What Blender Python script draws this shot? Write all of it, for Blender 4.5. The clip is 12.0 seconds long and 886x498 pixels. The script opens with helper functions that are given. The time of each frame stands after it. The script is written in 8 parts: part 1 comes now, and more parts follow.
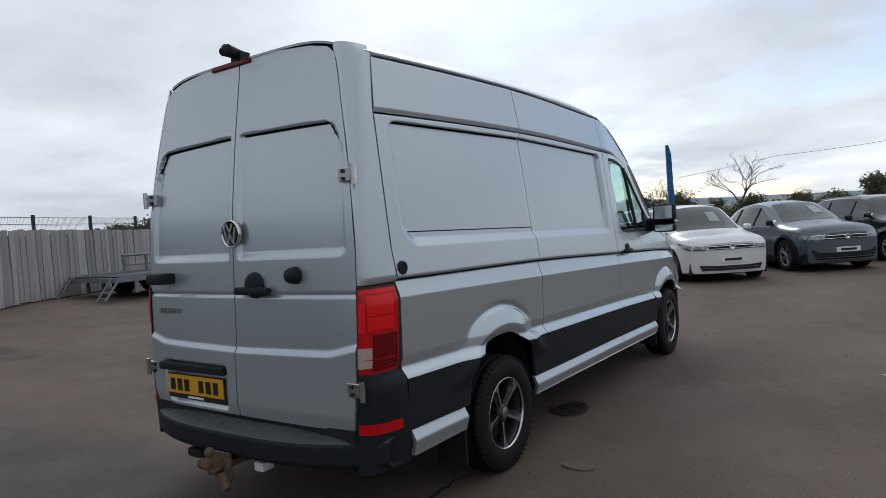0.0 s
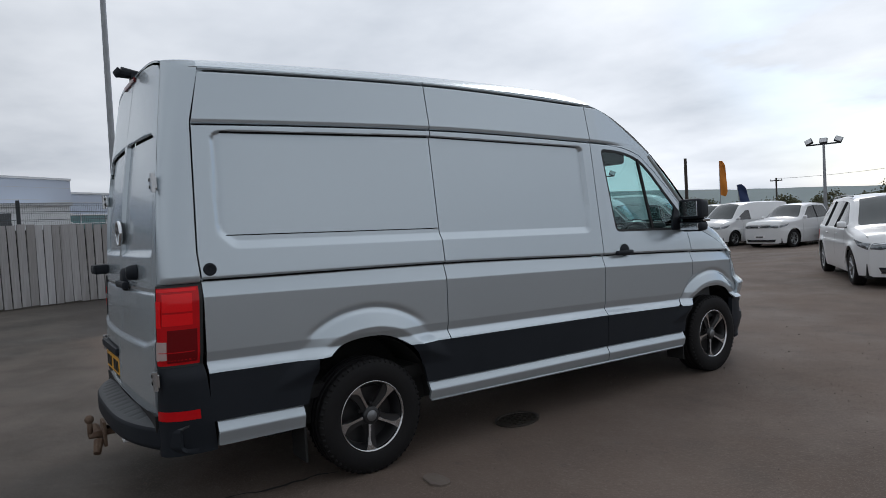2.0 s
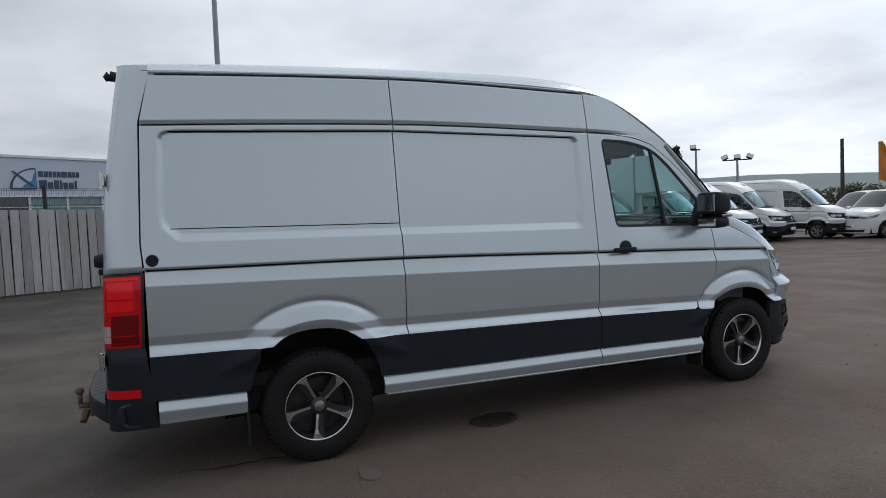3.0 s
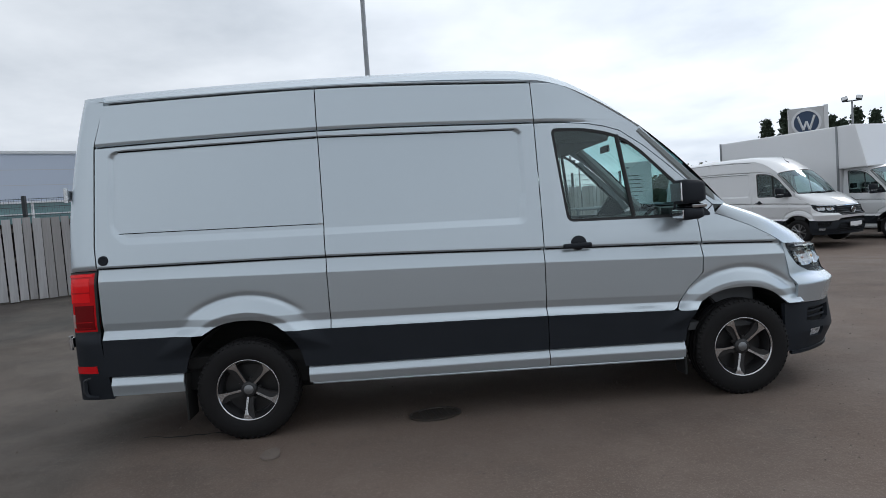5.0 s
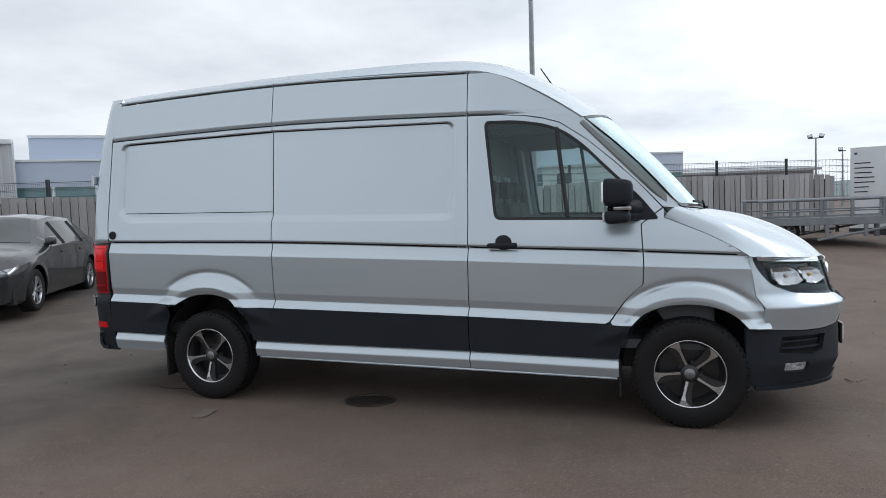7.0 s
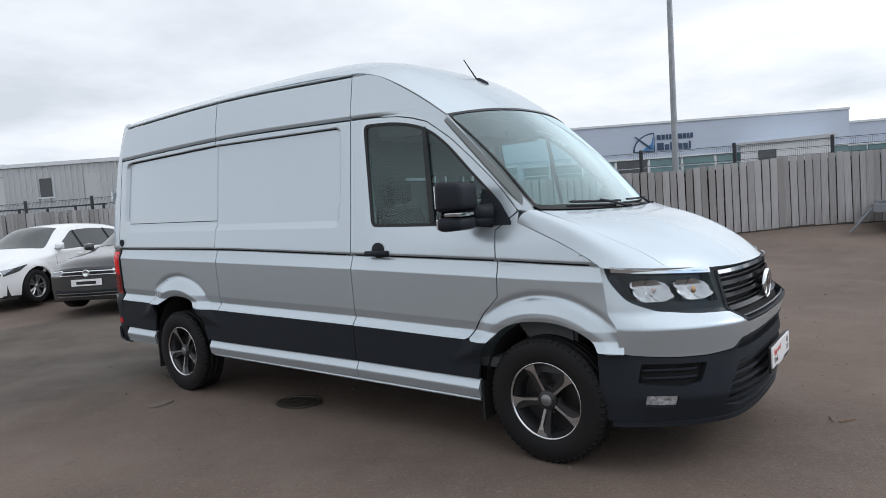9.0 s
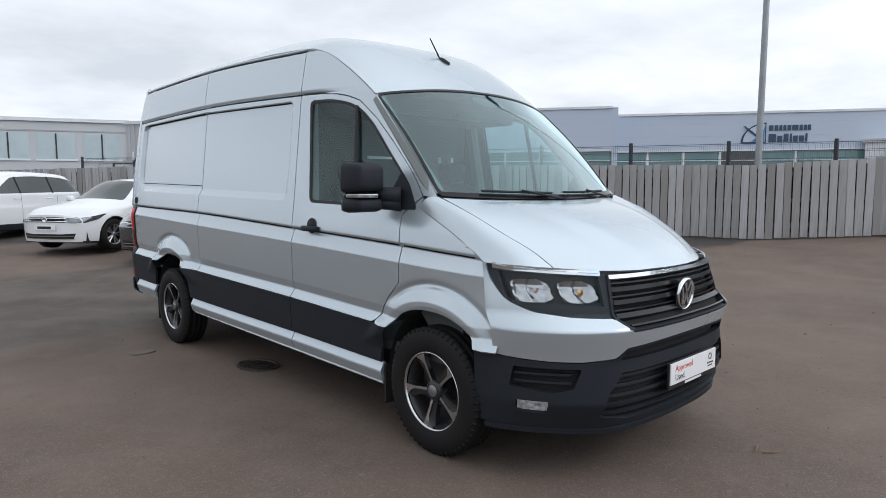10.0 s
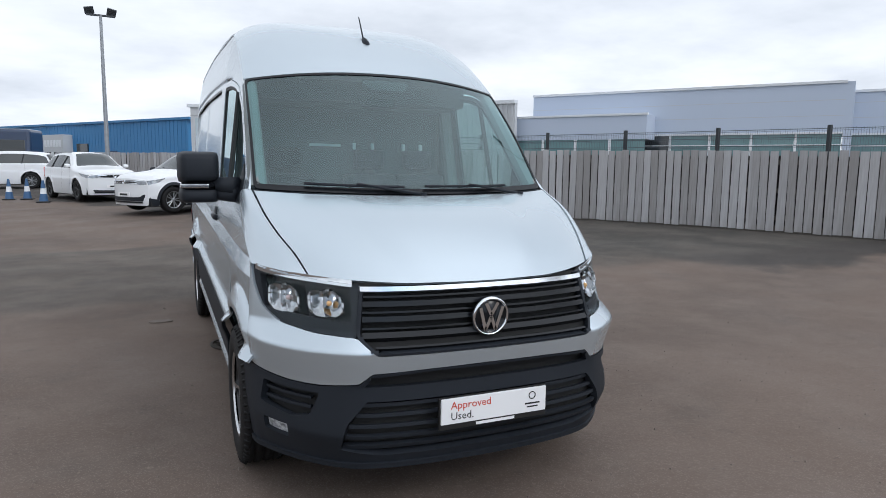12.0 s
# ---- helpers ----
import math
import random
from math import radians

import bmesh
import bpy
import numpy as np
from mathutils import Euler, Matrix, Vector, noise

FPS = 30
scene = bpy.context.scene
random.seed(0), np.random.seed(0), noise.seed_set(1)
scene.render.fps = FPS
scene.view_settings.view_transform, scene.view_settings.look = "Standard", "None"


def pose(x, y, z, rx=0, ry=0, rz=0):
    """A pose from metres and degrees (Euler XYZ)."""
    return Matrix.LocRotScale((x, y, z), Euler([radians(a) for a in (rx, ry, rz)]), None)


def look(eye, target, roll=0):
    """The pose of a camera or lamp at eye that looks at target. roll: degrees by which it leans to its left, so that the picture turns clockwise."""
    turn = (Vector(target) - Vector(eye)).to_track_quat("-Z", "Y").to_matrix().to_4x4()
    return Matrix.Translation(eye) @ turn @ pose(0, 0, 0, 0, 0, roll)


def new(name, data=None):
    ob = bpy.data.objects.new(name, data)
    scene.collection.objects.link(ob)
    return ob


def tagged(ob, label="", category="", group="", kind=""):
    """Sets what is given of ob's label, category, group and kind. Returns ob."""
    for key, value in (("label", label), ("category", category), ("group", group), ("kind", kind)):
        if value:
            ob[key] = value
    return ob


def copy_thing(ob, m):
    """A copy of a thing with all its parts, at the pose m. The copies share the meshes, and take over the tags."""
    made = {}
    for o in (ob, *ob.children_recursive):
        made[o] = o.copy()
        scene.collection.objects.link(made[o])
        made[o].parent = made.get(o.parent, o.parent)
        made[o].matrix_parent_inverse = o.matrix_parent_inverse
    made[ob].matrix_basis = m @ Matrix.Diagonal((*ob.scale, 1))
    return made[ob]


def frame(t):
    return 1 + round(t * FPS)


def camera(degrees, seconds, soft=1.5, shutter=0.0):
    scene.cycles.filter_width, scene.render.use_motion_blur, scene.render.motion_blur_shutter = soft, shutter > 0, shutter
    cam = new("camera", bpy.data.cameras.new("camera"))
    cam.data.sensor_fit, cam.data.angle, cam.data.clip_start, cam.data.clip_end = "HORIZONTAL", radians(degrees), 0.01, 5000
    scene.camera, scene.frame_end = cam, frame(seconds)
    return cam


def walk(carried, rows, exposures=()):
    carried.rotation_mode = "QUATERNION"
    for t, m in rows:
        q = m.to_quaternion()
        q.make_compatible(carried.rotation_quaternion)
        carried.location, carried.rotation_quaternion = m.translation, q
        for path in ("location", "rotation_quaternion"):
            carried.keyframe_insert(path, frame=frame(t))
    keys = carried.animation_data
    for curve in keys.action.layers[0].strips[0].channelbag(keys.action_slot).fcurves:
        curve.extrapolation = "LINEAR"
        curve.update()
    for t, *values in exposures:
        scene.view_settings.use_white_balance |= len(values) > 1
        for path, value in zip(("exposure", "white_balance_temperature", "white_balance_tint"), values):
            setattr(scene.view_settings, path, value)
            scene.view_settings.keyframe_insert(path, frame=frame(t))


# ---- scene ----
cam = camera(68.5, 12.0, 0.5)
PATH = [
    (0, (2.989, -3.494, 1.546), (1.852, -1.85, 1.475), -3.8),
    (0.5, (3.484, -3.187, 1.552), (2.203, -1.653, 1.489), -3.3),
    (1, (3.861, -2.789, 1.534), (2.419, -1.404, 1.466), -3.9),
    (1.5, (4.199, -2.347, 1.524), (2.668, -1.064, 1.433), -4.5),
    (2, (4.542, -1.883, 1.524), (2.902, -0.742, 1.447), -3.2),
    (2.5, (4.777, -1.365, 1.574), (3.032, -0.393, 1.463), -3.6),
    (3, (5.068, -0.829, 1.543), (3.228, -0.052, 1.436), -2.6),
    (3.2, (5.119, -0.656, 1.516), (3.243, 0.029, 1.415), -3.3),
    (4.8, (5.592, 0.971, 1.514), (3.602, 1.136, 1.403), -3.2),
    (5, (5.624, 1.188, 1.512), (3.63, 1.304, 1.401), -4.2),
    (5.5, (5.684, 1.754, 1.489), (3.69, 1.672, 1.36), -3.6),
    (6, (5.596, 2.329, 1.458), (3.621, 2.038, 1.34), -3.2),
    (6.5, (5.52, 2.898, 1.464), (3.585, 2.406, 1.351), -2.8),
    (7, (5.344, 3.419, 1.479), (3.443, 2.809, 1.352), -2.2),
    (7.2, (5.316, 3.568, 1.467), (3.416, 2.956, 1.334), -2.3),
    (8.8, (4.267, 5.21, 1.463), (2.65, 4.038, 1.348), -4.5),
    (9, (4.141, 5.391, 1.485), (2.548, 4.189, 1.354), -4.1),
    (9.5, (3.75, 5.804, 1.463), (2.245, 4.499, 1.285), -2.6),
    (10, (3.338, 6.224, 1.482), (1.964, 4.782, 1.291), -0.2),
    (10.5, (2.888, 6.531, 1.482), (1.633, 4.985, 1.297), -1.6),
    (11, (2.393, 6.803, 1.507), (1.248, 5.179, 1.282), -2.6),
    (11.5, (1.894, 7.027, 1.533), (0.952, 5.28, 1.284), 0.1),
    (12, (1.321, 7.094, 1.544), (0.523, 5.277, 1.298), 0.7),
]
walk(cam, [(t, look(eye, target, roll)) for t, eye, target, roll in PATH],
     [(0.0, -0.70, 6280, 10.3), (1.5, -0.73, 6320, 10.4), (2.5, -0.70, 6320, 10.4), (5.0, -0.32, 6240, 9.0), (6.5, -0.14, 6320, 9.2), (9.5, 0.03, 6380, 10.0), (11.0, 0.07, 6300, 9.8), (12.0, 0.04, 6240, 10.2)])

# ---- sky and sun ----
def make_world():
    w = bpy.data.worlds.new("world")
    scene.world = w
    w.use_nodes = True
    nt = w.node_tree
    nt.nodes.clear()
    N = nt.nodes.new
    L = nt.links.new
    out, bg = N("ShaderNodeOutputWorld"), N("ShaderNodeBackground")
    sky = N("ShaderNodeTexSky")
    sky.sky_type, sky.sun_disc = "NISHITA", False
    sky.sun_elevation, sky.sun_rotation = radians(36), radians(-30)
    sky.dust_density, sky.ozone_density = 0.6, 2.0
    scale = N("ShaderNodeVectorMath")
    scale.operation = "SCALE"
    scale.inputs["Scale"].default_value = 0.115
    L(sky.outputs[0], scale.inputs[0])
    tc = N("ShaderNodeTexCoord")
    sep = N("ShaderNodeSeparateXYZ")
    L(tc.outputs["Generated"], sep.inputs[0])
    # clouds lie in a flat layer overhead: project the direction onto it
    up = N("ShaderNodeMath"); up.operation = "MAXIMUM"; up.inputs[1].default_value = 0.0
    L(sep.outputs[2], up.inputs[0])
    add = N("ShaderNodeMath"); add.inputs[1].default_value = 0.16
    L(up.outputs[0], add.inputs[0])
    dv = N("ShaderNodeVectorMath"); dv.operation = "DIVIDE"
    comb = N("ShaderNodeCombineXYZ")
    for k in range(3):
        L(add.outputs[0], comb.inputs[k])
    L(tc.outputs["Generated"], dv.inputs[0]); L(comb.outputs[0], dv.inputs[1])
    def noise_tex(scl, detail, rough, shift):
        mp = N("ShaderNodeMapping"); mp.inputs["Location"].default_value = shift
        mp.inputs["Scale"].default_value = (1, 1, 0)
        L(dv.outputs[0], mp.inputs[0])
        n = N("ShaderNodeTexNoise")
        n.inputs["Scale"].default_value, n.inputs["Detail"].default_value, n.inputs["Roughness"].default_value = scl, detail, rough
        L(mp.outputs[0], n.inputs["Vector"])
        return n
    big = noise_tex(0.55, 6, 0.55, (3.1, 1.7, 0))
    fine = noise_tex(0.75, 6, 0.55, (7.3, 2.2, 0))
    cr = N("ShaderNodeValToRGB")
    cr.color_ramp.elements[0].position, cr.color_ramp.elements[0].color = 0.34, (0.575, 0.615, 0.67, 1)
    cr.color_ramp.elements[1].position, cr.color_ramp.elements[1].color = 0.63, (0.87, 0.90, 0.94, 1)
    L(fine.outputs[0], cr.inputs[0])
    gap = N("ShaderNodeValToRGB")
    gap.color_ramp.elements[0].position, gap.color_ramp.elements[0].color = 0.42, (0, 0, 0, 1)
    gap.color_ramp.elements[1].position, gap.color_ramp.elements[1].color = 0.56, (1, 1, 1, 1)
    L(big.outputs[0], gap.inputs[0])
    # the cloud is closed but for broken blue gaps ahead of the parked cars
    opn = N("ShaderNodeVectorMath"); opn.operation = "DOT_PRODUCT"
    opn.inputs[1].default_value = (-0.06, 0.92, 0.39)
    L(tc.outputs["Generated"], opn.inputs[0])
    ring = N("ShaderNodeMapRange"); ring.interpolation_type = "SMOOTHSTEP"
    ring.inputs["From Min"].default_value, ring.inputs["From Max"].default_value = 0.84, 0.96
    ring.inputs["To Min"].default_value, ring.inputs["To Max"].default_value = 1.0, 0.0
    L(opn.outputs["Value"], ring.inputs[0])
    shut = N("ShaderNodeMath"); shut.operation = "MAXIMUM"
    L(gap.outputs[0], shut.inputs[0]); L(ring.outputs[0], shut.inputs[1])
    mix = N("ShaderNodeMix"); mix.data_type = "RGBA"
    L(shut.outputs[0], mix.inputs["Factor"]); L(scale.outputs[0], mix.inputs["A"]); L(cr.outputs[0], mix.inputs["B"])
    # brighter veil where the sun stands behind the clouds
    sunv = N("ShaderNodeVectorMath"); sunv.operation = "DOT_PRODUCT"
    sunv.inputs[1].default_value = SUN_DIR
    L(tc.outputs["Generated"], sunv.inputs[0])
    glow = N("ShaderNodeMapRange")
    glow.interpolation_type = "SMOOTHSTEP"
    glow.inputs["From Min"].default_value, glow.inputs["From Max"].default_value = 0.2, 1.0
    glow.inputs["To Min"].default_value, glow.inputs["To Max"].default_value = 0.89, 1.40
    L(sunv.outputs["Value"], glow.inputs[0])
    m2 = N("ShaderNodeVectorMath"); m2.operation = "SCALE"
    L(mix.outputs["Result"], m2.inputs[0]); L(glow.outputs[0], m2.inputs["Scale"])
    L(m2.outputs[0], bg.inputs[0])
    bg.inputs[1].default_value = SKY
    L(bg.outputs[0], out.inputs[0])


SKY = 1.32
SUN_AZ, SUN_EL = 30.0, 36.0     # degrees from +y to the left, and up
SUN_DIR = (-math.sin(radians(SUN_AZ)) * math.cos(radians(SUN_EL)), math.cos(radians(SUN_AZ)) * math.cos(radians(SUN_EL)), math.sin(radians(SUN_EL)))
make_world()
sun = new("sun", bpy.data.lights.new("sun", "SUN"))
sun.data.energy, sun.data.angle, sun.data.color = 0.6, radians(14), (1.0, 0.96, 0.9)
sun.matrix_world = look(tuple(60 * v for v in SUN_DIR), (0, 0, 0))


# ---- materials ----
def material(name, colour, rough=0.5, metal=0.0, vary=0.0, size=1.0, grain=0.0, grain_size=60.0, bump=0.0, coat=0.0, second=None, island=0.0, emit=0.0, spec=0.5):
    """A Principled surface whose colour wanders between colour and second at two scales, with a fine relief."""
    m = bpy.data.materials.new(name)
    m.use_nodes = True
    nt = m.node_tree
    N, L = nt.nodes.new, nt.links.new
    b = nt.nodes["Principled BSDF"]
    b.inputs["Base Color"].default_value = (*colour, 1)
    b.inputs["Roughness"].default_value, b.inputs["Metallic"].default_value = rough, metal
    b.inputs["Coat Weight"].default_value = coat
    b.inputs["Coat Roughness"].default_value = 0.04
    b.inputs["Specular IOR Level"].default_value = spec
    if vary or grain or bump or island:
        tc = N("ShaderNodeTexCoord")
        n1, n2 = N("ShaderNodeTexNoise"), N("ShaderNodeTexNoise")
        n1.inputs["Scale"].default_value, n1.inputs["Detail"].default_value = size, 5
        n2.inputs["Scale"].default_value, n2.inputs["Detail"].default_value = grain_size, 4
        for n in (n1, n2):
            L(tc.outputs["Object"], n.inputs["Vector"])
        mix = N("ShaderNodeMix"); mix.data_type = "RGBA"
        sec = second or tuple(c * 0.6 for c in colour)
        mix.inputs["A"].default_value, mix.inputs["B"].default_value = (*colour, 1), (*sec, 1)
        f = N("ShaderNodeMath"); f.operation = "MULTIPLY_ADD"; f.use_clamp = True
        f.inputs[1].default_value, f.inputs[2].default_value = 2.4 * vary, -0.7 * vary
        L(n1.outputs[0], f.inputs[0])
        g = N("ShaderNodeMath"); g.operation = "MULTIPLY_ADD"; g.use_clamp = True
        g.inputs[1].default_value = grain
        L(n2.outputs[0], g.inputs[0]); L(f.outputs[0], g.inputs[2])
        last = g.outputs[0]
        if island:
            info = N("ShaderNodeObjectInfo")
            a = N("ShaderNodeMath"); a.operation = "MULTIPLY_ADD"; a.use_clamp = True
            a.inputs[1].default_value = island
            L(info.outputs["Random"], a.inputs[0]); L(last, a.inputs[2])
            last = a.outputs[0]
        L(last, mix.inputs["Factor"])
        L(mix.outputs["Result"], b.inputs["Base Color"])
        if bump:
            bp = N("ShaderNodeBump")
            bp.inputs["Strength"].default_value, bp.inputs["Distance"].default_value = bump, 0.01
            L(n2.outputs[0], bp.inputs["Height"]); L(bp.outputs[0], b.inputs["Normal"])
    if emit:
        b.inputs["Emission Color"].default_value, b.inputs["Emission Strength"].default_value = (*colour, 1), emit
    return m


def ground_material():
    """Worn brown-grey yard surfacing with darker tar repairs along the fence, stains and loose grit."""
    m = material("yard_surface", (0.150, 0.118, 0.098), 0.86, spec=0.25)
    nt = m.node_tree
    N, L = nt.nodes.new, nt.links.new
    b = nt.nodes["Principled BSDF"]
    tc = N("ShaderNodeTexCoord")
    def nz(scl, det=4, rough=0.55):
        n = N("ShaderNodeTexNoise")
        n.inputs["Scale"].default_value, n.inputs["Detail"].default_value, n.inputs["Roughness"].default_value = scl, det, rough
        L(tc.outputs["Object"], n.inputs["Vector"])
        return n.outputs[0]
    def ramp(src, lo, hi, a=0.0, c=1.0):
        r = N("ShaderNodeMapRange"); r.interpolation_type = "SMOOTHSTEP"
        r.inputs["From Min"].default_value, r.inputs["From Max"].default_value = lo, hi
        r.inputs["To Min"].default_value, r.inputs["To Max"].default_value = a, c
        L(src, r.inputs[0]); return r.outputs[0]
    def mixc(f, A, B):
        x = N("ShaderNodeMix"); x.data_type = "RGBA"
        L(f, x.inputs["Factor"])
        for key, v in (("A", A), ("B", B)):
            if isinstance(v, tuple): x.inputs[key].default_value = (*v, 1)
            else: L(v, x.inputs[key])
        return x.outputs["Result"]
    def math_(op, a, c):
        x = N("ShaderNodeMath"); x.operation = op
        for k, v in enumerate((a, c)):
            if isinstance(v, (int, float)): x.inputs[k].default_value = v
            else: L(v, x.inputs[k])
        return x.outputs[0]
    sep = N("ShaderNodeSeparateXYZ"); L(tc.outputs["Object"], sep.inputs[0])
    base = mixc(ramp(nz(0.35), 0.35, 0.68), (0.139, 0.104, 0.084), (0.107, 0.082, 0.068))
    base = mixc(ramp(nz(2.2, 6, 0.65), 0.4, 0.75, 0, 0.55), base, (0.164, 0.129, 0.108))
    base = mixc(ramp(nz(0.9, 7, 0.7), 0.52, 0.70, 0, 0.5), base, (0.088, 0.072, 0.061))
    base = mixc(ramp(nz(28.0, 4, 0.7), 0.56, 0.72, 0, 0.55), base, (0.225, 0.185, 0.155))
    base = mixc(ramp(nz(19.0, 4, 0.7), 0.60, 0.72, 0, 0.5), base, (0.060, 0.050, 0.045))
    base = mixc(ramp(nz(7.0, 3), 0.62, 0.75, 0, 0.35), base, (0.085, 0.071, 0.063))
    # dark tarmac near the fence, with a ragged edge
    dark = mixc(nz(3.0, 5), (0.026, 0.026, 0.026), (0.046, 0.043, 0.040))
    wob = math_("MULTIPLY", nz(0.5, 5), 2.6)
    near = math_("ADD", math_("ADD", math_("MULTIPLY", sep.outputs[0], 0.85), math_("MULTIPLY", sep.outputs[1], 0.53)), wob)
    f1 = math_("MULTIPLY", ramp(near, -4.7, -4.2, 1, 0), ramp(math_("ADD", sep.outputs[1], wob), 1.6, 2.0, 1, 0))
    base = mixc(math_("MULTIPLY", f1, 0.85), base, dark)
    # older grey-green surfacing in a band across the yard behind the van
    back = math_("ADD", sep.outputs[1], math_("MULTIPLY", nz(0.7, 6), 1.1))
    old = mixc(ramp(nz(1.3, 7, 0.65), 0.32, 0.68), (0.046, 0.045, 0.040), (0.104, 0.091, 0.079))
    band = math_("MULTIPLY", ramp(back, -0.6, 0.0, 1, 0), ramp(back, -5.6, -5.2, 0, 1))
    base = mixc(math_("MULTIPLY", band, 0.7), base, old)
    grit = N("ShaderNodeTexVoronoi"); grit.inputs["Scale"].default_value = 90
    L(tc.outputs["Object"], grit.inputs["Vector"])
    base = mixc(ramp(grit.outputs["Distance"], 0.05, 0.45, 0.55, 0), base, (0.24, 0.20, 0.175))
    L(base, b.inputs["Base Color"])
    bp = N("ShaderNodeBump"); bp.inputs["Strength"].default_value, bp.inputs["Distance"].default_value = 0.35, 0.012
    h = math_("ADD", nz(45, 4), math_("MULTIPLY", nz(5, 5), 1.5))
    L(h, bp.inputs["Height"]); L(bp.outputs[0], b.inputs["Normal"])
    L(ramp(nz(0.8, 5), 0.3, 0.7, 0.72, 0.95), b.inputs["Roughness"])
    return m


M_GROUND = ground_material()
M_TIMBER = material("weathered_timber", (0.62, 0.62, 0.635), 0.85, vary=0.6, size=1.3, grain=0.55, grain_size=30, bump=0.7, second=(0.27, 0.258, 0.25), island=0.50)
# long grain along the boards
_tc = [n for n in M_TIMBER.node_tree.nodes if n.type == "TEX_COORD"][0]
_mp = M_TIMBER.node_tree.nodes.new("ShaderNodeMapping")
_mp.inputs["Scale"].default_value = (1.0, 1.0, 0.08)
for _l in [l for l in M_TIMBER.node_tree.links if l.from_node == _tc]:
    _to = _l.to_socket
    M_TIMBER.node_tree.links.remove(_l)
    M_TIMBER.node_tree.links.new(_mp.outputs[0], _to)
M_TIMBER.node_tree.links.new(_tc.outputs["Object"], _mp.inputs[0])
M_TIMBER_DARK = material("dark_timber", (0.12, 0.105, 0.09), 0.9, vary=0.5, size=3, bump=0.3)
M_GALV = material("galvanised_steel", (0.34, 0.355, 0.37), 0.5, 0.6, vary=0.5, size=6, second=(0.22, 0.235, 0.25), grain=0.2)
M_TRAILER = material("dull_galvanised_steel", (0.24, 0.255, 0.275), 0.6, 0.3, vary=0.5, size=5, second=(0.14, 0.15, 0.165))
M_DARKSTEEL = material("dark_coated_steel", (0.025, 0.03, 0.035), 0.5, 0.0, vary=0.2)
M_MESH = material("fence_wire", (0.06, 0.075, 0.085), 0.5, 0.3)
M_CLAD = material("pale_blue_cladding", (0.50, 0.56, 0.66), 0.55, 0.0, vary=0.25, size=0.25, second=(0.42, 0.48, 0.58))
M_CLAD_GREY = material("grey_profiled_cladding", (0.52, 0.53, 0.54), 0.55, vary=0.4, size=0.7, second=(0.44, 0.45, 0.465))
M_CLAD_BLUE = material("blue_profiled_cladding", (0.04, 0.20, 0.42), 0.5, vary=0.3, size=0.4, second=(0.032, 0.15, 0.33))
M_ROOF = material("weathered_roof_sheet", (0.42, 0.43, 0.44), 0.7, vary=0.6, size=0.6, second=(0.26, 0.27, 0.28))
M_TEAL = material("tinted_window_glass", (0.09, 0.20, 0.21), 0.12, 0.0, vary=0.5, size=0.6, second=(0.20, 0.33, 0.33), spec=0.8)
M_DARKWIN = material("dark_window_glass", (0.03, 0.035, 0.04), 0.1, spec=0.8, vary=0.3, size=1.0)
M_WHITE_TRIM = material("white_trim", (0.72, 0.74, 0.76), 0.5, vary=0.2, size=2)
M_NAVY = material("navy_lettering", (0.03, 0.06, 0.12), 0.5)
M_MIDBLUE = material("blue_sign_face", (0.05, 0.20, 0.42), 0.5)


# ---- building blocks ----
def part(name, bm, mat, parent=None, label="", smooth=False):
    me = bpy.data.meshes.new(name)
    bm.to_mesh(me)
    bm.free()
    me.materials.append(mat)
    if smooth:
        me.polygons.foreach_set("use_smooth", [True] * len(me.polygons))
    ob = new(name, me)
    if parent is not None:
        ob.parent = parent
    if label:
        ob["label"] = label
    return ob


def raw(name, verts, faces, mat, parent=None, label="", smooth=False):
    me = bpy.data.meshes.new(name)
    me.from_pydata(verts, [], faces)
    me.validate()
    me.materials.append(mat)
    if smooth:
        me.polygons.foreach_set("use_smooth", [True] * len(me.polygons))
    ob = new(name, me)
    if parent is not None:
        ob.parent = parent
    if label:
        ob["label"] = label
    return ob


def empty(name, m=None, label="", category="", group="", kind=""):
    ob = new(name)
    ob.empty_display_size = 0.2
    if m is not None:
        ob.matrix_world = m
    return tagged(ob, label, category, group, kind)


def box(bm, x0, x1, y0, y1, z0, z1, bevel=0.0, m=None):
    r = bmesh.ops.create_cube(bm, size=1.0)
    vs = r["verts"]
    for v in vs:
        v.co = Vector(((x0 + x1) / 2 + v.co.x * (x1 - x0), (y0 + y1) / 2 + v.co.y * (y1 - y0), (z0 + z1) / 2 + v.co.z * (z1 - z0)))
    if bevel:
        es = list({e for v in vs for e in v.link_edges})
        bmesh.ops.bevel(bm, geom=es, offset=bevel, segments=2, affect="EDGES", profile=0.6)
    if m is not None:
        for v in (vs if not bevel else bm.verts):
            if v.is_valid:
                v.co = m @ v.co
    return bm


def block(x0, x1, y0, y1, z0, z1, bevel=0.0):
    return box(bmesh.new(), x0, x1, y0, y1, z0, z1, bevel)


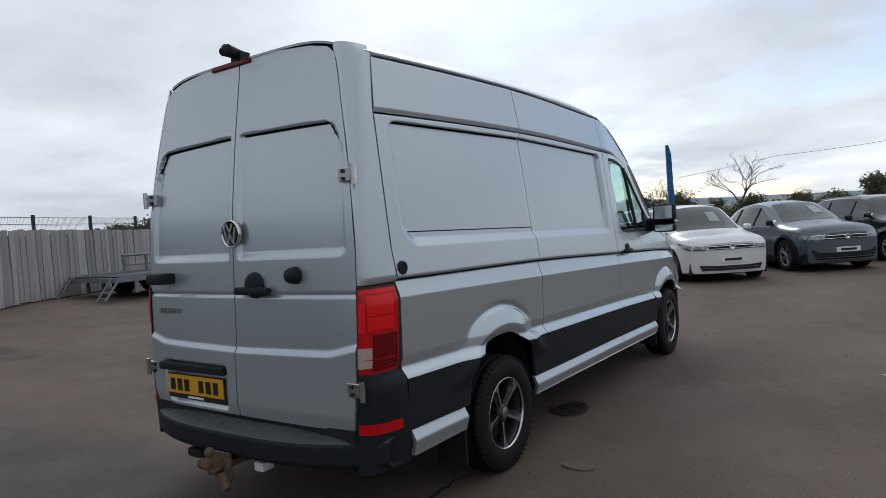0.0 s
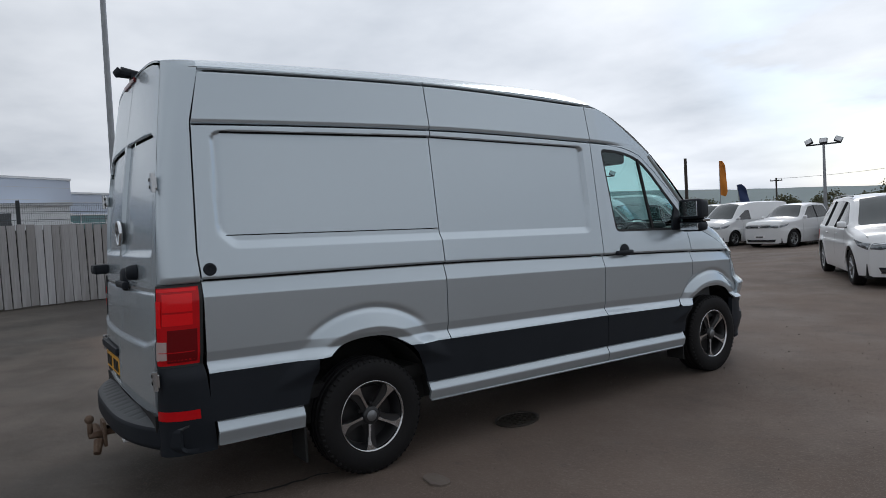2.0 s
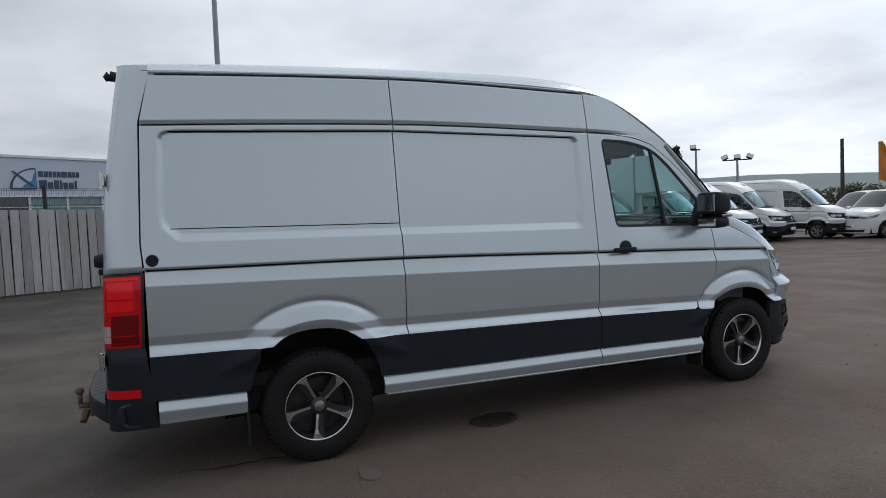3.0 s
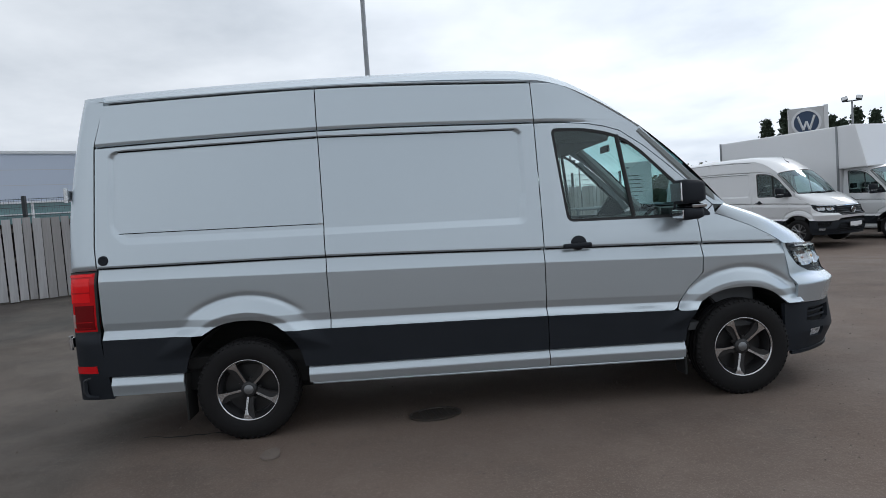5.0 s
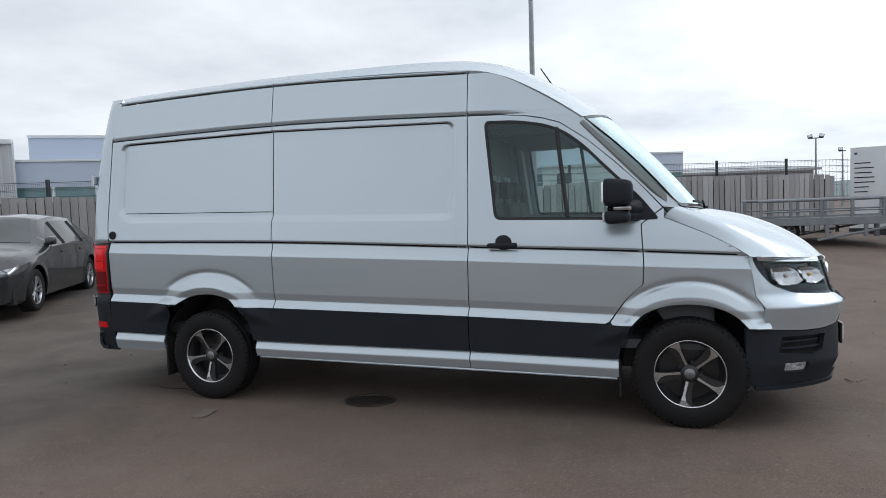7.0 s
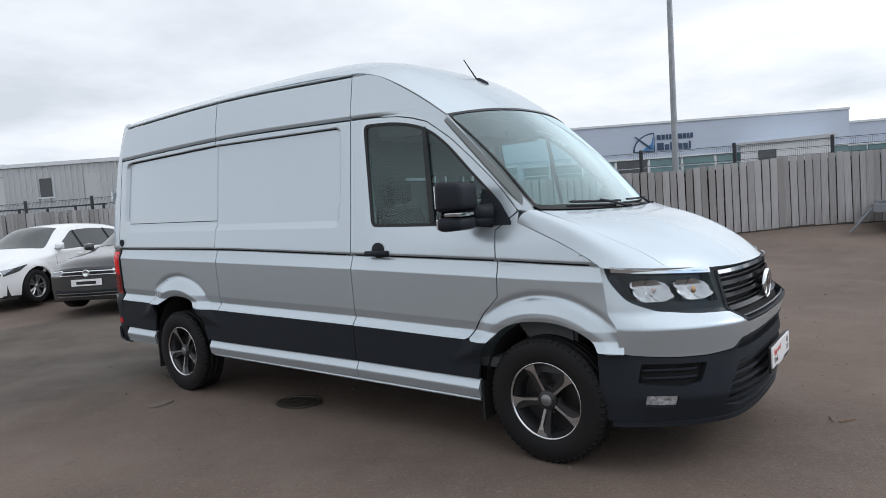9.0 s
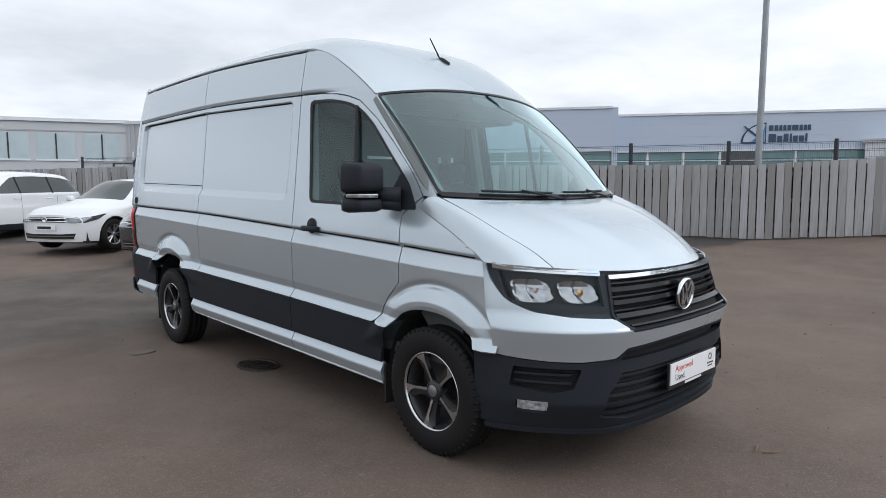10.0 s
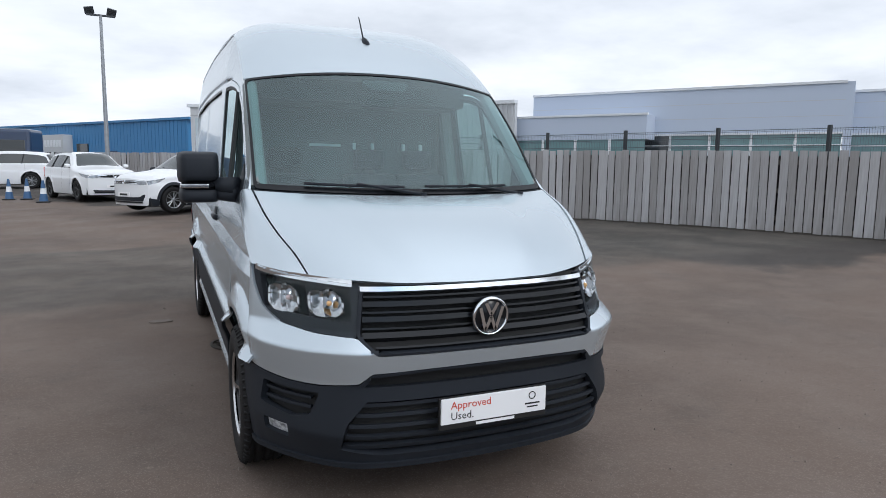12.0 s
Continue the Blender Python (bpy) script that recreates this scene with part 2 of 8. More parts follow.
def cyl(bm, p, q, r0, r1=None, seg=12, caps=True):
    """A tapered round bar from p to q."""
    p, q = Vector(p), Vector(q)
    r1 = r0 if r1 is None else r1
    d = (q - p)
    rot = d.to_track_quat("Z", "Y").to_matrix()
    a = [bm.verts.new(p + rot @ Vector((r0 * math.cos(k * math.tau / seg), r0 * math.sin(k * math.tau / seg), 0))) for k in range(seg)]
    c = [bm.verts.new(q + rot @ Vector((r1 * math.cos(k * math.tau / seg), r1 * math.sin(k * math.tau / seg), 0))) for k in range(seg)]
    for k in range(seg):
        bm.faces.new((a[k], a[(k + 1) % seg], c[(k + 1) % seg], c[k]))
    if caps:
        bm.faces.new(a[::-1]); bm.faces.new(c)
    return bm


def bar(p, q, r0, r1=None, seg=12):
    return cyl(bmesh.new(), p, q, r0, r1, seg)


def letters(text, size, mat, parent, m, depth=0.01, name="lettering", label="", align="LEFT"):
    """Raised lettering in the built-in font, turned into a mesh."""
    cu = bpy.data.curves.new(name, "FONT")
    cu.body, cu.size, cu.extrude, cu.align_x, cu.resolution_u = text, size, depth, align, 2
    tmp = bpy.data.objects.new(name, cu)
    scene.collection.objects.link(tmp)
    dg = bpy.context.evaluated_depsgraph_get()
    me = bpy.data.meshes.new_from_object(tmp.evaluated_get(dg))
    bpy.data.objects.remove(tmp)
    me.materials.clear()
    me.materials.append(mat)
    ob = new(name, me)
    ob.matrix_local = m
    if parent is not None:
        ob.parent = parent
    if label:
        ob["label"] = label
    return ob


def lift(x, y):
    """The yard rises gently from the van towards the fence and its back corner."""
    t = min(max(-0.75 * x - 0.66 * y - 1.5, 0.0), 11.0)
    bank = min(max((-x - 9.0) / 3.0, 0.0), 1.0) * min(max((y - 0.5) / 2.5, 0.0), 1.0)
    dip = min(max((-x - 5.0) / 6.0, 0.0), 1.0) * min(max((y - 8.0) / 3.6, 0.0), 1.0)
    return 0.046 * t * t / (t + 0.8) + 0.17 * bank - 0.37 * dip


# ---- the ground: flat yard, then fields that rise into far hills ----
def make_ground():
    verts, faces = [], []
    radii = [0, 2, 3, 4, 5, 6, 7, 8, 9, 10, 11, 12, 13, 14, 15, 16, 17, 18, 19, 20, 22, 24, 26, 28, 30, 34, 40, 50, 80, 120, 200, 400, 800, 1500, 2500, 4200]
    seg = 72
    verts.append((0, 0, 0))
    for r in radii[1:]:
        for k in range(seg):
            x, y = r * math.cos(k * math.tau / seg), r * math.sin(k * math.tau / seg)
            verts.append((x, y, lift(x, y) if r < 300 else -3.0))
    for k in range(seg):
        faces.append((0, 1 + k, 1 + (k + 1) % seg))
    for i in range(len(radii) - 2):
        a, b = 1 + i * seg, 1 + (i + 1) * seg
        for k in range(seg):
            faces.append((a + k, b + k, b + (k + 1) % seg, a + (k + 1) % seg))
    g = raw("ground", verts, faces, M_GROUND, smooth=True)
    return tagged(g, "worn brown-grey tarmac yard with dark repairs and stains", "ground", kind="structure")


make_ground()

M_UNDER_FENCE = material("dark_backing", (0.02, 0.018, 0.016), 0.95, vary=0.3)


# ---- timber fence with a mesh security fence behind it ----
FENCE = [(4.8, -30.5), (0.3, -26.0), (-2.3, -19.5), (-4.2, -11.5), (-6.3, -8.0), (-8.3, -5.6), (-10.0, -2.8), (-11.1, -0.65), (-11.65, 0.95), (-12.7, 2.65), (-13.6, 4.2), (-16.0, 8.4)]


def make_fence():
    rnd = random.Random(4)
    fence = empty("timber_fence", label="weathered grey close-board timber fence around the yard", category="fence", kind="structure")
    variants = []
    for k in range(7):
        w, h = rnd.uniform(0.142, 0.154), 1.66 + rnd.uniform(-0.012, 0.012)
        bm = bmesh.new()
        box(bm, -w / 2, w / 2, -0.011, 0.011, 0.03, h)
        for v in bm.verts:
            v.co.x += (v.co.z - 1.0) * rnd.uniform(-0.006, 0.006)
            v.co.y += rnd.uniform(-0.004, 0.004)
        me = bpy.data.meshes.new("board")
        bm.to_mesh(me); bm.free()
        me.materials.append(M_TIMBER)
        variants.append(me)
    rails = bmesh.new()
    for (ax, ay), (bx, by) in zip(FENCE, FENCE[1:]):
        a, b = Vector((ax, ay, 0)), Vector((bx, by, 0))
        d = b - a
        n = d.normalized()
        turn = math.degrees(math.atan2(n.y, n.x))
        side = Vector((-n.y, n.x, 0))          # away from the yard
        if side.dot(Vector((0, 0, 0)) - (a + b) / 2) > 0:
            side = -side
        for z in (0.30, 0.85, 1.42):
            m = Matrix.LocRotScale(a + side * 0.05, Euler((0, 0, math.radians(turn))), None)
            r = bmesh.ops.create_cube(rails, size=1.0)
            for v in r["verts"]:
                v.co = m @ Vector(((v.co.x + 0.5) * d.length, v.co.y * 0.05, z + v.co.z * 0.09 + lift(a.x, a.y) * (0.5 - v.co.x) + lift(b.x, b.y) * (0.5 + v.co.x)))
        s = 0.0
        while s < d.length - 0.02:
            p = a + n * (s + 0.08)
            ob = new("board", variants[rnd.randrange(7)])
            ob.parent = fence
            ob.matrix_local = Matrix.LocRotScale(p + Vector((0, 0, lift(p.x, p.y) + rnd.uniform(-0.01, 0.012))), Euler((rnd.uniform(-0.012, 0.012), rnd.uniform(-0.007, 0.007), math.radians(turn))), (rnd.uniform(0.97, 1.03), 1, 1))
            s += 0.168 + rnd.uniform(-0.004, 0.006)
            if rnd.random() < 0.02:
                s += 0.02
        s = 0.0
        while s < d.length:
            p = a + n * s + side * 0.12
            pm = block(p.x - 0.05, p.x + 0.05, p.y - 0.05, p.y + 0.05, -0.3, lift(p.x, p.y) + 1.6)
            part("post", pm, M_TIMBER_DARK, fence)
            s += 2.7
        # gravel board at the foot
        gm = bmesh.new()
        m = Matrix.LocRotScale(a + side * 0.03, Euler((0, 0, math.radians(turn))), None)
        r = bmesh.ops.create_cube(gm, size=1.0)
        for v in r["verts"]:
            v.co = m @ Vector(((v.co.x + 0.5) * d.length, v.co.y * 0.03, 0.06 + v.co.z * 0.16 + lift(a.x, a.y) * (0.5 - v.co.x) + lift(b.x, b.y) * (0.5 + v.co.x)))
        part("gravel_board", gm, M_TIMBER_DARK, fence)
        # dark sheet added behind the boards to darken the gaps between them
        gm = bmesh.new()
        m = Matrix.LocRotScale(a + side * 0.09, Euler((0, 0, math.radians(turn))), None)
        r = bmesh.ops.create_cube(gm, size=1.0)
        for v in r["verts"]:
            v.co = m @ Vector(((v.co.x + 0.5) * d.length, v.co.y * 0.01, 0.80 + v.co.z * 1.5 + lift(a.x, a.y) * (0.5 - v.co.x) + lift(b.x, b.y) * (0.5 + v.co.x)))
        part("backing", gm, M_UNDER_FENCE, fence)
    part("rail", rails, M_TIMBER_DARK, fence)


def make_mesh_fence():
    f = empty("mesh_fence", label="dark green-black steel mesh security fence with square posts", category="fence", kind="structure")
    step, n = 2.53, Vector((-0.456, 0.890, 0)).normalized()
    first = Vector((-13.24, -3.5, 0))
    top, low = 2.62, 1.15
    verts, faces = [], []
    def strip(p, q, w):
        # a thin square-section wire
        d = (q - p).normalized()
        u = d.orthogonal().normalized() * w
        v = d.cross(u).normalized() * w
        i = len(verts)
        for e in (p, q):
            verts.extend([tuple(e + u), tuple(e + v), tuple(e - u), tuple(e - v)])
        for k in range(4):
            faces.append((i + k, i + (k + 1) % 4, i + 4 + (k + 1) % 4, i + 4 + k))
    up = lambda z: Vector((0, 0, z))
    for k in range(-8, 7):
        p = first + n * step * k
        part("post", block(p.x - 0.04, p.x + 0.04, p.y - 0.04, p.y + 0.04, -0.2, top + 0.05), M_DARKSTEEL, f)
        if k == 6:
            break
        q = p + n * step
        for j in range(8):
            strip(p + up(low + 0.2 * j), q + up(low + 0.2 * j), 0.004)
        for z in (top - 0.03, top - 0.23, top - 0.43):
            strip(p + up(z), q + up(z), 0.010)
        for j in range(1, 48):
            e = p + n * (step * j / 48)
            strip(e + up(low), e + up(top), 0.003)
    raw("wire_mesh", verts, faces, M_MESH, f)


make_fence()
make_mesh_fence()

# ---- shaped sheet panels ----
def poly_sdf(P, A, B):
    """Signed distance to a closed polygon, negative inside."""
    P = np.asarray(P, float)
    Q = np.roll(P, -1, 0)
    best = np.full(A.shape, 1e9)
    inside = np.zeros(A.shape, bool)
    for (ax, ay), (bx, by) in zip(P, Q):
        ex, ey = bx - ax, by - ay
        l2 = ex * ex + ey * ey + 1e-12
        t = np.clip(((A - ax) * ex + (B - ay) * ey) / l2, 0, 1)
        best = np.minimum(best, np.hypot(A - ax - t * ex, B - ay - t * ey))
        hit = ((ay > B) != (by > B)) & (A < (bx - ax) * (B - ay) / (by - ay + 1e-15) + ax)
        inside ^= hit
    return np.where(inside, -best, best)


def rounded(P, r, n=5):
    """A polygon with its corners rounded; r is one radius or one for each corner."""
    out = []
    k = len(P)
    rs = r if isinstance(r, (list, tuple)) else [r] * k
    for i in range(k):
        p, a, b = Vector(P[i]), Vector(P[i - 1]), Vector(P[(i + 1) % k])
        u, v = (a - p), (b - p)
        ri = min(rs[i], u.length * 0.49, v.length * 0.49)
        if ri < 1e-6:
            out.append(tuple(p)); continue
        s, e = p + u.normalized() * ri, p + v.normalized() * ri
        for j in range(n + 1):
            t = j / n
            out.append(tuple(s * (1 - t) ** 2 + p * 2 * t * (1 - t) + e * t * t))
    return out


def grow(P, d):
    """A polygon moved outwards by d (inwards where negative), corner by corner."""
    P = [Vector(p) for p in P]
    area = sum(a.x * b.y - b.x * a.y for a, b in zip(P, P[1:] + P[:1]))
    s = 1 if area > 0 else -1
    out = []
    for i in range(len(P)):
        a, p, b = P[i - 1], P[i], P[(i + 1) % len(P)]
        e, f = (p - a), (b - p)
        if e.length < 1e-9 or f.length < 1e-9:
            out.append(tuple(p)); continue
        e.normalize(); f.normalize()
        n = Vector((e.y, -e.x)) * s + Vector((f.y, -f.x)) * s
        n = n / max(0.4, n.length_squared / 2) if n.length > 1e-6 else n
        out.append(tuple(p + n * d))
    return out


def skin(name, a0, a1, b0, b1, da, db, place, mat, parent, keep=None, holes=(), rim=0.012, out=(1, 0, 0), label="", back=False):
    """A sheet over the parameters a and b, put in space by place(A, B), trimmed to the polygon keep less the holes, with a folded rim."""
    na, nb = max(2, int(round((a1 - a0) / da)) + 1), max(2, int(round((b1 - b0) / db)) + 1)
    A, B = np.meshgrid(np.linspace(a0, a1, na), np.linspace(b0, b1, nb), indexing="ij")
    ca, cb = (a1 - a0) / (na - 1), (b1 - b0) / (nb - 1)

    def sdf(a, b):
        d = np.full(a.shape, -9.0)
        if keep is not None:
            d = np.maximum(d, poly_sdf([(p[0] / ca, p[1] / cb) for p in keep], a / ca, b / cb))
        for h in holes:
            d = np.maximum(d, -poly_sdf([(p[0] / ca, p[1] / cb) for p in h], a / ca, b / cb))
        return d

    if keep is not None or holes:
        for _ in range(2):
            d = sdf(A, B)
            e = 1e-3
            ga = (sdf(A + e * ca, B) - d) / e
            gb = (sdf(A, B + e * cb) - d) / e
            g = np.hypot(ga, gb) + 1e-9
            near = np.abs(d) < 0.71
            A = np.where(near, A - d * ga / g * ca, A)
            B = np.where(near, B - d * gb / g * cb, B)
    X, Y, Z = place(A, B)
    idx = np.arange(na * nb).reshape(na, nb)
    f = np.stack([idx[:-1, :-1], idx[1:, :-1], idx[1:, 1:], idx[:-1, 1:]], -1).reshape(-1, 4)
    if keep is not None or holes:
        Ac, Bc = A.ravel()[f].mean(1), B.ravel()[f].mean(1)
        f = f[sdf(Ac, Bc) < -0.02]
    V = np.stack([np.broadcast_to(X, A.shape).ravel(), np.broadcast_to(Y, A.shape).ravel(), np.broadcast_to(Z, A.shape).ravel()], -1)
    p = V[f]
    n = np.cross(p[:, 2] - p[:, 0], p[:, 3] - p[:, 1])
    if (n @ np.asarray(out, float)).sum() < 0:
        f = f[:, ::-1]
        n = -n
    used = np.unique(f)
    remap = -np.ones(len(V), int)
    remap[used] = np.arange(len(used))
    f = remap[f]
    V = V[used]
    faces = f.tolist()
    verts = V.tolist()
    nf = len(faces)
    if rim:
        vn = np.zeros_like(V)
        for k in range(4):
            np.add.at(vn, f[:, k], n)
        vn /= np.linalg.norm(vn, axis=1, keepdims=True) + 1e-12
        e = np.concatenate([f[:, [k, (k + 1) % 4]] for k in range(4)])
        keyset = set(map(tuple, e.tolist()))
        inner, upper = {}, {}
        def low(i):
            if i not in inner:
                inner[i] = len(verts)
                verts.append((V[i] - vn[i] * rim).tolist())
            return inner[i]
        def high(i):
            if i not in upper:
                upper[i] = len(verts)
                verts.append(V[i].tolist())
            return upper[i]
        for a, b in keyset:
            if (b, a) not in keyset and a != b:
                faces.append((high(b), high(a), low(a), low(b)))
    me = bpy.data.meshes.new(name)
    me.from_pydata(verts, [], faces)
    me.validate()
    me.materials.append(mat)
    sm = [True] * nf + [False] * (len(faces) - nf)
    if len(sm) == len(me.polygons):
        me.polygons.foreach_set("use_smooth", sm)
    else:
        me.polygons.foreach_set("use_smooth", [True] * len(me.polygons))
    ob = new(name, me)
    if parent is not None:
        ob.parent = parent
    if label:
        ob["label"] = label
    return ob


def cr(xs, ys, x):
    """A smooth curve through the knots (monotone slopes), for arrays."""
    xs, ys, x = np.asarray(xs, float), np.asarray(ys, float), np.asarray(x, float)
    h, d = np.diff(xs), np.diff(ys) / np.diff(xs)
    m = np.concatenate([[d[0]], np.where(d[:-1] * d[1:] > 0, 2 * d[:-1] * d[1:] / (d[:-1] + d[1:] + 1e-15), 0), [d[-1]]])
    i = np.clip(np.searchsorted(xs, x) - 1, 0, len(xs) - 2)
    t = np.clip((x - xs[i]) / h[i], 0, 1)
    return ys[i] * (2 * t**3 - 3 * t**2 + 1) + ys[i + 1] * (3 * t**2 - 2 * t**3) + h[i] * (m[i] * (t**3 - 2 * t**2 + t) + m[i + 1] * (t**3 - t**2))


def sstep(lo, hi, x):
    t = np.clip((x - lo) / (hi - lo), 0, 1)
    return t * t * (3 - 2 * t)

# ---- the silver high-roof panel van ----
M_PAINT = material("silver_metallic_paint", (0.535, 0.598, 0.640), 0.27, 0.62, coat=0.30, vary=0.14, size=1.3, grain=0.16, grain_size=420, second=(0.47, 0.525, 0.565))
M_BLACKPLASTIC = material("black_grained_plastic", (0.015, 0.018, 0.023), 0.55, vary=0.3, size=3, grain=0.1, grain_size=260, second=(0.027, 0.031, 0.039), bump=0.03, spec=0.18)
# step plastic coloured lighter than the bumper, for sky light on its top
M_STEP = material("sky_lightened_plastic", (0.062, 0.068, 0.072), 0.6, vary=0.5, size=6, grain=0.3, grain_size=200, second=(0.035, 0.038, 0.042), bump=0.1)
M_GLOSSBLACK = material("gloss_black", (0.008, 0.009, 0.011), 0.22, spec=0.3)
M_RUBBER = material("tyre_rubber", (0.007, 0.007, 0.008), 0.7, vary=0.4, size=5, second=(0.014, 0.013, 0.012), grain=0.2, bump=0.2, spec=0.25)
M_SEAL = material("black_rubber_seal", (0.012, 0.013, 0.014), 0.6)
M_CHROME = material("chrome", (0.75, 0.77, 0.79), 0.12, 1.0)
M_POLISHED = material("polished_alloy", (0.58, 0.59, 0.60), 0.25, 1.0, vary=0.2, size=8, second=(0.5, 0.51, 0.52))
M_CAP = material("grey_cap", (0.22, 0.225, 0.23), 0.4, 0.6)
M_RIMBLACK = material("black_wheel_paint", (0.02, 0.02, 0.021), 0.35)
M_REDLENS = material("red_lamp_lens", (0.60, 0.006, 0.010), 0.22, coat=0.12, spec=0.3, vary=0.3, size=14, second=(0.40, 0.004, 0.008))
M_REDBRIGHT = material("bright_red_lamp_lens", (0.90, 0.010, 0.014), 0.22, coat=0.12, spec=0.3, grain=0.25, grain_size=120, second=(0.55, 0.006, 0.01))
M_REDDARK = material("dark_red_lamp_lens", (0.16, 0.003, 0.005), 0.2, coat=0.12, spec=0.3)
M_CLEARLENS = material("clear_lamp_lens", (0.55, 0.42, 0.40), 0.12, coat=0.8, grain=0.4, grain_size=60, second=(0.30, 0.18, 0.17))
# darker patches in the metal colour imitate dark reflections in the bowls
M_REFLECTOR = material("headlamp_reflector", (0.55, 0.56, 0.57), 0.07, 1.0, vary=0.5, size=25, second=(0.22, 0.225, 0.23))
# the lamp's bright and dark reflections are coloured in as patches
M_FOG = material("fog_lamp_glass", (0.82, 0.84, 0.87), 0.2, 0.1, vary=0.9, size=40, second=(0.06, 0.06, 0.07), spec=0.8)
M_AMBER = material("amber_bulb_cover", (0.75, 0.42, 0.16), 0.2, coat=0.6)
M_UNDER = material("underbody", (0.012, 0.012, 0.012), 0.9, vary=0.3, size=6)
M_YELLOW = material("yellow_plate", (0.72, 0.36, 0.015), 0.4)
M_WHITEPLATE = material("white_plate", (0.80, 0.80, 0.80), 0.35)
M_INK = material("black_print", (0.01, 0.01, 0.01), 0.5)
M_REDINK = material("red_print", (0.55, 0.06, 0.03), 0.5)
M_SEAT = material("dark_seat_cloth", (0.022, 0.024, 0.026), 0.9, vary=0.4, size=12, bump=0.1)
M_TRIM = material("grey_cab_trim", (0.07, 0.074, 0.078), 0.7, vary=0.2, size=4)
M_BULK = material("grey_bulkhead", (0.075, 0.085, 0.082), 0.6, vary=0.2, size=2)
M_LINING = material("pale_headlining", (0.22, 0.24, 0.238), 0.8, vary=0.15, size=3)
M_RUST = material("rusty_steel", (0.09, 0.05, 0.03), 0.85, vary=0.8, size=22, second=(0.17, 0.12, 0.085), bump=0.4)


def glass_material(name, tint, gloss=1.0, rough=0.0):
    m = bpy.data.materials.new(name)
    m.use_nodes = True
    nt = m.node_tree
    nt.nodes.clear()
    N, L = nt.nodes.new, nt.links.new
    out, mix = N("ShaderNodeOutputMaterial"), N("ShaderNodeMixShader")
    tr, gl, fr = N("ShaderNodeBsdfTransparent"), N("ShaderNodeBsdfGlossy"), N("ShaderNodeLayerWeight")
    fr.inputs["Blend"].default_value = 0.5
    pw, sc = N("ShaderNodeMath"), N("ShaderNodeMath")
    pw.operation, pw.inputs[1].default_value = "POWER", 5.0
    sc.operation, sc.inputs[1].default_value, sc.inputs[2].default_value = "MULTIPLY_ADD", 0.955, 0.045
    L(fr.outputs["Facing"], pw.inputs[0]); L(pw.outputs[0], sc.inputs[0])
    tr.inputs[0].default_value = (*tint, 1)
    gl.inputs["Roughness"].default_value = rough
    gl.inputs[0].default_value = (0.80, 0.95, 0.97, 1)
    k = N("ShaderNodeMath"); k.operation = "MULTIPLY"; k.use_clamp = True
    k.inputs[1].default_value = gloss
    L(sc.outputs[0], k.inputs[0]); L(k.outputs[0], mix.inputs[0])
    L(tr.outputs[0], mix.inputs[1]); L(gl.outputs[0], mix.inputs[2]); L(mix.outputs[0], out.inputs[0])
    return m


M_GLASS = glass_material("window_glass", (0.72, 0.83, 0.81), 1.4)
M_SCREEN = glass_material("windscreen_glass", (0.52, 0.78, 0.78), 2.4)
M_LAMPGLASS = glass_material("lamp_cover", (0.94, 0.95, 0.96), 0.4)

# feature lines along the side, by distance ahead of the rear axle
KY = [-1.25, -0.95, 0.6, 2.15, 3.3, 4.2]
LINES = {
    "sill": [0.395, 0.392, 0.368, 0.340, 0.312, 0.285],
    "strip_low": [0.535, 0.532, 0.489, 0.464, 0.436, 0.41],
    "strip_top": [0.800, 0.790, 0.749, 0.707, 0.665, 0.645],
    "flare": [0.865, 0.855, 0.812, 0.770, 0.728, 0.71],
    "crease": [1.212, 1.205, 1.154, 1.102, 1.055, 1.02],
    "swage": [1.300, 1.292, 1.259, 1.197, 1.150, 1.10],
    "shoulder": [1.482, 1.478, 1.438, 1.396, 1.350, 1.30],
    "belt": [2.128, 2.145, 2.166, 2.124, 2.06, 1.98],
    "gutter": [2.455, 2.470, 2.498, 2.448, 2.39, 2.33],
}
LINES["under"] = [v + 0.052 for v in LINES["flare"]]
LINES["swage_low"] = [v - 0.013 for v in LINES["swage"]]
LINES["swage_top"] = [v + 0.012 for v in LINES["swage"]]
SIDE_X = [("sill", 0.945), ("strip_low", 0.972), ("strip_top", 0.984), ("flare", 0.946), ("under", 0.960), ("crease", 0.970), ("swage_low", 0.941), ("swage_top", 0.963), ("shoulder", 0.940), ("belt", 0.860), ("gutter", 0.80)]


def line(name, y):
    return cr(KY, LINES[name], y)


def arch(yc, base, top, half, n=28, low=0.0):
    """The wheel opening as a polygon in y and z."""
    pts = [(yc + half, low)]
    for k in range(n + 1):
        a = math.pi * k / n
        c, s = math.cos(a), math.sin(a)
        pts.append((yc + half * math.copysign(abs(c) ** 0.87, c), base + (top - base) * abs(s) ** 0.87))
    pts.append((yc - half, low))
    return pts


REAR_ARCH, FRONT_ARCH = arch(0.0, 0.40, 0.856, 0.425), arch(3.635, 0.37, 0.808, 0.435)
REAR_FLARE = rounded([(-0.66, 0.62), (-0.50, 0.765), (-0.36, 0.905), (-0.19, 0.995), (0.03, 1.025), (0.24, 0.985), (0.40, 0.885), (0.53, 0.745), (0.66, 0.60)], 0.12, 5)
FRONT_FLARE = rounded([(2.98, 0.52), (3.12, 0.655), (3.26, 0.80), (3.42, 0.900), (3.62, 0.945), (3.82, 0.920), (3.99, 0.820), (4.12, 0.665), (4.22, 0.52)], 0.12, 5)
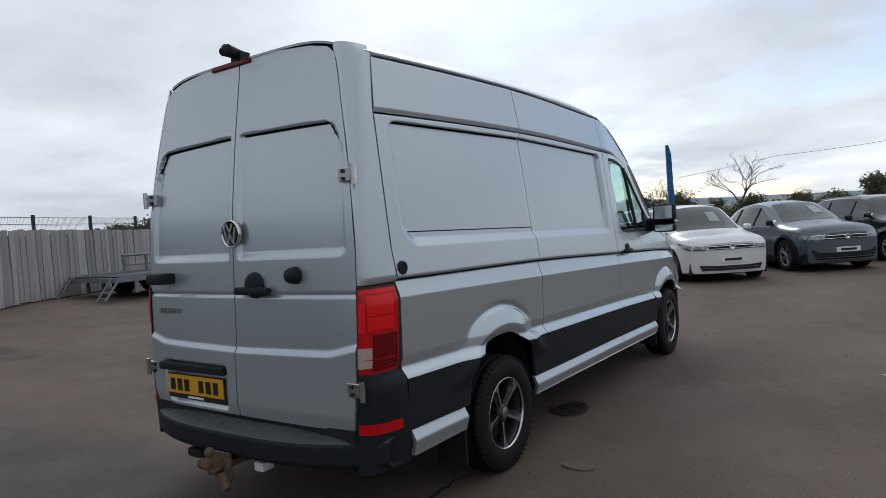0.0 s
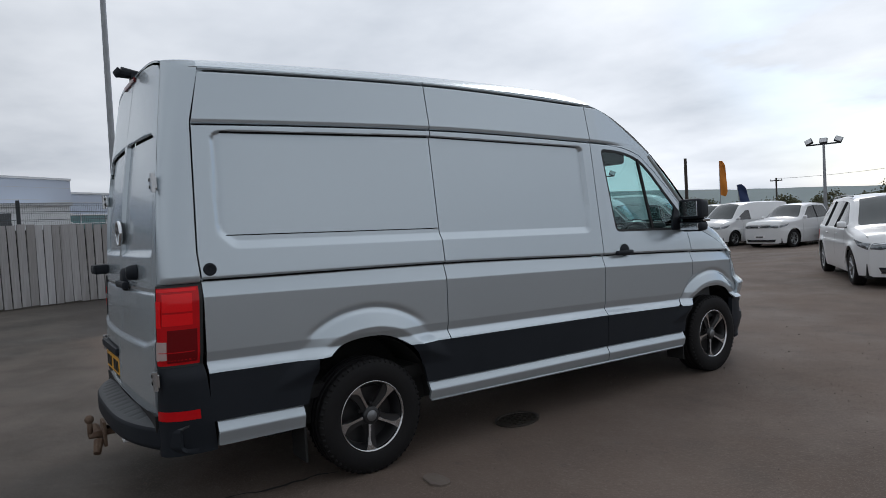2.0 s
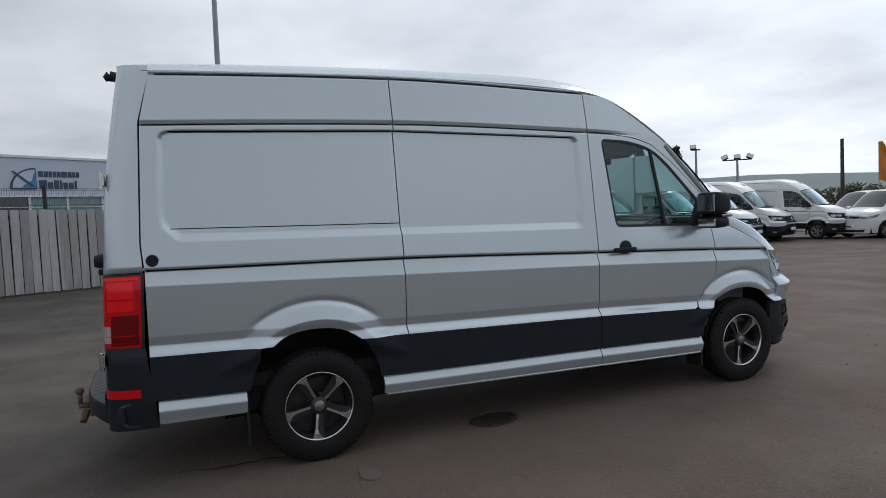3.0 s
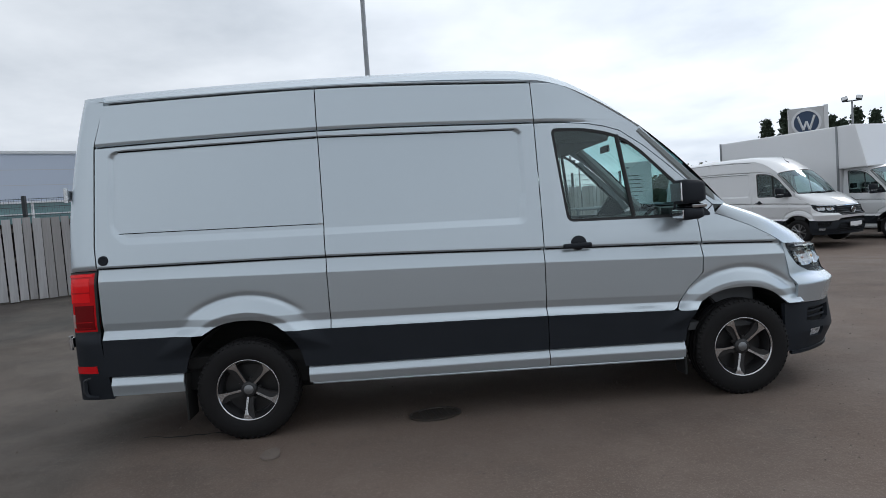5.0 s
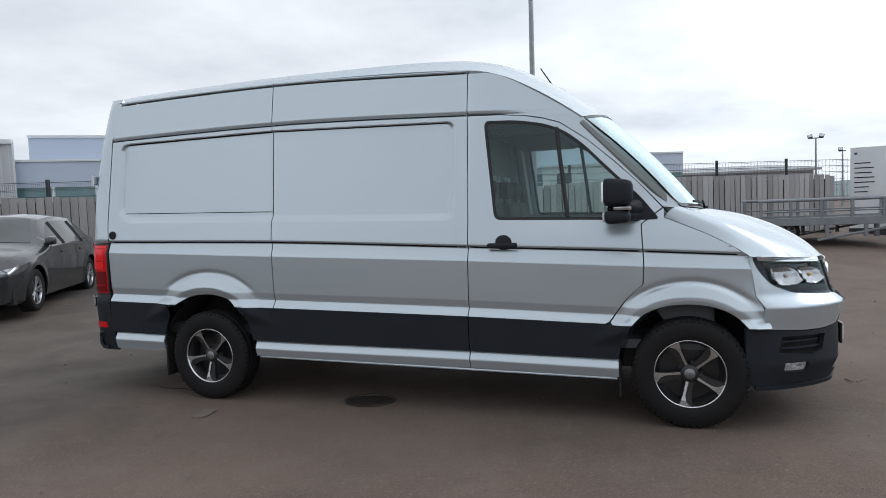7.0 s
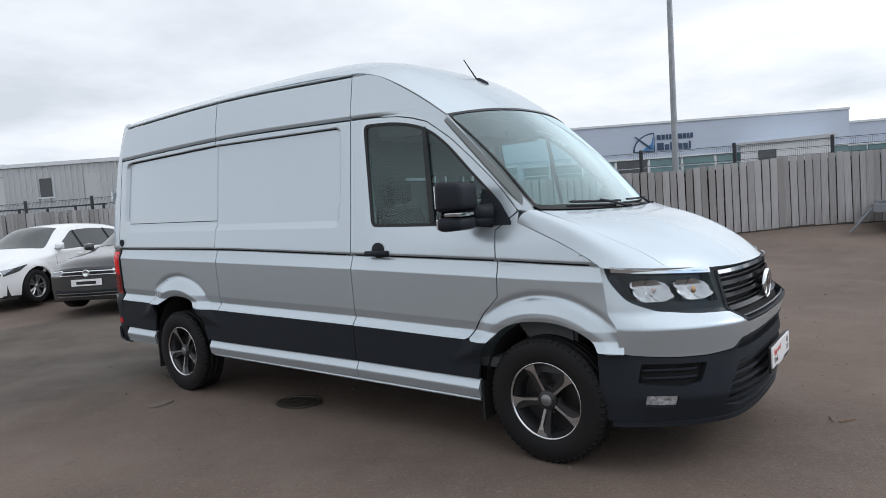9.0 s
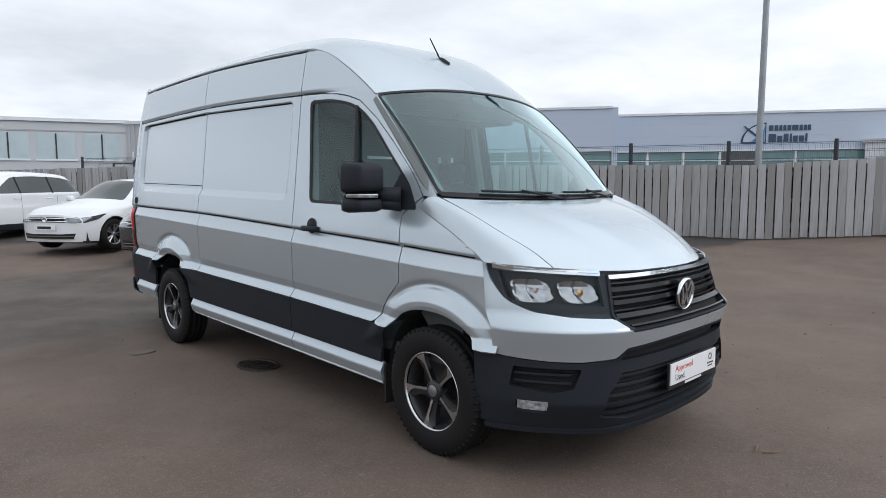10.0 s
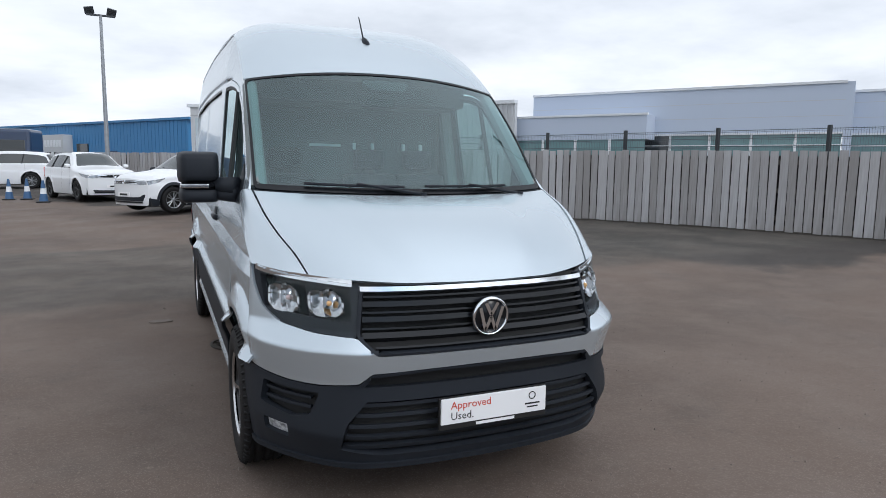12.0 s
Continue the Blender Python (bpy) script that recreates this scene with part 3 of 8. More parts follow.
RECESS = rounded([(-0.77, 1.452), (2.086, 1.390), (2.086, 2.082), (0.6, 2.122), (-0.835, 2.108), (-0.858, 1.535)], [0.03, 0.06, 0.05, 0, 0.06, 0.04], 6)


def ribbon(ys, low, high):
    """A narrow opening along the side between two heights, each a function of y."""
    return [(y, float(low(y))) for y in ys] + [(y, float(high(y))) for y in ys[::-1]]


def line_slit(name, ys, width, off=0.0):
    return ribbon(ys, lambda y: line(name, y) + off - width / 2, lambda y: line(name, y) + off + width / 2)


RECESS_TOP = lambda y: np.interp(y, [-0.835, 0.6, 2.10], [2.108, 2.122, 2.082])
LEDGE = lambda y: np.interp(y, [-0.83, 0.6], [1.528, 1.497])
# slits for crease shade and the roof joint: rubbing line, belt, sunk panel, ledge
SIDE_SLITS = [line_slit("swage", np.linspace(-0.955, 2.175, 14), 0.012), line_slit("swage", np.linspace(2.205, 3.345, 8), 0.012), line_slit("swage", np.linspace(3.385, 3.93, 6), 0.011),
               line_slit("belt", np.linspace(-0.935, 0.61, 8), 0.006), line_slit("belt", np.linspace(0.63, 2.18, 8), 0.006),
               line_slit("gutter", np.linspace(-0.84, 0.61, 8), 0.007, -0.022), line_slit("gutter", np.linspace(0.63, 2.18, 8), 0.007, -0.022),
               ribbon(np.linspace(-0.79, 0.61, 8), lambda y: RECESS_TOP(y) - 0.008, lambda y: RECESS_TOP(y) + 0.001), ribbon(np.linspace(0.63, 2.05, 8), lambda y: RECESS_TOP(y) - 0.007, lambda y: RECESS_TOP(y)),
               ribbon(np.linspace(-0.81, 0.58, 8), lambda y: LEDGE(y) - 0.003, lambda y: LEDGE(y) + 0.003)]


def side_x(Y, Z, detail=True):
    rows = np.stack([line(n, Y) for n, _ in SIDE_X])
    xs = [x for _, x in SIDE_X]
    X = np.full(np.shape(Y), xs[0], float)
    for k in range(len(xs) - 1):
        t = np.clip((Z - rows[k]) / (rows[k + 1] - rows[k]), 0, 1)
        if k == 2:
            t = t * t * (3 - 2 * t)
        X = X + (xs[k + 1] - xs[k]) * t
    X = X - np.clip(Z - rows[-1], 0, 1) * 0.55
    X = X - 0.020 * np.clip((-0.5 - Y) / 0.75, 0, 1) ** 2
    X = X - np.interp(Y, [2.3, 3.0, 3.6], [0, 0.042, 0.058]) * sstep(1.22, 1.55, Z)
    X = X - 0.034 * np.clip((Y - 3.55) / 0.5, 0, 1.6) ** 2 * sstep(0.6, 1.0, Z)
    if detail:
        for fl, ar, gain in ((REAR_FLARE, REAR_ARCH, 0.042), (FRONT_FLARE, FRONT_ARCH, 0.042)):
            d1, d2 = -poly_sdf(fl, Y, Z), poly_sdf(ar, Y, Z)
            q = np.clip(d1, 0, 1) / (np.clip(d1, 0, 1) + np.clip(d2, 0, 1) + 1e-4)
            top = line("strip_top", Y)
            ramp = np.clip(np.minimum(d1 / 0.105, q / 0.62), 0, 1) - 0.42 * np.clip((q - 0.62) / 0.38, 0, 1)
            X = X + gain * ramp * (d1 > 0) * sstep(top - 0.24, top, Z)
            X = X - 0.015 * np.exp(-((d1 + 0.014) / 0.020) ** 2) * sstep(top + 0.10, top + 0.22, Z)
        d = poly_sdf(RECESS, Y, Z)
        foot = sstep(1.62, 1.50, Z)
        X = X - 0.026 * np.clip((0.004 - d) / (0.009 + 0.040 * foot), 0, 1)
        rear_step = np.where(Y < 0.605, 1.0, 0.0)
        low = np.interp(Y, [-0.83, 0.6], [1.528, 1.497])
        X = X + 0.004 * rear_step * sstep(low - 0.004, low + 0.004, Z) * sstep(0, -0.05, d)
        sw = line("swage", Y)
        X = X - 0.010 * np.exp(-((Z - sw) / 0.010) ** 2)
        be = line("belt", Y)
        X = X - 0.022 * np.exp(-((Z - be) / 0.006) ** 2) * sstep(2.7, 2.3, Y)
        X = X + 0.006 * sstep(be + 0.012, be + 0.03, Z) * sstep(2.9, 2.3, Y)
        gu = line("gutter", Y)
        X = X - 0.020 * np.exp(-((Z - gu + 0.020) / 0.006) ** 2) * sstep(2.75, 2.3, Y)
    return X


def on_side(s, lift=0.0):
    return lambda Y, Z: (s * (side_x(Y, Z) + lift), Y, Z)


def along(name, ys, off=0.0):
    return [(y, float(line(name, y)) + off) for y in ys]


# roof and windscreen: an edge curve and a centre curve, joined by an arched cross-section
ROOF = [(-1.035, 0.785, 2.464, -1.068, 2.552), (-0.9, 0.797, 2.474, -0.9, 2.572), (-0.3, 0.802, 2.488, -0.3, 2.596), (0.6, 0.802, 2.500, 0.6, 2.612), (1.5, 0.802, 2.484, 1.5, 2.610), (2.0, 0.802, 2.460, 2.05, 2.590),
        (2.25, 0.802, 2.438, 2.33, 2.548), (2.45, 0.808, 2.382, 2.55, 2.480), (2.65, 0.815, 2.283, 2.76, 2.372), (2.83, 0.822, 2.172, 2.96, 2.245), (2.995, 0.828, 2.056, 3.13, 2.122)]
GLASS_LOW = (3.60, 0.877, 1.428, 3.80, 1.40)


def roof_at(S, U, power=6.0):
    k = np.arange(len(ROOF))
    T = np.array(ROOF)
    ye, xe, ze, yc, zc = [cr(k, T[:, j], S) for j in range(5)]
    w = 1 - np.abs(U) ** np.interp(S, [0, 6, 10], [power, power, 2.2])
    turn = np.clip((np.abs(U) - 0.84) / 0.16, 0, 1) ** 2 * np.clip(1 - S, 0, 1)
    return U * xe, ye + (yc - ye) * (1 - np.abs(U) ** 2.2) + 0.12 * turn, ze + (zc - ze) * w


def screen_at(S, U):
    a, b = np.array(ROOF[-1]), np.array(GLASS_LOW)
    r = [a[j] + (b[j] - a[j]) * S for j in range(5)]
    w = 1 - np.abs(U) ** 2.2
    bow = 0.022 * np.sin(np.pi * S)
    return U * (r[1] + 0 * U), r[0] + (r[3] - r[0]) * w + bow * 0.6, r[2] + (r[4] - r[2]) * w + bow


BONNET = [(3.63, 0.868, 1.420, 3.83, 1.392), (3.85, 0.852, 1.330, 4.05, 1.335), (4.03, 0.815, 1.238, 4.28, 1.243), (4.18, 0.765, 1.155, 4.46, 1.135), (4.292, 0.727, 1.070, 4.562, 1.050)]


def bonnet_at(S, U):
    k = np.arange(len(BONNET))
    T = np.array(BONNET)
    ye, xe, ze, yc, zc = [cr(k, T[:, j], S) for j in range(5)]
    w = 1 - np.abs(U) ** 2.3
    # two long power-dome creases that spread towards the windscreen
    c = 0.56 - 0.05 * S
    dome = 0.020 * sstep(c + 0.13, c - 0.10, np.abs(U)) * np.sin(np.pi * np.clip((S + 0.15) / 4.3, 0, 1)) ** 0.7
    return U * xe, ye + (yc - ye) * w, ze + (zc - ze) * w + dome


# nose: plan curves at five heights
NOSE_Z = [0.27, 0.42, 0.63, 0.785, 0.86, 1.07]
NOSE = np.array([
    [(0, 4.585), (0.2, 4.58), (0.4, 4.56), (0.57, 4.515), (0.70, 4.42), (0.81, 4.29), (0.89, 4.16), (0.93, 4.07), (0.945, 3.97)],
    [(0, 4.645), (0.2, 4.64), (0.4, 4.62), (0.58, 4.58), (0.73, 4.475), (0.84, 4.345), (0.92, 4.19), (0.95, 4.08), (0.962, 3.97)],
    [(0, 4.618), (0.2, 4.613), (0.4, 4.598), (0.565, 4.560), (0.715, 4.460), (0.828, 4.335), (0.912, 4.18), (0.950, 4.075), (0.972, 3.97)],
    [(0, 4.660), (0.2, 4.655), (0.4, 4.638), (0.58, 4.600), (0.74, 4.495), (0.86, 4.36), (0.942, 4.20), (0.972, 4.08), (0.985, 3.96)],
    [(0, 4.595), (0.2, 4.588), (0.4, 4.565), (0.57, 4.525), (0.71, 4.42), (0.83, 4.28), (0.915, 4.13), (0.955, 4.03), (0.968, 3.93)],
    [(0, 4.555), (0.2, 4.548), (0.4, 4.52), (0.56, 4.465), (0.70, 4.355), (0.82, 4.225), (0.90, 4.10), (0.938, 4.01), (0.952, 3.90)]])


def nose_at(A, Z, lift=0.0):
    a = np.abs(A)
    k = np.arange(9)
    rows_x = np.stack([cr(k, NOSE[j, :, 0], a) for j in range(6)])
    rows_y = np.stack([cr(k, NOSE[j, :, 1], a) for j in range(6)])
    i = np.clip(np.searchsorted(NOSE_Z, Z) - 1, 0, 4)
    zz = np.array(NOSE_Z)
    t = np.clip((Z - zz[i]) / (zz[i + 1] - zz[i]), 0, 1)
    t = 0.25 * t * t * (3 - 2 * t) + 0.75 * t
    take = lambda R, j: np.take_along_axis(R, j[None], 0)[0]
    X = take(rows_x, i) * (1 - t) + take(rows_x, i + 1) * t
    Y = take(rows_y, i) * (1 - t) + take(rows_y, i + 1) * t
    # outward direction in plan turns from ahead to sideways round the corner
    th = np.interp(a, [0, 3, 4, 5, 6, 8], [0, 0.25, 0.75, 0.95, 1.1, 1.45])
    return np.sign(A) * (X + lift * np.sin(th)), Y + lift * np.cos(th), Z


def on_nose(lift=0.0):
    return lambda A, Z: nose_at(A, Z, lift)


def rear_y(X, Z):
    return cr([0.3, 0.55, 0.9, 1.25, 1.6, 2.0, 2.5], [-1.238, -1.236, -1.228, -1.215, -1.195, -1.145, -1.062], Z) + 0.035 * np.clip(np.abs(X) / 0.85, 0, 1.3) ** 3


DOOR_Z = [0.5, 0.58, 0.85, 1.45, 1.9, 2.2, 2.40, 2.48]
DOOR_X = [0.825, 0.83, 0.855, 0.868, 0.825, 0.770, 0.73, 0.70]


# slit cut along the sunk panel's top to draw its shaded edge
REAR_SHADE_SLIT = [(0.06, 2.104), (0.69, 2.092), (0.765, 1.985), (0.772, 1.990), (0.70, 2.104), (0.06, 2.117)]


def rear_door_at(s):
    def f(X, Z):
        Y = rear_y(X, Z)
        rec = rounded([(0.045, 1.437), (0.80, 1.437), (0.79, 1.96), (0.71, 2.105), (0.045, 2.118)], [0.01, 0.05, 0.1, 0.05, 0.01], 5)
        d = poly_sdf(rec, X, Z)
        Y = Y + 0.022 * np.minimum(sstep(0.005, -0.008, d), np.clip((Z - 1.433) / 0.034, 0, 1))
        Y = Y + 0.012 * np.exp(-((Z - 1.243) / 0.008) ** 2)
        cz = 0.925 + 0.012 * np.clip(X / 0.7, 0, 1) + 0.035 * np.clip((X - 0.70) / 0.15, 0, 1)
        Y = Y - 0.016 * sstep(cz + 0.035, cz - 0.002, Z) * sstep(0.56, 0.66, Z)
        if s < 0:      # sunk bay for the number plate
            bay = rounded([(0.09, 0.60), (0.68, 0.60), (0.72, 0.845), (0.09, 0.845)], 0.03)
            Y = Y + 0.022 * sstep(0.01, -0.015, poly_sdf(bay, X, Z))
        return s * X, Y, Z
    return f


def corner_at(s, z_lo=0, lift=0.0):
    """The rear corner post, from the door's edge round to the side; a runs 0 to 1."""
    def f(A, Z):
        xd = cr(DOOR_Z, DOOR_X, Z) + 0.003
        yd = rear_y(xd, Z)
        ys = np.interp(Z, [0.3, 0.85, 1.3, 1.45, 2.16, 2.45], [-0.93, -0.985, -0.965, -0.975, -0.945, -0.87])
        xs = side_x(ys, Z, detail=False)
        cx, cy = xs * 0.998, yd + 0.008
        t = A
        X = xd * (1 - t) ** 2 + cx * 2 * t * (1 - t) + xs * t * t
        Y = yd * (1 - t) ** 2 + cy * 2 * t * (1 - t) + ys * t * t
        n = np.pi / 2 * t
        return s * (X + lift * np.sin(n)), Y - lift * np.cos(n), Z
    return f


def lathe(profile, seg=40, axis="x"):
    """A turned mesh: profile of (offset along the axis, radius)."""
    bm = bmesh.new()
    rings = []
    for o, r in profile:
        rings.append([bm.verts.new((o, r * math.cos(k * math.tau / seg), r * math.sin(k * math.tau / seg))) for k in range(seg)])
    for a, b in zip(rings, rings[1:]):
        for k in range(seg):
            bm.faces.new((a[k], a[(k + 1) % seg], b[(k + 1) % seg], b[k]))
    return bm


def make_wheel(name, parent, m, r=0.358, rim=0.217, width=0.225, spokes=5, mat_face=None, tread=True, label=""):
    """A road wheel whose outer face looks along +x: tyre, rim, twin spokes, hub cap."""
    w = new(name)
    w.parent = parent
    w.matrix_local = m
    if label:
        w["label"] = label
    h = width / 2
    prof = [(-h * 0.82, rim), (-h * 0.97, rim + 0.02), (-h, (r + rim) / 2), (-h * 0.93, r - 0.03), (-h * 0.78, r - 0.006)]
    for g in (-0.42, 0.0, 0.42):
        prof += [(h * (g - 0.10), r), (h * (g - 0.08), r - 0.008), (h * (g + 0.08), r - 0.008), (h * (g + 0.10), r)]
    prof += [(h * 0.78, r - 0.006), (h * 0.93, r - 0.03), (h, (r + rim) / 2 + 0.01), (h * 0.985, (r + rim) / 2 - 0.02), (h * 0.97, rim + 0.02), (h * 0.84, rim)]
    bm = lathe(prof, 56)
    if tread:
        # shoulder blocks
        for k in range(56):
            a = k * math.tau / 56
            for sx in (-1, 1):
                c, s_ = math.cos(a), math.sin(a)
                cyl(bm, (sx * h * 0.66, (r - 0.004) * c, (r - 0.004) * s_), (sx * h * 0.90, (r - 0.022) * c, (r - 0.022) * s_), 0.011, 0.009, 4)
    part("tyre", bm, M_RUBBER, w, smooth=True)
    bm = lathe([(h * 0.80, rim - 0.007), (h * 0.88, rim - 0.003), (h * 0.90, rim + 0.003), (h * 0.84, rim + 0.005)], 48)
    part("rim_lip", bm, mat_face or M_POLISHED, w, smooth=True)
    bm = lathe([(-h * 0.8, rim), (-h * 0.2, rim - 0.03), (h * 0.5, rim - 0.022), (h * 0.72, rim - 0.008)], 40)
    part("rim_barrel", bm, M_RIMBLACK, w, smooth=True)
    bm = bmesh.new()
    c = [bm.verts.new((-h * 0.15, (rim - 0.03) * math.cos(k * math.tau / 32), (rim - 0.03) * math.sin(k * math.tau / 32))) for k in range(32)]
    bm.faces.new(c)
    part("brake_disc", bm, M_RIMBLACK, w)
    for k in range(spokes):
        a = k * math.tau / spokes + math.pi / 2
        ca, sa = math.cos(a), math.sin(a)
        bm = bmesh.new()
        # a slim polished blade that widens into a wedge at the rim
        stations = [(0.048, -0.011, 0.007, 0.62), (0.10, -0.009, 0.006, 0.68), (0.150, -0.009, 0.007, 0.74), (0.180, -0.012, 0.020, 0.78), (rim - 0.006, -0.018, 0.060, 0.80)]
        prev = None
        for rr, o0, o1, dx in stations:
            ring = []
            for (o, dxx) in ((o0, dx * h - 0.03), (o0, dx * h), (o1, dx * h), (o1, dx * h - 0.03)):
                ring.append(bm.verts.new((dxx, rr * ca - o * sa, rr * sa + o * ca)))
            if prev:
                for i in range(3):
                    bm.faces.new((prev[i], prev[i + 1], ring[i + 1], ring[i]))
            prev = ring
        part("spoke", bm, mat_face or M_POLISHED, w)
        bm = bmesh.new()
        prev = None
        for rr, o0, o1, dx in ((0.045, 0.008, 0.034, 0.54), (0.12, 0.008, 0.040, 0.60), (rim - 0.012, 0.010, 0.066, 0.66)):
            ring = [bm.verts.new((dxx, rr * ca - o * sa, rr * sa + o * ca)) for (o, dxx) in ((o0, dx * h - 0.03), (o0, dx * h), (o1, dx * h), (o1, dx * h - 0.03))]
            if prev:
                for i in range(3):
                    bm.faces.new((prev[i], prev[i + 1], ring[i + 1], ring[i]))
            prev = ring
        part("spoke_back", bm, M_RIMBLACK, w)
    for k in range(spokes):
        a = (k + 0.5) * math.tau / spokes + math.pi / 2
        part("wheel_bolt", bar((h * 0.30, 0.072 * math.cos(a), 0.072 * math.sin(a)), (h * 0.50, 0.072 * math.cos(a), 0.072 * math.sin(a)), 0.013, 0.011, 6), M_RIMBLACK, w)
    bm = lathe([(h * 0.45, 0.058), (h * 0.66, 0.056), (h * 0.72, 0.046), (h * 0.74, 0.030), (h * 0.74, 0.001)], 24)
    part("hub_cap", bm, M_RIMBLACK, w, smooth=True)
    bm = lathe([(h * 0.735, 0.034), (h * 0.755, 0.033), (h * 0.76, 0.001)], 20)
    part("cap_badge", bm, M_CAP, w, smooth=True)
    return w


def make_roundel(name, parent, m, r, label=""):
    """A plain chrome ring on a dark disc with slanted chrome bars; its face looks along +x."""
    b = new(name)
    b.parent = parent
    b.matrix_local = m
    if label:
        b["label"] = label
    part("disc", lathe([(0.0, r * 0.98), (0.010, r * 0.95), (0.012, 0.001)], 36), M_GLOSSBLACK, b, smooth=True)
    part("ring", lathe([(0.004, r * 0.86), (0.018, r * 0.88), (0.020, r * 0.95), (0.010, r * 1.01), (0.0, r * 1.0)], 40), M_CHROME, b, smooth=True)
    for (y0, z0, y1, z1) in ((-0.62, 0.50, -0.28, -0.68), (-0.28, -0.68, 0, 0.02), (0, 0.02, 0.28, -0.68), (0.28, -0.68, 0.62, 0.50), (-0.33, 0.72, 0, 0.10), (0, 0.10, 0.33, 0.72)):
        bm = bmesh.new()
        p, q = Vector((0, y0 * r, z0 * r)), Vector((0, y1 * r, z1 * r))
        d = (q - p).normalized()
        n = Vector((0, -d.z, d.y)) * r * 0.085
        vs = [bm.verts.new((x, *(e.yz))) for x in (0.010, 0.019) for e in (p - n, p + n, q + n, q - n)]
        bm.faces.new(vs[4:8])
        for k in range(4):
            bm.faces.new((vs[k], vs[(k + 1) % 4], vs[4 + (k + 1) % 4], vs[4 + k]))
        part("bar", bm, M_CHROME, b)
    return b


def side_panels(van, s):
    out = (s, 0, 0)
    g, gz = (0.014, 0.0045) if s > 0 else (0.045, 0.03)
    on = on_side(s)
    seam = 0.0035
    cuts = SIDE_SLITS if s > 0 else []
    if s > 0:
        # near-black sheets added behind the slits, so they read as deep shade
        for y0, y1, z0, z1 in ((-0.95, 2.10, 1.18, 2.46), (2.24, 3.33, 1.10, 1.24), (3.40, 3.92, 1.06, 1.20)):
            skin("inner_panel", y0, y1, z0, z1, 0.05, 0.03, lambda Y, Z: (side_x(Y, Z, False) - 0.045, Y, Z), M_UNDER, van, rim=0, out=out)
    ymid, ydoor = 0.62, 2.185
    ys = np.linspace(-0.95, 0.62, 12)
    # rear quarter above the strip
    keep = [(-0.965, float(line("strip_top", -0.96)) + 0.004)] + along("strip_top", np.linspace(-0.8, ymid - seam, 8), 0.004)
    keep += [(ymid - seam, float(line("gutter", ymid)))] + [(y, float(line("gutter", y))) for y in np.linspace(0.4, -0.87, 8)] + [(-0.94, 2.16), (-0.972, 1.44), (-0.962, 1.30)]
    skin("quarter_panel", -1.0, 0.64, 0.70, 2.5, g, gz, on, M_PAINT, van, keep, [REAR_ARCH] + cuts, out=out)
    keep = along("strip_top", np.linspace(ymid + seam, ydoor - seam, 8), 0.004) + [(ydoor + 0.005 - seam, 0.98), (ydoor + 0.012 - seam, 1.386), (ydoor + 0.012 - seam, 2.42)]
    keep += [(y, float(line("gutter", y))) for y in np.linspace(ydoor + 0.012 - seam, ymid + seam, 8)]
    skin("sliding_door" if s < 0 else "mid_panel", 0.6, 2.22, 0.66, 2.5, g, gz, on, M_PAINT, van, keep, cuts, out=out)
    # cab door
    door = [(ydoor + seam, float(line("strip_top", ydoor)) + 0.004)] + along("strip_top", np.linspace(2.5, 3.12, 4), 0.004) + [(3.15, 0.69), (3.25, 0.83), (3.36, 0.935), (3.368, 1.05), (3.355, 1.325), (3.49, 1.428)]
    door += [(3.336, 1.603), (3.19, 1.745), (3.016, 1.900), (2.841, 2.024), (2.72, 2.063), (2.609, 2.086), (2.4, 2.108), (ydoor + 0.012 + seam, 2.115), (ydoor + 0.012 + seam, 1.386)]
    WIN = rounded([(2.385, 1.378), (3.475, 1.348), (3.36, 1.500), (3.17, 1.690), (3.0, 1.868), (2.88, 1.965), (2.76, 2.020), (2.57, 2.062), (2.315, 2.072)], [0.05, 0.03, 0.03, 0.05, 0.05, 0.06, 0.08, 0.1, 0.05], 4)
    skin("cab_door", 2.16, 3.52, 0.62, 2.16, 0.0150 if s > 0 else 0.04, 0.005 if s > 0 else 0.03, on, M_PAINT, van, door, [WIN] + cuts, out=out)
    skin("window_seal", 2.28, 3.5, 1.32, 2.10, 0.015, 0.015, on_side(s, -0.004), M_SEAL, van, grow(WIN, 0.004), [grow(WIN, -0.020)], rim=0.008, out=out)
    glass = skin("side_window", 2.28, 3.5, 1.32, 2.10, 0.03, 0.03, on_side(s, -0.012), M_GLASS, van, grow(WIN, -0.008), rim=0, out=out, label="tinted cab side window")
    glass.visible_shadow = False
    bm = bmesh.new()
    for p, q in (((2.815, 1.995), (2.885, 1.385)),):
        P = [Vector((s * float(side_x(np.array(y), np.array(z))) - s * 0.006, y, z)) for y, z in (p, q)]
        cyl(bm, P[0], P[1], 0.016, 0.016, 6)
    part("window_divider", bm, M_SEAL, van)
    tri = rounded([(3.15, 1.355), (3.475, 1.352), (3.37, 1.487), (3.28, 1.565)], 0.02)
    skin("mirror_base", 3.1, 3.5, 1.33, 1.6, 0.02, 0.02, on_side(s, 0.004), M_BLACKPLASTIC, van, tri, rim=0.02, out=out)
    # front wing below the shoulder
    wing = [(3.375, 1.052), (3.367, 0.936), (3.258, 0.830)] + [(3.157, 0.684), (3.17, 0.668), (4.12, 0.660)] + [(4.05, 0.845), (4.03, 1.0), (4.005, 1.095), (3.90, 1.172), (3.75, 1.252), (3.50, 1.362), (3.500, 1.424), (3.362, 1.322)]
    skin("front_wing", 3.1, 4.16, 0.62, 1.46, 0.0150 if s > 0 else 0.04, 0.005 if s > 0 else 0.03, on, M_PAINT, van, wing, [FRONT_ARCH] + cuts, out=out)
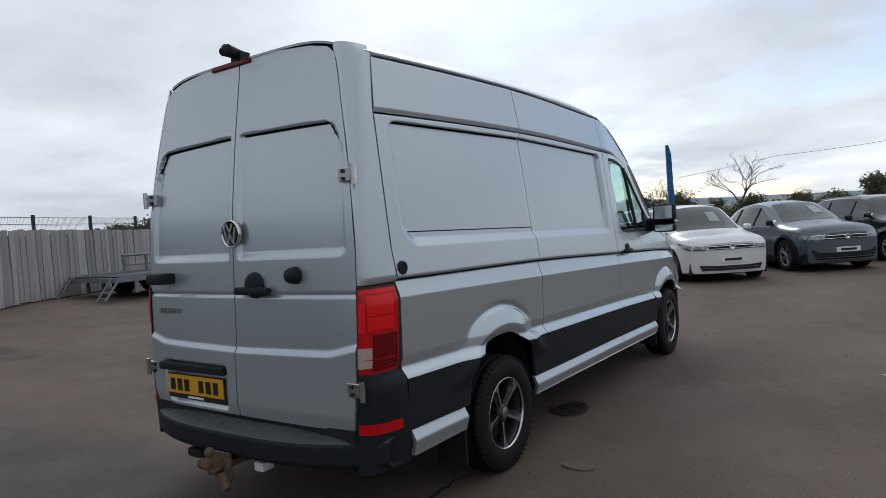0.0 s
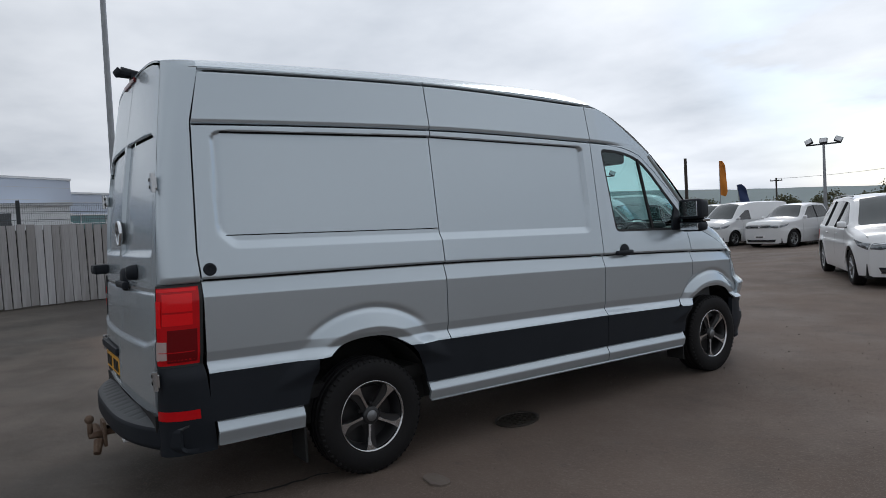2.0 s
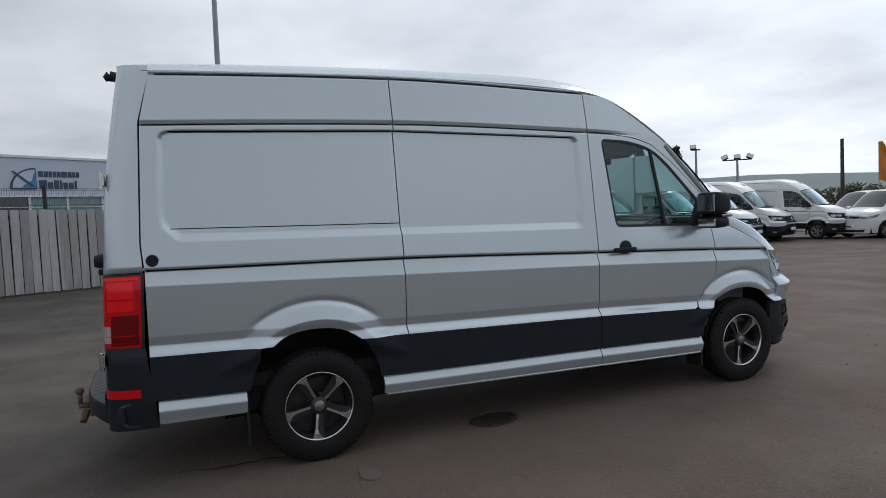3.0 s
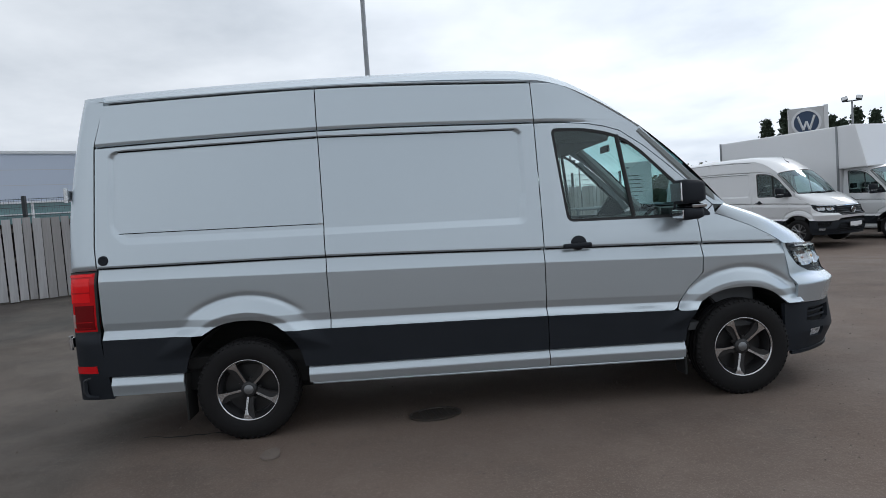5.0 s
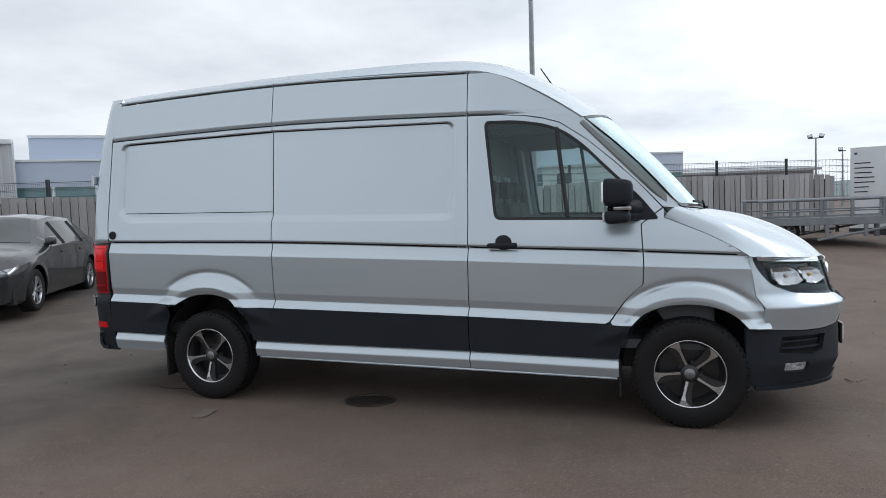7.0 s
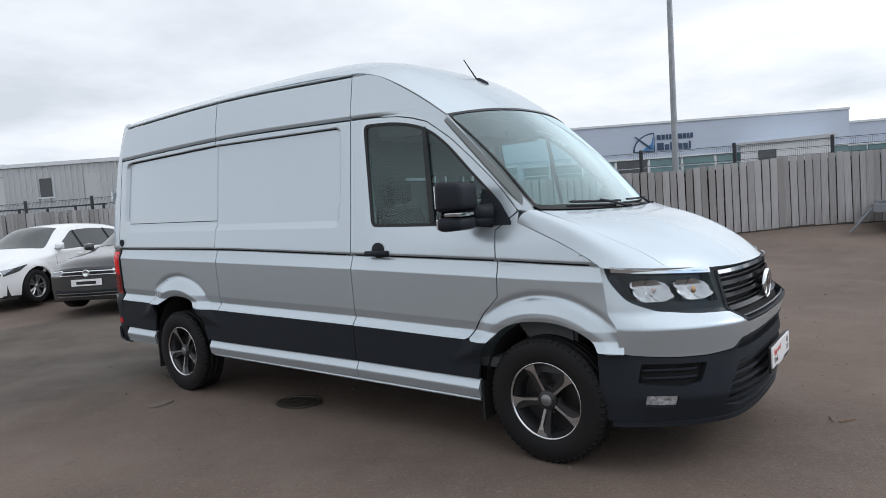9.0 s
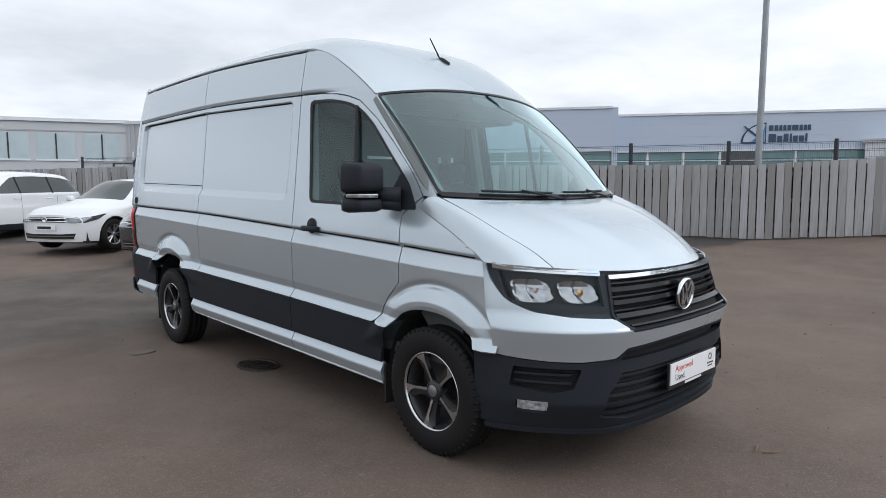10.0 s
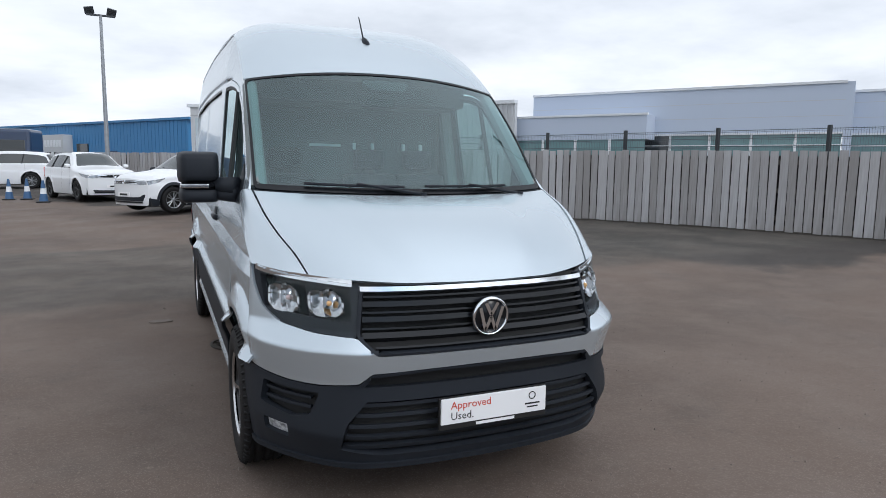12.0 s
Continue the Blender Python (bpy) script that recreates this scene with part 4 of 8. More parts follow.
    # pillar between door frame and roof edge
    E = np.array(ROOF)
    edge = [(float(E[k, 0]), float(E[k, 2])) for k in range(6, 11)]
    pil = [(2.20, 2.122), (2.4, 2.115), (2.609, 2.093), (2.72, 2.070), (2.841, 2.031), (3.016, 1.907), (3.19, 1.752), (3.336, 1.610), (3.497, 1.432), (3.61, 1.418), (3.30, 1.735)] + edge[::-1] + [(2.20, 2.442)]
    skin("windscreen_pillar", 2.15, 3.65, 1.38, 2.48, 0.016 if s > 0 else 0.04, 0.005 if s > 0 else 0.03, on, M_PAINT, van, pil, out=out)
    # shoulder of the wing up to the bonnet's edge
    top = np.array([(0.877, 3.60, 1.428), (0.861, 3.85, 1.333), (0.824, 4.03, 1.241), (0.774, 4.18, 1.158), (0.735, 4.290, 1.074)])
    low = np.array([(0.922, 3.50, 1.365), (0.942, 3.75, 1.255), (0.943, 3.88, 1.185), (0.940, 3.96, 1.135), (0.938, 4.008, 1.100)])
    def shoulder(A, B):
        k = np.arange(5)
        t = [cr(k, top[:, j], A) for j in range(3)]
        l = [cr(k, low[:, j], A) for j in range(3)]
        bow = 0.020 * np.sin(np.pi * B) * (1 - 0.85 * np.clip(A / 4, 0, 1) ** 3)
        fwd = 0.05 * np.sin(np.pi * B) * np.clip((A - 2) / 2, 0, 1) ** 2
        return s * (l[0] + (t[0] - l[0]) * B + bow), l[1] + (t[1] - l[1]) * B + fwd, l[2] + (t[2] - l[2]) * B + bow
    skin("wing_top", 0, 4, 0, 1, 0.15, 0.12, shoulder, M_PAINT, van, rim=0.01, out=(s, 0, 0.7))
    # black protective strip, painted sill
    def lower(name, y0, y1, lo, hi, mat, lift, holes, lab=""):
        n = 10
        keep = [(y, float(line(lo, y))) for y in np.linspace(y0, y1, n)] + [(y, float(line(hi, y))) for y in np.linspace(y1, y0, n)]
        where = on_side(s, lift)
        if name == "sill":
            where = lambda Y, Z: (s * (0.950 + np.interp(line("strip_low", Y) - Z, [0.0, 0.062, 0.13], [0.0, 0.032, 0.012])), Y, Z)
        return skin(name, y0 - 0.02, y1 + 0.02, min(p[1] for p in keep) - 0.02, max(p[1] for p in keep) + 0.02, 0.02, 0.01, where, mat, van, keep, holes, rim=0.02, out=out, label=lab)
    lower("side_strip", -0.966, -0.35, "strip_low", "strip_top", M_BLACKPLASTIC, 0.004, [REAR_ARCH])
    lower("side_strip", 0.30, ydoor - seam, "strip_low", "strip_top", M_BLACKPLASTIC, 0.004, [REAR_ARCH])
    lower("side_strip", ydoor + seam, 3.35, "strip_low", "strip_top", M_BLACKPLASTIC, 0.004, [FRONT_ARCH])
    lower("sill", -0.935, -0.44, "sill", "strip_low", M_PAINT, -0.004, [REAR_ARCH])
    lower("sill", 0.44, ydoor - seam, "sill", "strip_low", M_PAINT, -0.004, [REAR_ARCH])
    lower("sill", ydoor + seam, 3.20, "sill", "strip_low", M_PAINT, -0.004, [FRONT_ARCH])
    part("sill_flange", bar((s * 0.945, 0.46, 0.362), (s * 0.945, 3.19, 0.304), 0.011, 0.011, 8), M_PAINT, van)
    # wheel housings
    for yc, r in ((0.005, 0.50), (3.66, 0.47)):
        bm = bmesh.new()
        n = 20
        ring = []
        for k in range(n + 1):
            a = math.pi * (k / n)
            ring.append((yc + r * math.cos(a) * 0.93, 0.38 + (r - 0.03) * math.sin(a)))
        a = [bm.verts.new((s * 0.93, y, z)) for y, z in ring]
        b = [bm.verts.new((s * 0.55, y, z)) for y, z in ring]
        for k in range(n):
            bm.faces.new((a[k], a[k + 1], b[k + 1], b[k]))
        bm.faces.new(b)
        part("wheel_housing", bm, M_UNDER, van)
    # mud flap behind the rear wheel, front liner edge
    part("mud_flap", block(s * 0.86 - 0.11, s * 0.86 + 0.09, -0.445, -0.43, 0.17, 0.50), M_UNDER, van)
    part("mud_flap", block(s * 0.86 - 0.08, s * 0.86 + 0.09, 3.20, 3.215, 0.18, 0.42), M_UNDER, van)
    # door handle with its cup
    yh, zh = 2.44, 1.203
    xh = float(side_x(np.array(yh), np.array(zh), False))
    bm = block(-0.024, 0.016, -0.105, 0.105, -0.018, 0.018, 0.014)
    for v in bm.verts:
        v.co.x += -0.02 * abs(v.co.y / 0.105) ** 3
    h = part("door_handle", bm, M_BLACKPLASTIC, van, smooth=True)
    h.matrix_local = Matrix.Translation((s * (xh + 0.022), yh, zh)) @ Matrix.Diagonal((s, 1, 1, 1))
    cup = part("handle_cup", lathe([(0.0, 0.058), (0.006, 0.052), (0.007, 0.001)], 20), M_BLACKPLASTIC, van, smooth=True)
    cup.matrix_local = Matrix.Translation((s * (xh - 0.002), yh + 0.01, zh + 0.02)) @ Matrix.Diagonal((s, 1, 0.9, 1))
    if s > 0:
        cap = part("door_stop", lathe([(0.0, 0.036), (0.016, 0.034), (0.020, 0.026), (0.014, 0.018), (0.018, 0.001)], 22), M_BLACKPLASTIC, van, smooth=True)
        cap.matrix_local = Matrix.Translation((0.943, -0.918, 1.349))
    # rear corner
    skin("corner_post", 0, 0.985, 1.285, 2.508, 0.08, 0.02, corner_at(s), M_PAINT, van, rim=0.01, out=(s, -1, 0))
    lamp = new("tail_lamp")
    lamp.parent = van
    lamp["label"] = "tall red tail lamp with clear reversing section"
    skin("lens", 0.02, 0.985, 0.852, 1.272, 0.06, 0.02, corner_at(s, lift=0.006), M_REDLENS, lamp, rim=0.03, out=(s, -1, 0))
    for a0, a1, z0, z1, mt in ((0.42, 0.92, 0.872, 1.045, M_REDDARK), (0.02, 0.40, 0.885, 0.985, M_CLEARLENS), (0.16, 0.88, 0.882, 0.888, M_REDLENS), (0.16, 0.88, 0.925, 0.930, M_REDLENS), (0.30, 0.86, 1.068, 1.130, M_REDBRIGHT), (0.30, 0.86, 1.140, 1.235, M_REDBRIGHT), (0.05, 0.24, 1.06, 1.20, M_REDBRIGHT), (0.10, 0.92, 1.246, 1.262, M_REDBRIGHT)):
        skin("lens_panel", a0, a1, z0, z1, 0.06, 0.03, corner_at(s, lift=0.010), mt, lamp, rim=0.006, out=(s, -1, 0))
    for z0, z1 in ((0.846, 0.858), (1.268, 1.280)):
        skin("lamp_seal", 0.0, 0.995, z0, z1, 0.06, 0.006, corner_at(s, lift=0.007), M_SEAL, lamp, rim=0.02, out=(s, -1, 0))
    for a0, a1 in ((0.0, 0.025), (0.955, 0.995)):
        skin("lamp_seal", a0, a1, 0.85, 1.275, 0.02, 0.03, corner_at(s, lift=0.008), M_SEAL, lamp, rim=0.02, out=(s, -1, 0))
    skin("bumper_corner", 0, 1.0, 0.37, 0.846, 0.06, 0.03, corner_at(s, lift=0.004), M_BLACKPLASTIC, van, rim=0.015, out=(s, -1, 0))
    skin("reflector", 0.06, 0.86, 0.565, 0.615, 0.06, 0.03, corner_at(s, lift=0.009), M_REDLENS, van, rim=0.008, out=(s, -1, 0), label="red strip reflector")
    # hinges of the rear doors
    for z in (1.825, 0.785):
        hg = new("door_hinge")
        hg.parent = van
        hg["label"] = "bare metal rear door hinge"
        x = float(cr(DOOR_Z, DOOR_X, np.array(z)))
        y = float(rear_y(np.array(x), np.array(z)))
        part("plate", block(s * x - 0.055, s * x + 0.055, y - 0.022, y - 0.004, z - 0.036, z + 0.036, 0.006), M_POLISHED, hg)
        part("knuckle", bar((s * (x + 0.045), y - 0.022, z - 0.05), (s * (x + 0.045), y - 0.022, z + 0.05), 0.014, 0.014, 10), M_POLISHED, hg)
        for dz in (-0.02, 0.018):
            part("bolt", bar((s * (x - 0.02), y - 0.03, z + dz), (s * (x - 0.02), y - 0.02, z + dz), 0.010, 0.010, 6), M_SEAL, hg)


def rear_end(van):
    for s in (1, -1):
        keep = [(0.004, 0.578), (0.822, 0.578)] + [(float(cr(DOOR_Z, DOOR_X, np.array(z))) - 0.002, z) for z in (0.7, 0.85, 1.1, 1.45, 1.7, 1.9, 2.1, 2.2, 2.3)] + [(0.728, 2.40), (0.715, 2.452), (0.67, 2.492), (0.55, 2.520), (0.3, 2.541), (0.004, 2.545)]
        skin("rear_door", 0, 0.88, 0.56, 2.56, 0.0125, 0.008, rear_door_at(s), M_PAINT, van, keep, [REAR_SHADE_SLIT], out=(0, -1, 0), rim=0.02)
        # near-black sheet added behind the slit to darken it
        skin("door_inner", 0.03, 0.80, 1.98, 2.16, 0.05, 0.03, lambda X, Z, s=s: (s * X, rear_y(X, Z) + 0.05, Z), M_UNDER, van, rim=0, out=(0, -1, 0))
        # black stay on each door
    knob = part("door_buffer", lathe([(0.0, 0.046), (0.03, 0.042), (0.052, 0.034), (0.056, 0.001)], 20), M_BLACKPLASTIC, van, smooth=True)
    knob.matrix_local = Matrix.Translation((0.486, -1.205, 1.345)) @ Matrix.Rotation(radians(-90), 4, "Z")
    part("door_buffer", block(-0.72, -0.56, -1.30, -1.195, 1.305, 1.372, 0.02), M_BLACKPLASTIC, van)
    # latch handle
    h = new("rear_handle")
    h.parent = van
    part("grip", block(0.04, 0.315, -1.256, -1.222, 1.245, 1.287, 0.014), M_BLACKPLASTIC, h)
    bm = lathe([(0.0, 0.072), (0.02, 0.066), (0.026, 0.05), (0.026, 0.001)], 24)
    cup = part("cup", bm, M_BLACKPLASTIC, h, smooth=True)
    cup.matrix_local = Matrix.Translation((0.178, -1.213, 1.295)) @ Matrix.Rotation(radians(-90), 4, "Z")
    make_roundel("rear_badge", van, Matrix.Translation((0.0, -1.198, 1.578)) @ Matrix.Rotation(radians(-90), 4, "Z"), 0.078, "round chrome badge on the rear doors")
    # model lettering as plain bars
    for k in range(7):
        part("badge_bar", block(-0.735 + 0.034 * k, -0.708 + 0.034 * k, -1.214, -1.206, 1.128, 1.158), M_POLISHED, van)
    # plate light bar and number plate
    part("plate_light_bar", block(-0.715, -0.105, -1.262, -1.205, 0.790, 0.838, 0.012), M_BLACKPLASTIC, van)
    pl = new("number_plate")
    pl.parent = van
    pl["label"] = "yellow rear number plate in a black holder"
    part("holder", block(-0.665, -0.120, -1.238, -1.224, 0.622, 0.770, 0.004), M_INK, pl)
    part("plate", block(-0.655, -0.130, -1.243, -1.236, 0.652, 0.764, 0.003), M_YELLOW, pl)
    for k in range(7):
        if k != 3:
            x = -0.625 + 0.068 * k
            part("character_bar", block(x, x + 0.042, -1.2465, -1.2425, 0.672, 0.742), M_INK, pl)
    part("dealer_bar", block(-0.47, -0.32, -1.2405, -1.2375, 0.630, 0.642), M_WHITEPLATE, pl)
    # bumper with a grooved step
    def bump(A, B):
        # A across, B round the section: top inner, top outer edge, face, underside
        x = A * 0.955
        curve = 0.235 * np.abs(A) ** 3.2
        d = cr([0, 1, 1.25, 2, 2.6, 3.0], [0.015, 0.128, 0.150, 0.150, 0.125, 0.06], B)
        z = cr([0, 1, 1.25, 2, 2.6, 3.0], [0.556, 0.528, 0.508, 0.430, 0.395, 0.385], B)
        groove = 0.004 * (np.sin(A * 62) > 0.55) * (B > 0.15) * (B < 0.85) * (np.abs(A) < 0.7)
        return x, -1.215 - d + curve, z - groove + 0 * A
    skin("rear_bumper", -1, 1, 1.12, 3, 0.0125, 0.12, bump, M_BLACKPLASTIC, van, rim=0.02, out=(0, -1, 0.3), label="black rear step bumper")
    skin("step_tread", -1, 1, 0, 1.12, 0.0125, 0.08, bump, M_STEP, van, rim=0.01, out=(0, -0.3, 1), label="grooved step on the bumper, its grey lightened for sky light")
    # near-black block put in for the shaded recess between doors and step
    part("bumper_gap", block(-0.83, 0.83, -1.222, -1.18, 0.50, 0.585), M_UNDER, van)
    # tow hitch
    tow = new("tow_hitch")
    tow.parent = van
    tow["label"] = "rusty tow ball hitch under the rear bumper"
    part("cross_tube", bar((-0.55, -1.12, 0.36), (0.55, -1.12, 0.36), 0.035, 0.035, 10), M_UNDER, tow)
    part("neck", block(-0.05, 0.05, -1.38, -1.10, 0.335, 0.375, 0.01), M_RUST, tow)
    part("plate", block(-0.07, 0.07, -1.385, -1.365, 0.27, 0.42, 0.006), M_RUST, tow)
    bm = bmesh.new()
    cyl(bm, (0, -1.45, 0.34), (0, -1.45, 0.42), 0.016, 0.016, 10)
    bmesh.ops.create_uvsphere(bm, u_segments=16, v_segments=10, radius=0.027, matrix=Matrix.Translation((0, -1.45, 0.44)))
    cyl(bm, (0, -1.375, 0.34), (0, -1.46, 0.34), 0.026, 0.02, 10)
    part("ball", bm, M_RUST, tow, smooth=True)
    part("pin", bar((0.04, -1.41, 0.31), (0.10, -1.43, 0.25), 0.03, 0.022, 8), M_RUST, tow)
    part("jaw", bar((-0.02, -1.40, 0.33), (-0.14, -1.41, 0.35), 0.024, 0.03, 8), M_RUST, tow)
    part("socket", block(0.16, 0.23, -1.30, -1.22, 0.315, 0.365, 0.01), M_WHITEPLATE, tow)
    part("socket", block(-0.42, -0.28, -1.31, -1.20, 0.31, 0.365, 0.02), M_UNDER, tow)
    # roof-edge: brake light and camera
    part("high_brake_lamp", block(-0.24, 0.10, -1.074, -1.03, 2.520, 2.550, 0.008), M_REDDARK, van, "slim red high brake lamp")
    bm = bmesh.new()
    cyl(bm, (-0.02, -1.02, 2.585), (-0.02, -1.125, 2.60), 0.028, 0.036, 12)
    cyl(bm, (-0.02, -1.125, 2.60), (-0.02, -1.16, 2.58), 0.036, 0.02, 12)
    box(bm, -0.06, 0.02, -1.07, -1.0, 2.54, 2.60)
    part("reversing_camera", bm, M_BLACKPLASTIC, van)


def front_end(van):
    # roof skins, windscreen and bonnet
    skin("roof", 0, 4.0, -1, 1, 0.10, 0.04, roof_at, M_PAINT, van, rim=0.012, out=(0, 0, 1))
    skin("roof_front", 4.0, 10, -1, 1, 0.10, 0.04, roof_at, M_PAINT, van, rim=0.012, out=(0, 0.3, 1))
    WS = rounded([(0.016, -0.988), (0.965, -0.975), (0.965, 0.975), (0.016, 0.988)], [0.04, 0.03, 0.03, 0.04])
    skin("screen_surround", 0, 1, -1, 1, 0.03, 0.03, screen_at, M_GLOSSBLACK, van, rounded([(0.005, -0.995), (0.995, -0.985), (0.995, 0.985), (0.005, 0.995)], 0.03), [grow(WS, -0.006)], rim=0.01, out=(0, 1, 1))
    ws = skin("windscreen", 0, 1, -1, 1, 0.05, 0.05, lambda S, U: tuple(c - d for c, d in zip(screen_at(S, U), (0, 0.003, 0.003))), M_SCREEN, van, grow(WS, -0.001), rim=0, out=(0, 1, 1), label="large raked windscreen")
    ws.visible_shadow = False
    skin("mirror_mount", 0.06, 0.20, -0.17, 0.17, 0.02, 0.02, lambda S, U: tuple(c - d for c, d in zip(screen_at(S, U), (0, 0.012, 0.012))), M_SEAL, van, rounded([(0.05, -0.20), (0.05, 0.20), (0.15, 0.13), (0.15, -0.13)], 0.02), rim=0.02, out=(0, 1, 1))
    skin("bonnet", 0, 4, -0.997, 0.997, 0.08, 0.02, bonnet_at, M_PAINT, van, rim=0.015, out=(0, 0.4, 1))
    # cowl between bonnet and screen
    bm = bmesh.new()
    rows = []
    for u in np.linspace(-1, 1, 33):
        w = 1 - abs(u) ** 2.3
        rows.append([bm.verts.new((u * 0.872, 3.59 + 0.20 * w, 1.425 - 0.028 * w)), bm.verts.new((u * 0.870, 3.64 + 0.20 * w, 1.395 - 0.03 * w))])
    for a, b in zip(rows, rows[1:]):
        bm.faces.new((a[0], b[0], b[1], a[1]))
    part("cowl", bm, M_BLACKPLASTIC, van)
    # wipers: arm and blade
    for x0, x1, yb in ((0.10, 0.62, 0.0), (-0.55, -0.02, 0.0)):
        pts = []
        for k in range(9):
            x = x0 + (x1 - x0) * k / 8
            S = 0.968 - 0.006 * k / 8
            p = screen_at(np.array(S), np.array(x / 0.872))
            pts.append(Vector([float(c) for c in p]) + Vector((0, 0.014, 0.016)))
        bm = bmesh.new()
        rings = [[bm.verts.new(p + Vector((0, 0.008 * math.cos(k * math.tau / 6), 0.008 * math.sin(k * math.tau / 6)))) for k in range(6)] for p in pts]
        for a, b in zip(rings, rings[1:]):
            for k in range(6):
                bm.faces.new((a[k], a[(k + 1) % 6], b[(k + 1) % 6], b[k]))
        bm.faces.new(rings[0][::-1]); bm.faces.new(rings[-1])
        wp = part("wiper", bm, M_BLACKPLASTIC, van)
        a = pts[4]
        bm = bmesh.new()
        base = Vector((x0 - 0.10, 3.815 - 0.2 * abs(x0 - 0.10) ** 2, 1.402))
        cyl(bm, base, a + Vector((0, 0.01, 0.012)), 0.009, 0.006, 8)
        cyl(bm, base - Vector((0, 0, 0.03)), base + Vector((0, 0, 0.012)), 0.022, 0.02, 10)
        part("wiper_arm", bm, M_BLACKPLASTIC, van)
    # aerial
    a = new("roof_aerial")
    a.parent = van
    z0 = 2.362
    bm = bmesh.new()
    for k, (hw, hl, dz) in enumerate(((0.034, 0.065, -0.01), (0.028, 0.055, 0.015), (0.015, 0.03, 0.045), (0.006, 0.010, 0.058))):
        pass
    rings = []
    for hw, y0, y1, dz in ((0.034, -0.07, 0.06, -0.035), (0.028, -0.07, 0.045, 0.012), (0.014, -0.065, 0.0, 0.042), (0.007, -0.06, -0.03, 0.055)):
        rings.append([bm.verts.new((hw * math.cos(t), (y0 + y1) / 2 + (y1 - y0) / 2 * math.sin(t), dz)) for t in [k * math.tau / 16 for k in range(16)]])
    for p, q in zip(rings, rings[1:]):
        for k in range(16):
            bm.faces.new((p[k], p[(k + 1) % 16], q[(k + 1) % 16], q[k]))
    bm.faces.new(rings[-1])
    foot = part("foot", bm, M_BLACKPLASTIC, a, smooth=True)
    part("mast", bar((0, -0.045, 0.04), (0, -0.155, 0.21), 0.006, 0.004, 8), M_BLACKPLASTIC, a)
    a.matrix_local = Matrix.Translation((0, 2.745, 2.362))
    # nose: painted upper bumper
    low_edge = [(6.95, 0.655), (6.5, 0.648), (5, 0.632), (4, 0.630), (3.1, 0.645), (2.75, 0.692), (1.4, 0.702), (0, 0.705)]
    lowL = [(-a_, z) for a_, z in low_edge[::-1]][1:]
    HL = rounded([(2.96, 1.050), (5, 1.072), (6.98, 1.102), (6.75, 1.03), (6.0, 0.925), (5.2, 0.868), (4.2, 0.846), (3.08, 0.838)], [0.01, 0.05, 0.03, 0.1, 0.2, 0.1, 0.1, 0.02], 4)
    HLm = [(-a_, z) for a_, z in HL][::-1]
    GR = rounded([(2.965, 1.049), (3.085, 0.84), (2.64, 0.772), (-2.64, 0.772), (-3.085, 0.84), (-2.965, 1.049)], [0.0, 0.05, 0.05, 0.05, 0.05, 0.0], 4)
    keep = [(6.98, 0.85), (7.05, 1.0), (7.15, 1.106), (5, 1.078), (2.9, 1.05), (-2.9, 1.05), (-5, 1.078), (-7.15, 1.106), (-7.05, 1.0), (-6.98, 0.85)] + [(-a_, z) for a_, z in low_edge] + low_edge[::-1][1:]
    skin("front_panel", -8, 8, 0.60, 1.12, 0.085, 0.0115, on_nose(0.0), M_PAINT, van, keep, [HL, HLm, GR], out=(0, 1, 0), rim=0.02)
    # black bumper with its openings
    vent = rounded([(4.05, 0.595), (6.0, 0.600), (6.2, 0.50), (4.9, 0.478), (4.3, 0.50)], 0.02)
    fog = rounded([(5.0, 0.435), (5.95, 0.435), (5.95, 0.375), (5.0, 0.370)], 0.02)
    mirror = lambda P: [(-a_, z) for a_, z in P][::-1]
    lower = rounded([(3.5, 0.355), (3.35, 0.47), (2.9, 0.57), (-2.9, 0.57), (-3.35, 0.47), (-3.5, 0.355), (-2.5, 0.325), (2.5, 0.325)], 0.03)
    upper = rounded([(2.75, 0.675), (2.95, 0.632), (-2.95, 0.632), (-2.75, 0.675), (-1.4, 0.690), (1.4, 0.690)], 0.01)
    keep = [(8.0, 0.652)] + [(a_, z - 0.005) for a_, z in low_edge] + [(-a_, z - 0.005) for a_, z in low_edge[::-1][1:]] + [(-8.0, 0.652), (-8, 0.29), (-6.5, 0.285), (-3, 0.275), (3, 0.275), (6.5, 0.285), (8, 0.29)]
    skin("front_bumper", -8, 8, 0.265, 0.72, 0.085, 0.0115, on_nose(0.003), M_BLACKPLASTIC, van, keep, [vent, fog, lower, upper, mirror(vent), mirror(fog)], out=(0, 1, 0), rim=0.035, label="unpainted black front bumper")
    skin("bumper_backing", -6.6, 6.6, 0.29, 0.69, 0.3, 0.05, on_nose(-0.045), M_UNDER, van, rim=0, out=(0, 1, 0))
    for z in (0.365, 0.415, 0.462, 0.508, 0.552):
        e = float(np.interp(z, [0.36, 0.47, 0.57], [3.45, 3.3, 2.9]))
        skin("bumper_slat", -e, e, z - 0.008, z + 0.008, 0.15, 0.008, on_nose(-0.012), M_BLACKPLASTIC, van, rim=0.02, out=(0, 1, 0))
    for sgn in (1, -1):
        for z in (0.525, 0.565):
            a0, a1 = sorted((sgn * 4.35, sgn * 6.0))
            skin("vent_slat", a0, a1, z - 0.006, z + 0.006, 0.15, 0.006, on_nose(-0.014), M_BLACKPLASTIC, van, rim=0.02, out=(0, 1, 0))
        a0, a1 = sorted((sgn * 5.02, sgn * 5.9))
        fl = skin("fog_lamp", a0, a1, 0.378, 0.432, 0.08, 0.01, on_nose(-0.018), M_FOG, van, rim=0.01, out=(0, 1, 0), label="small bright fog lamp")
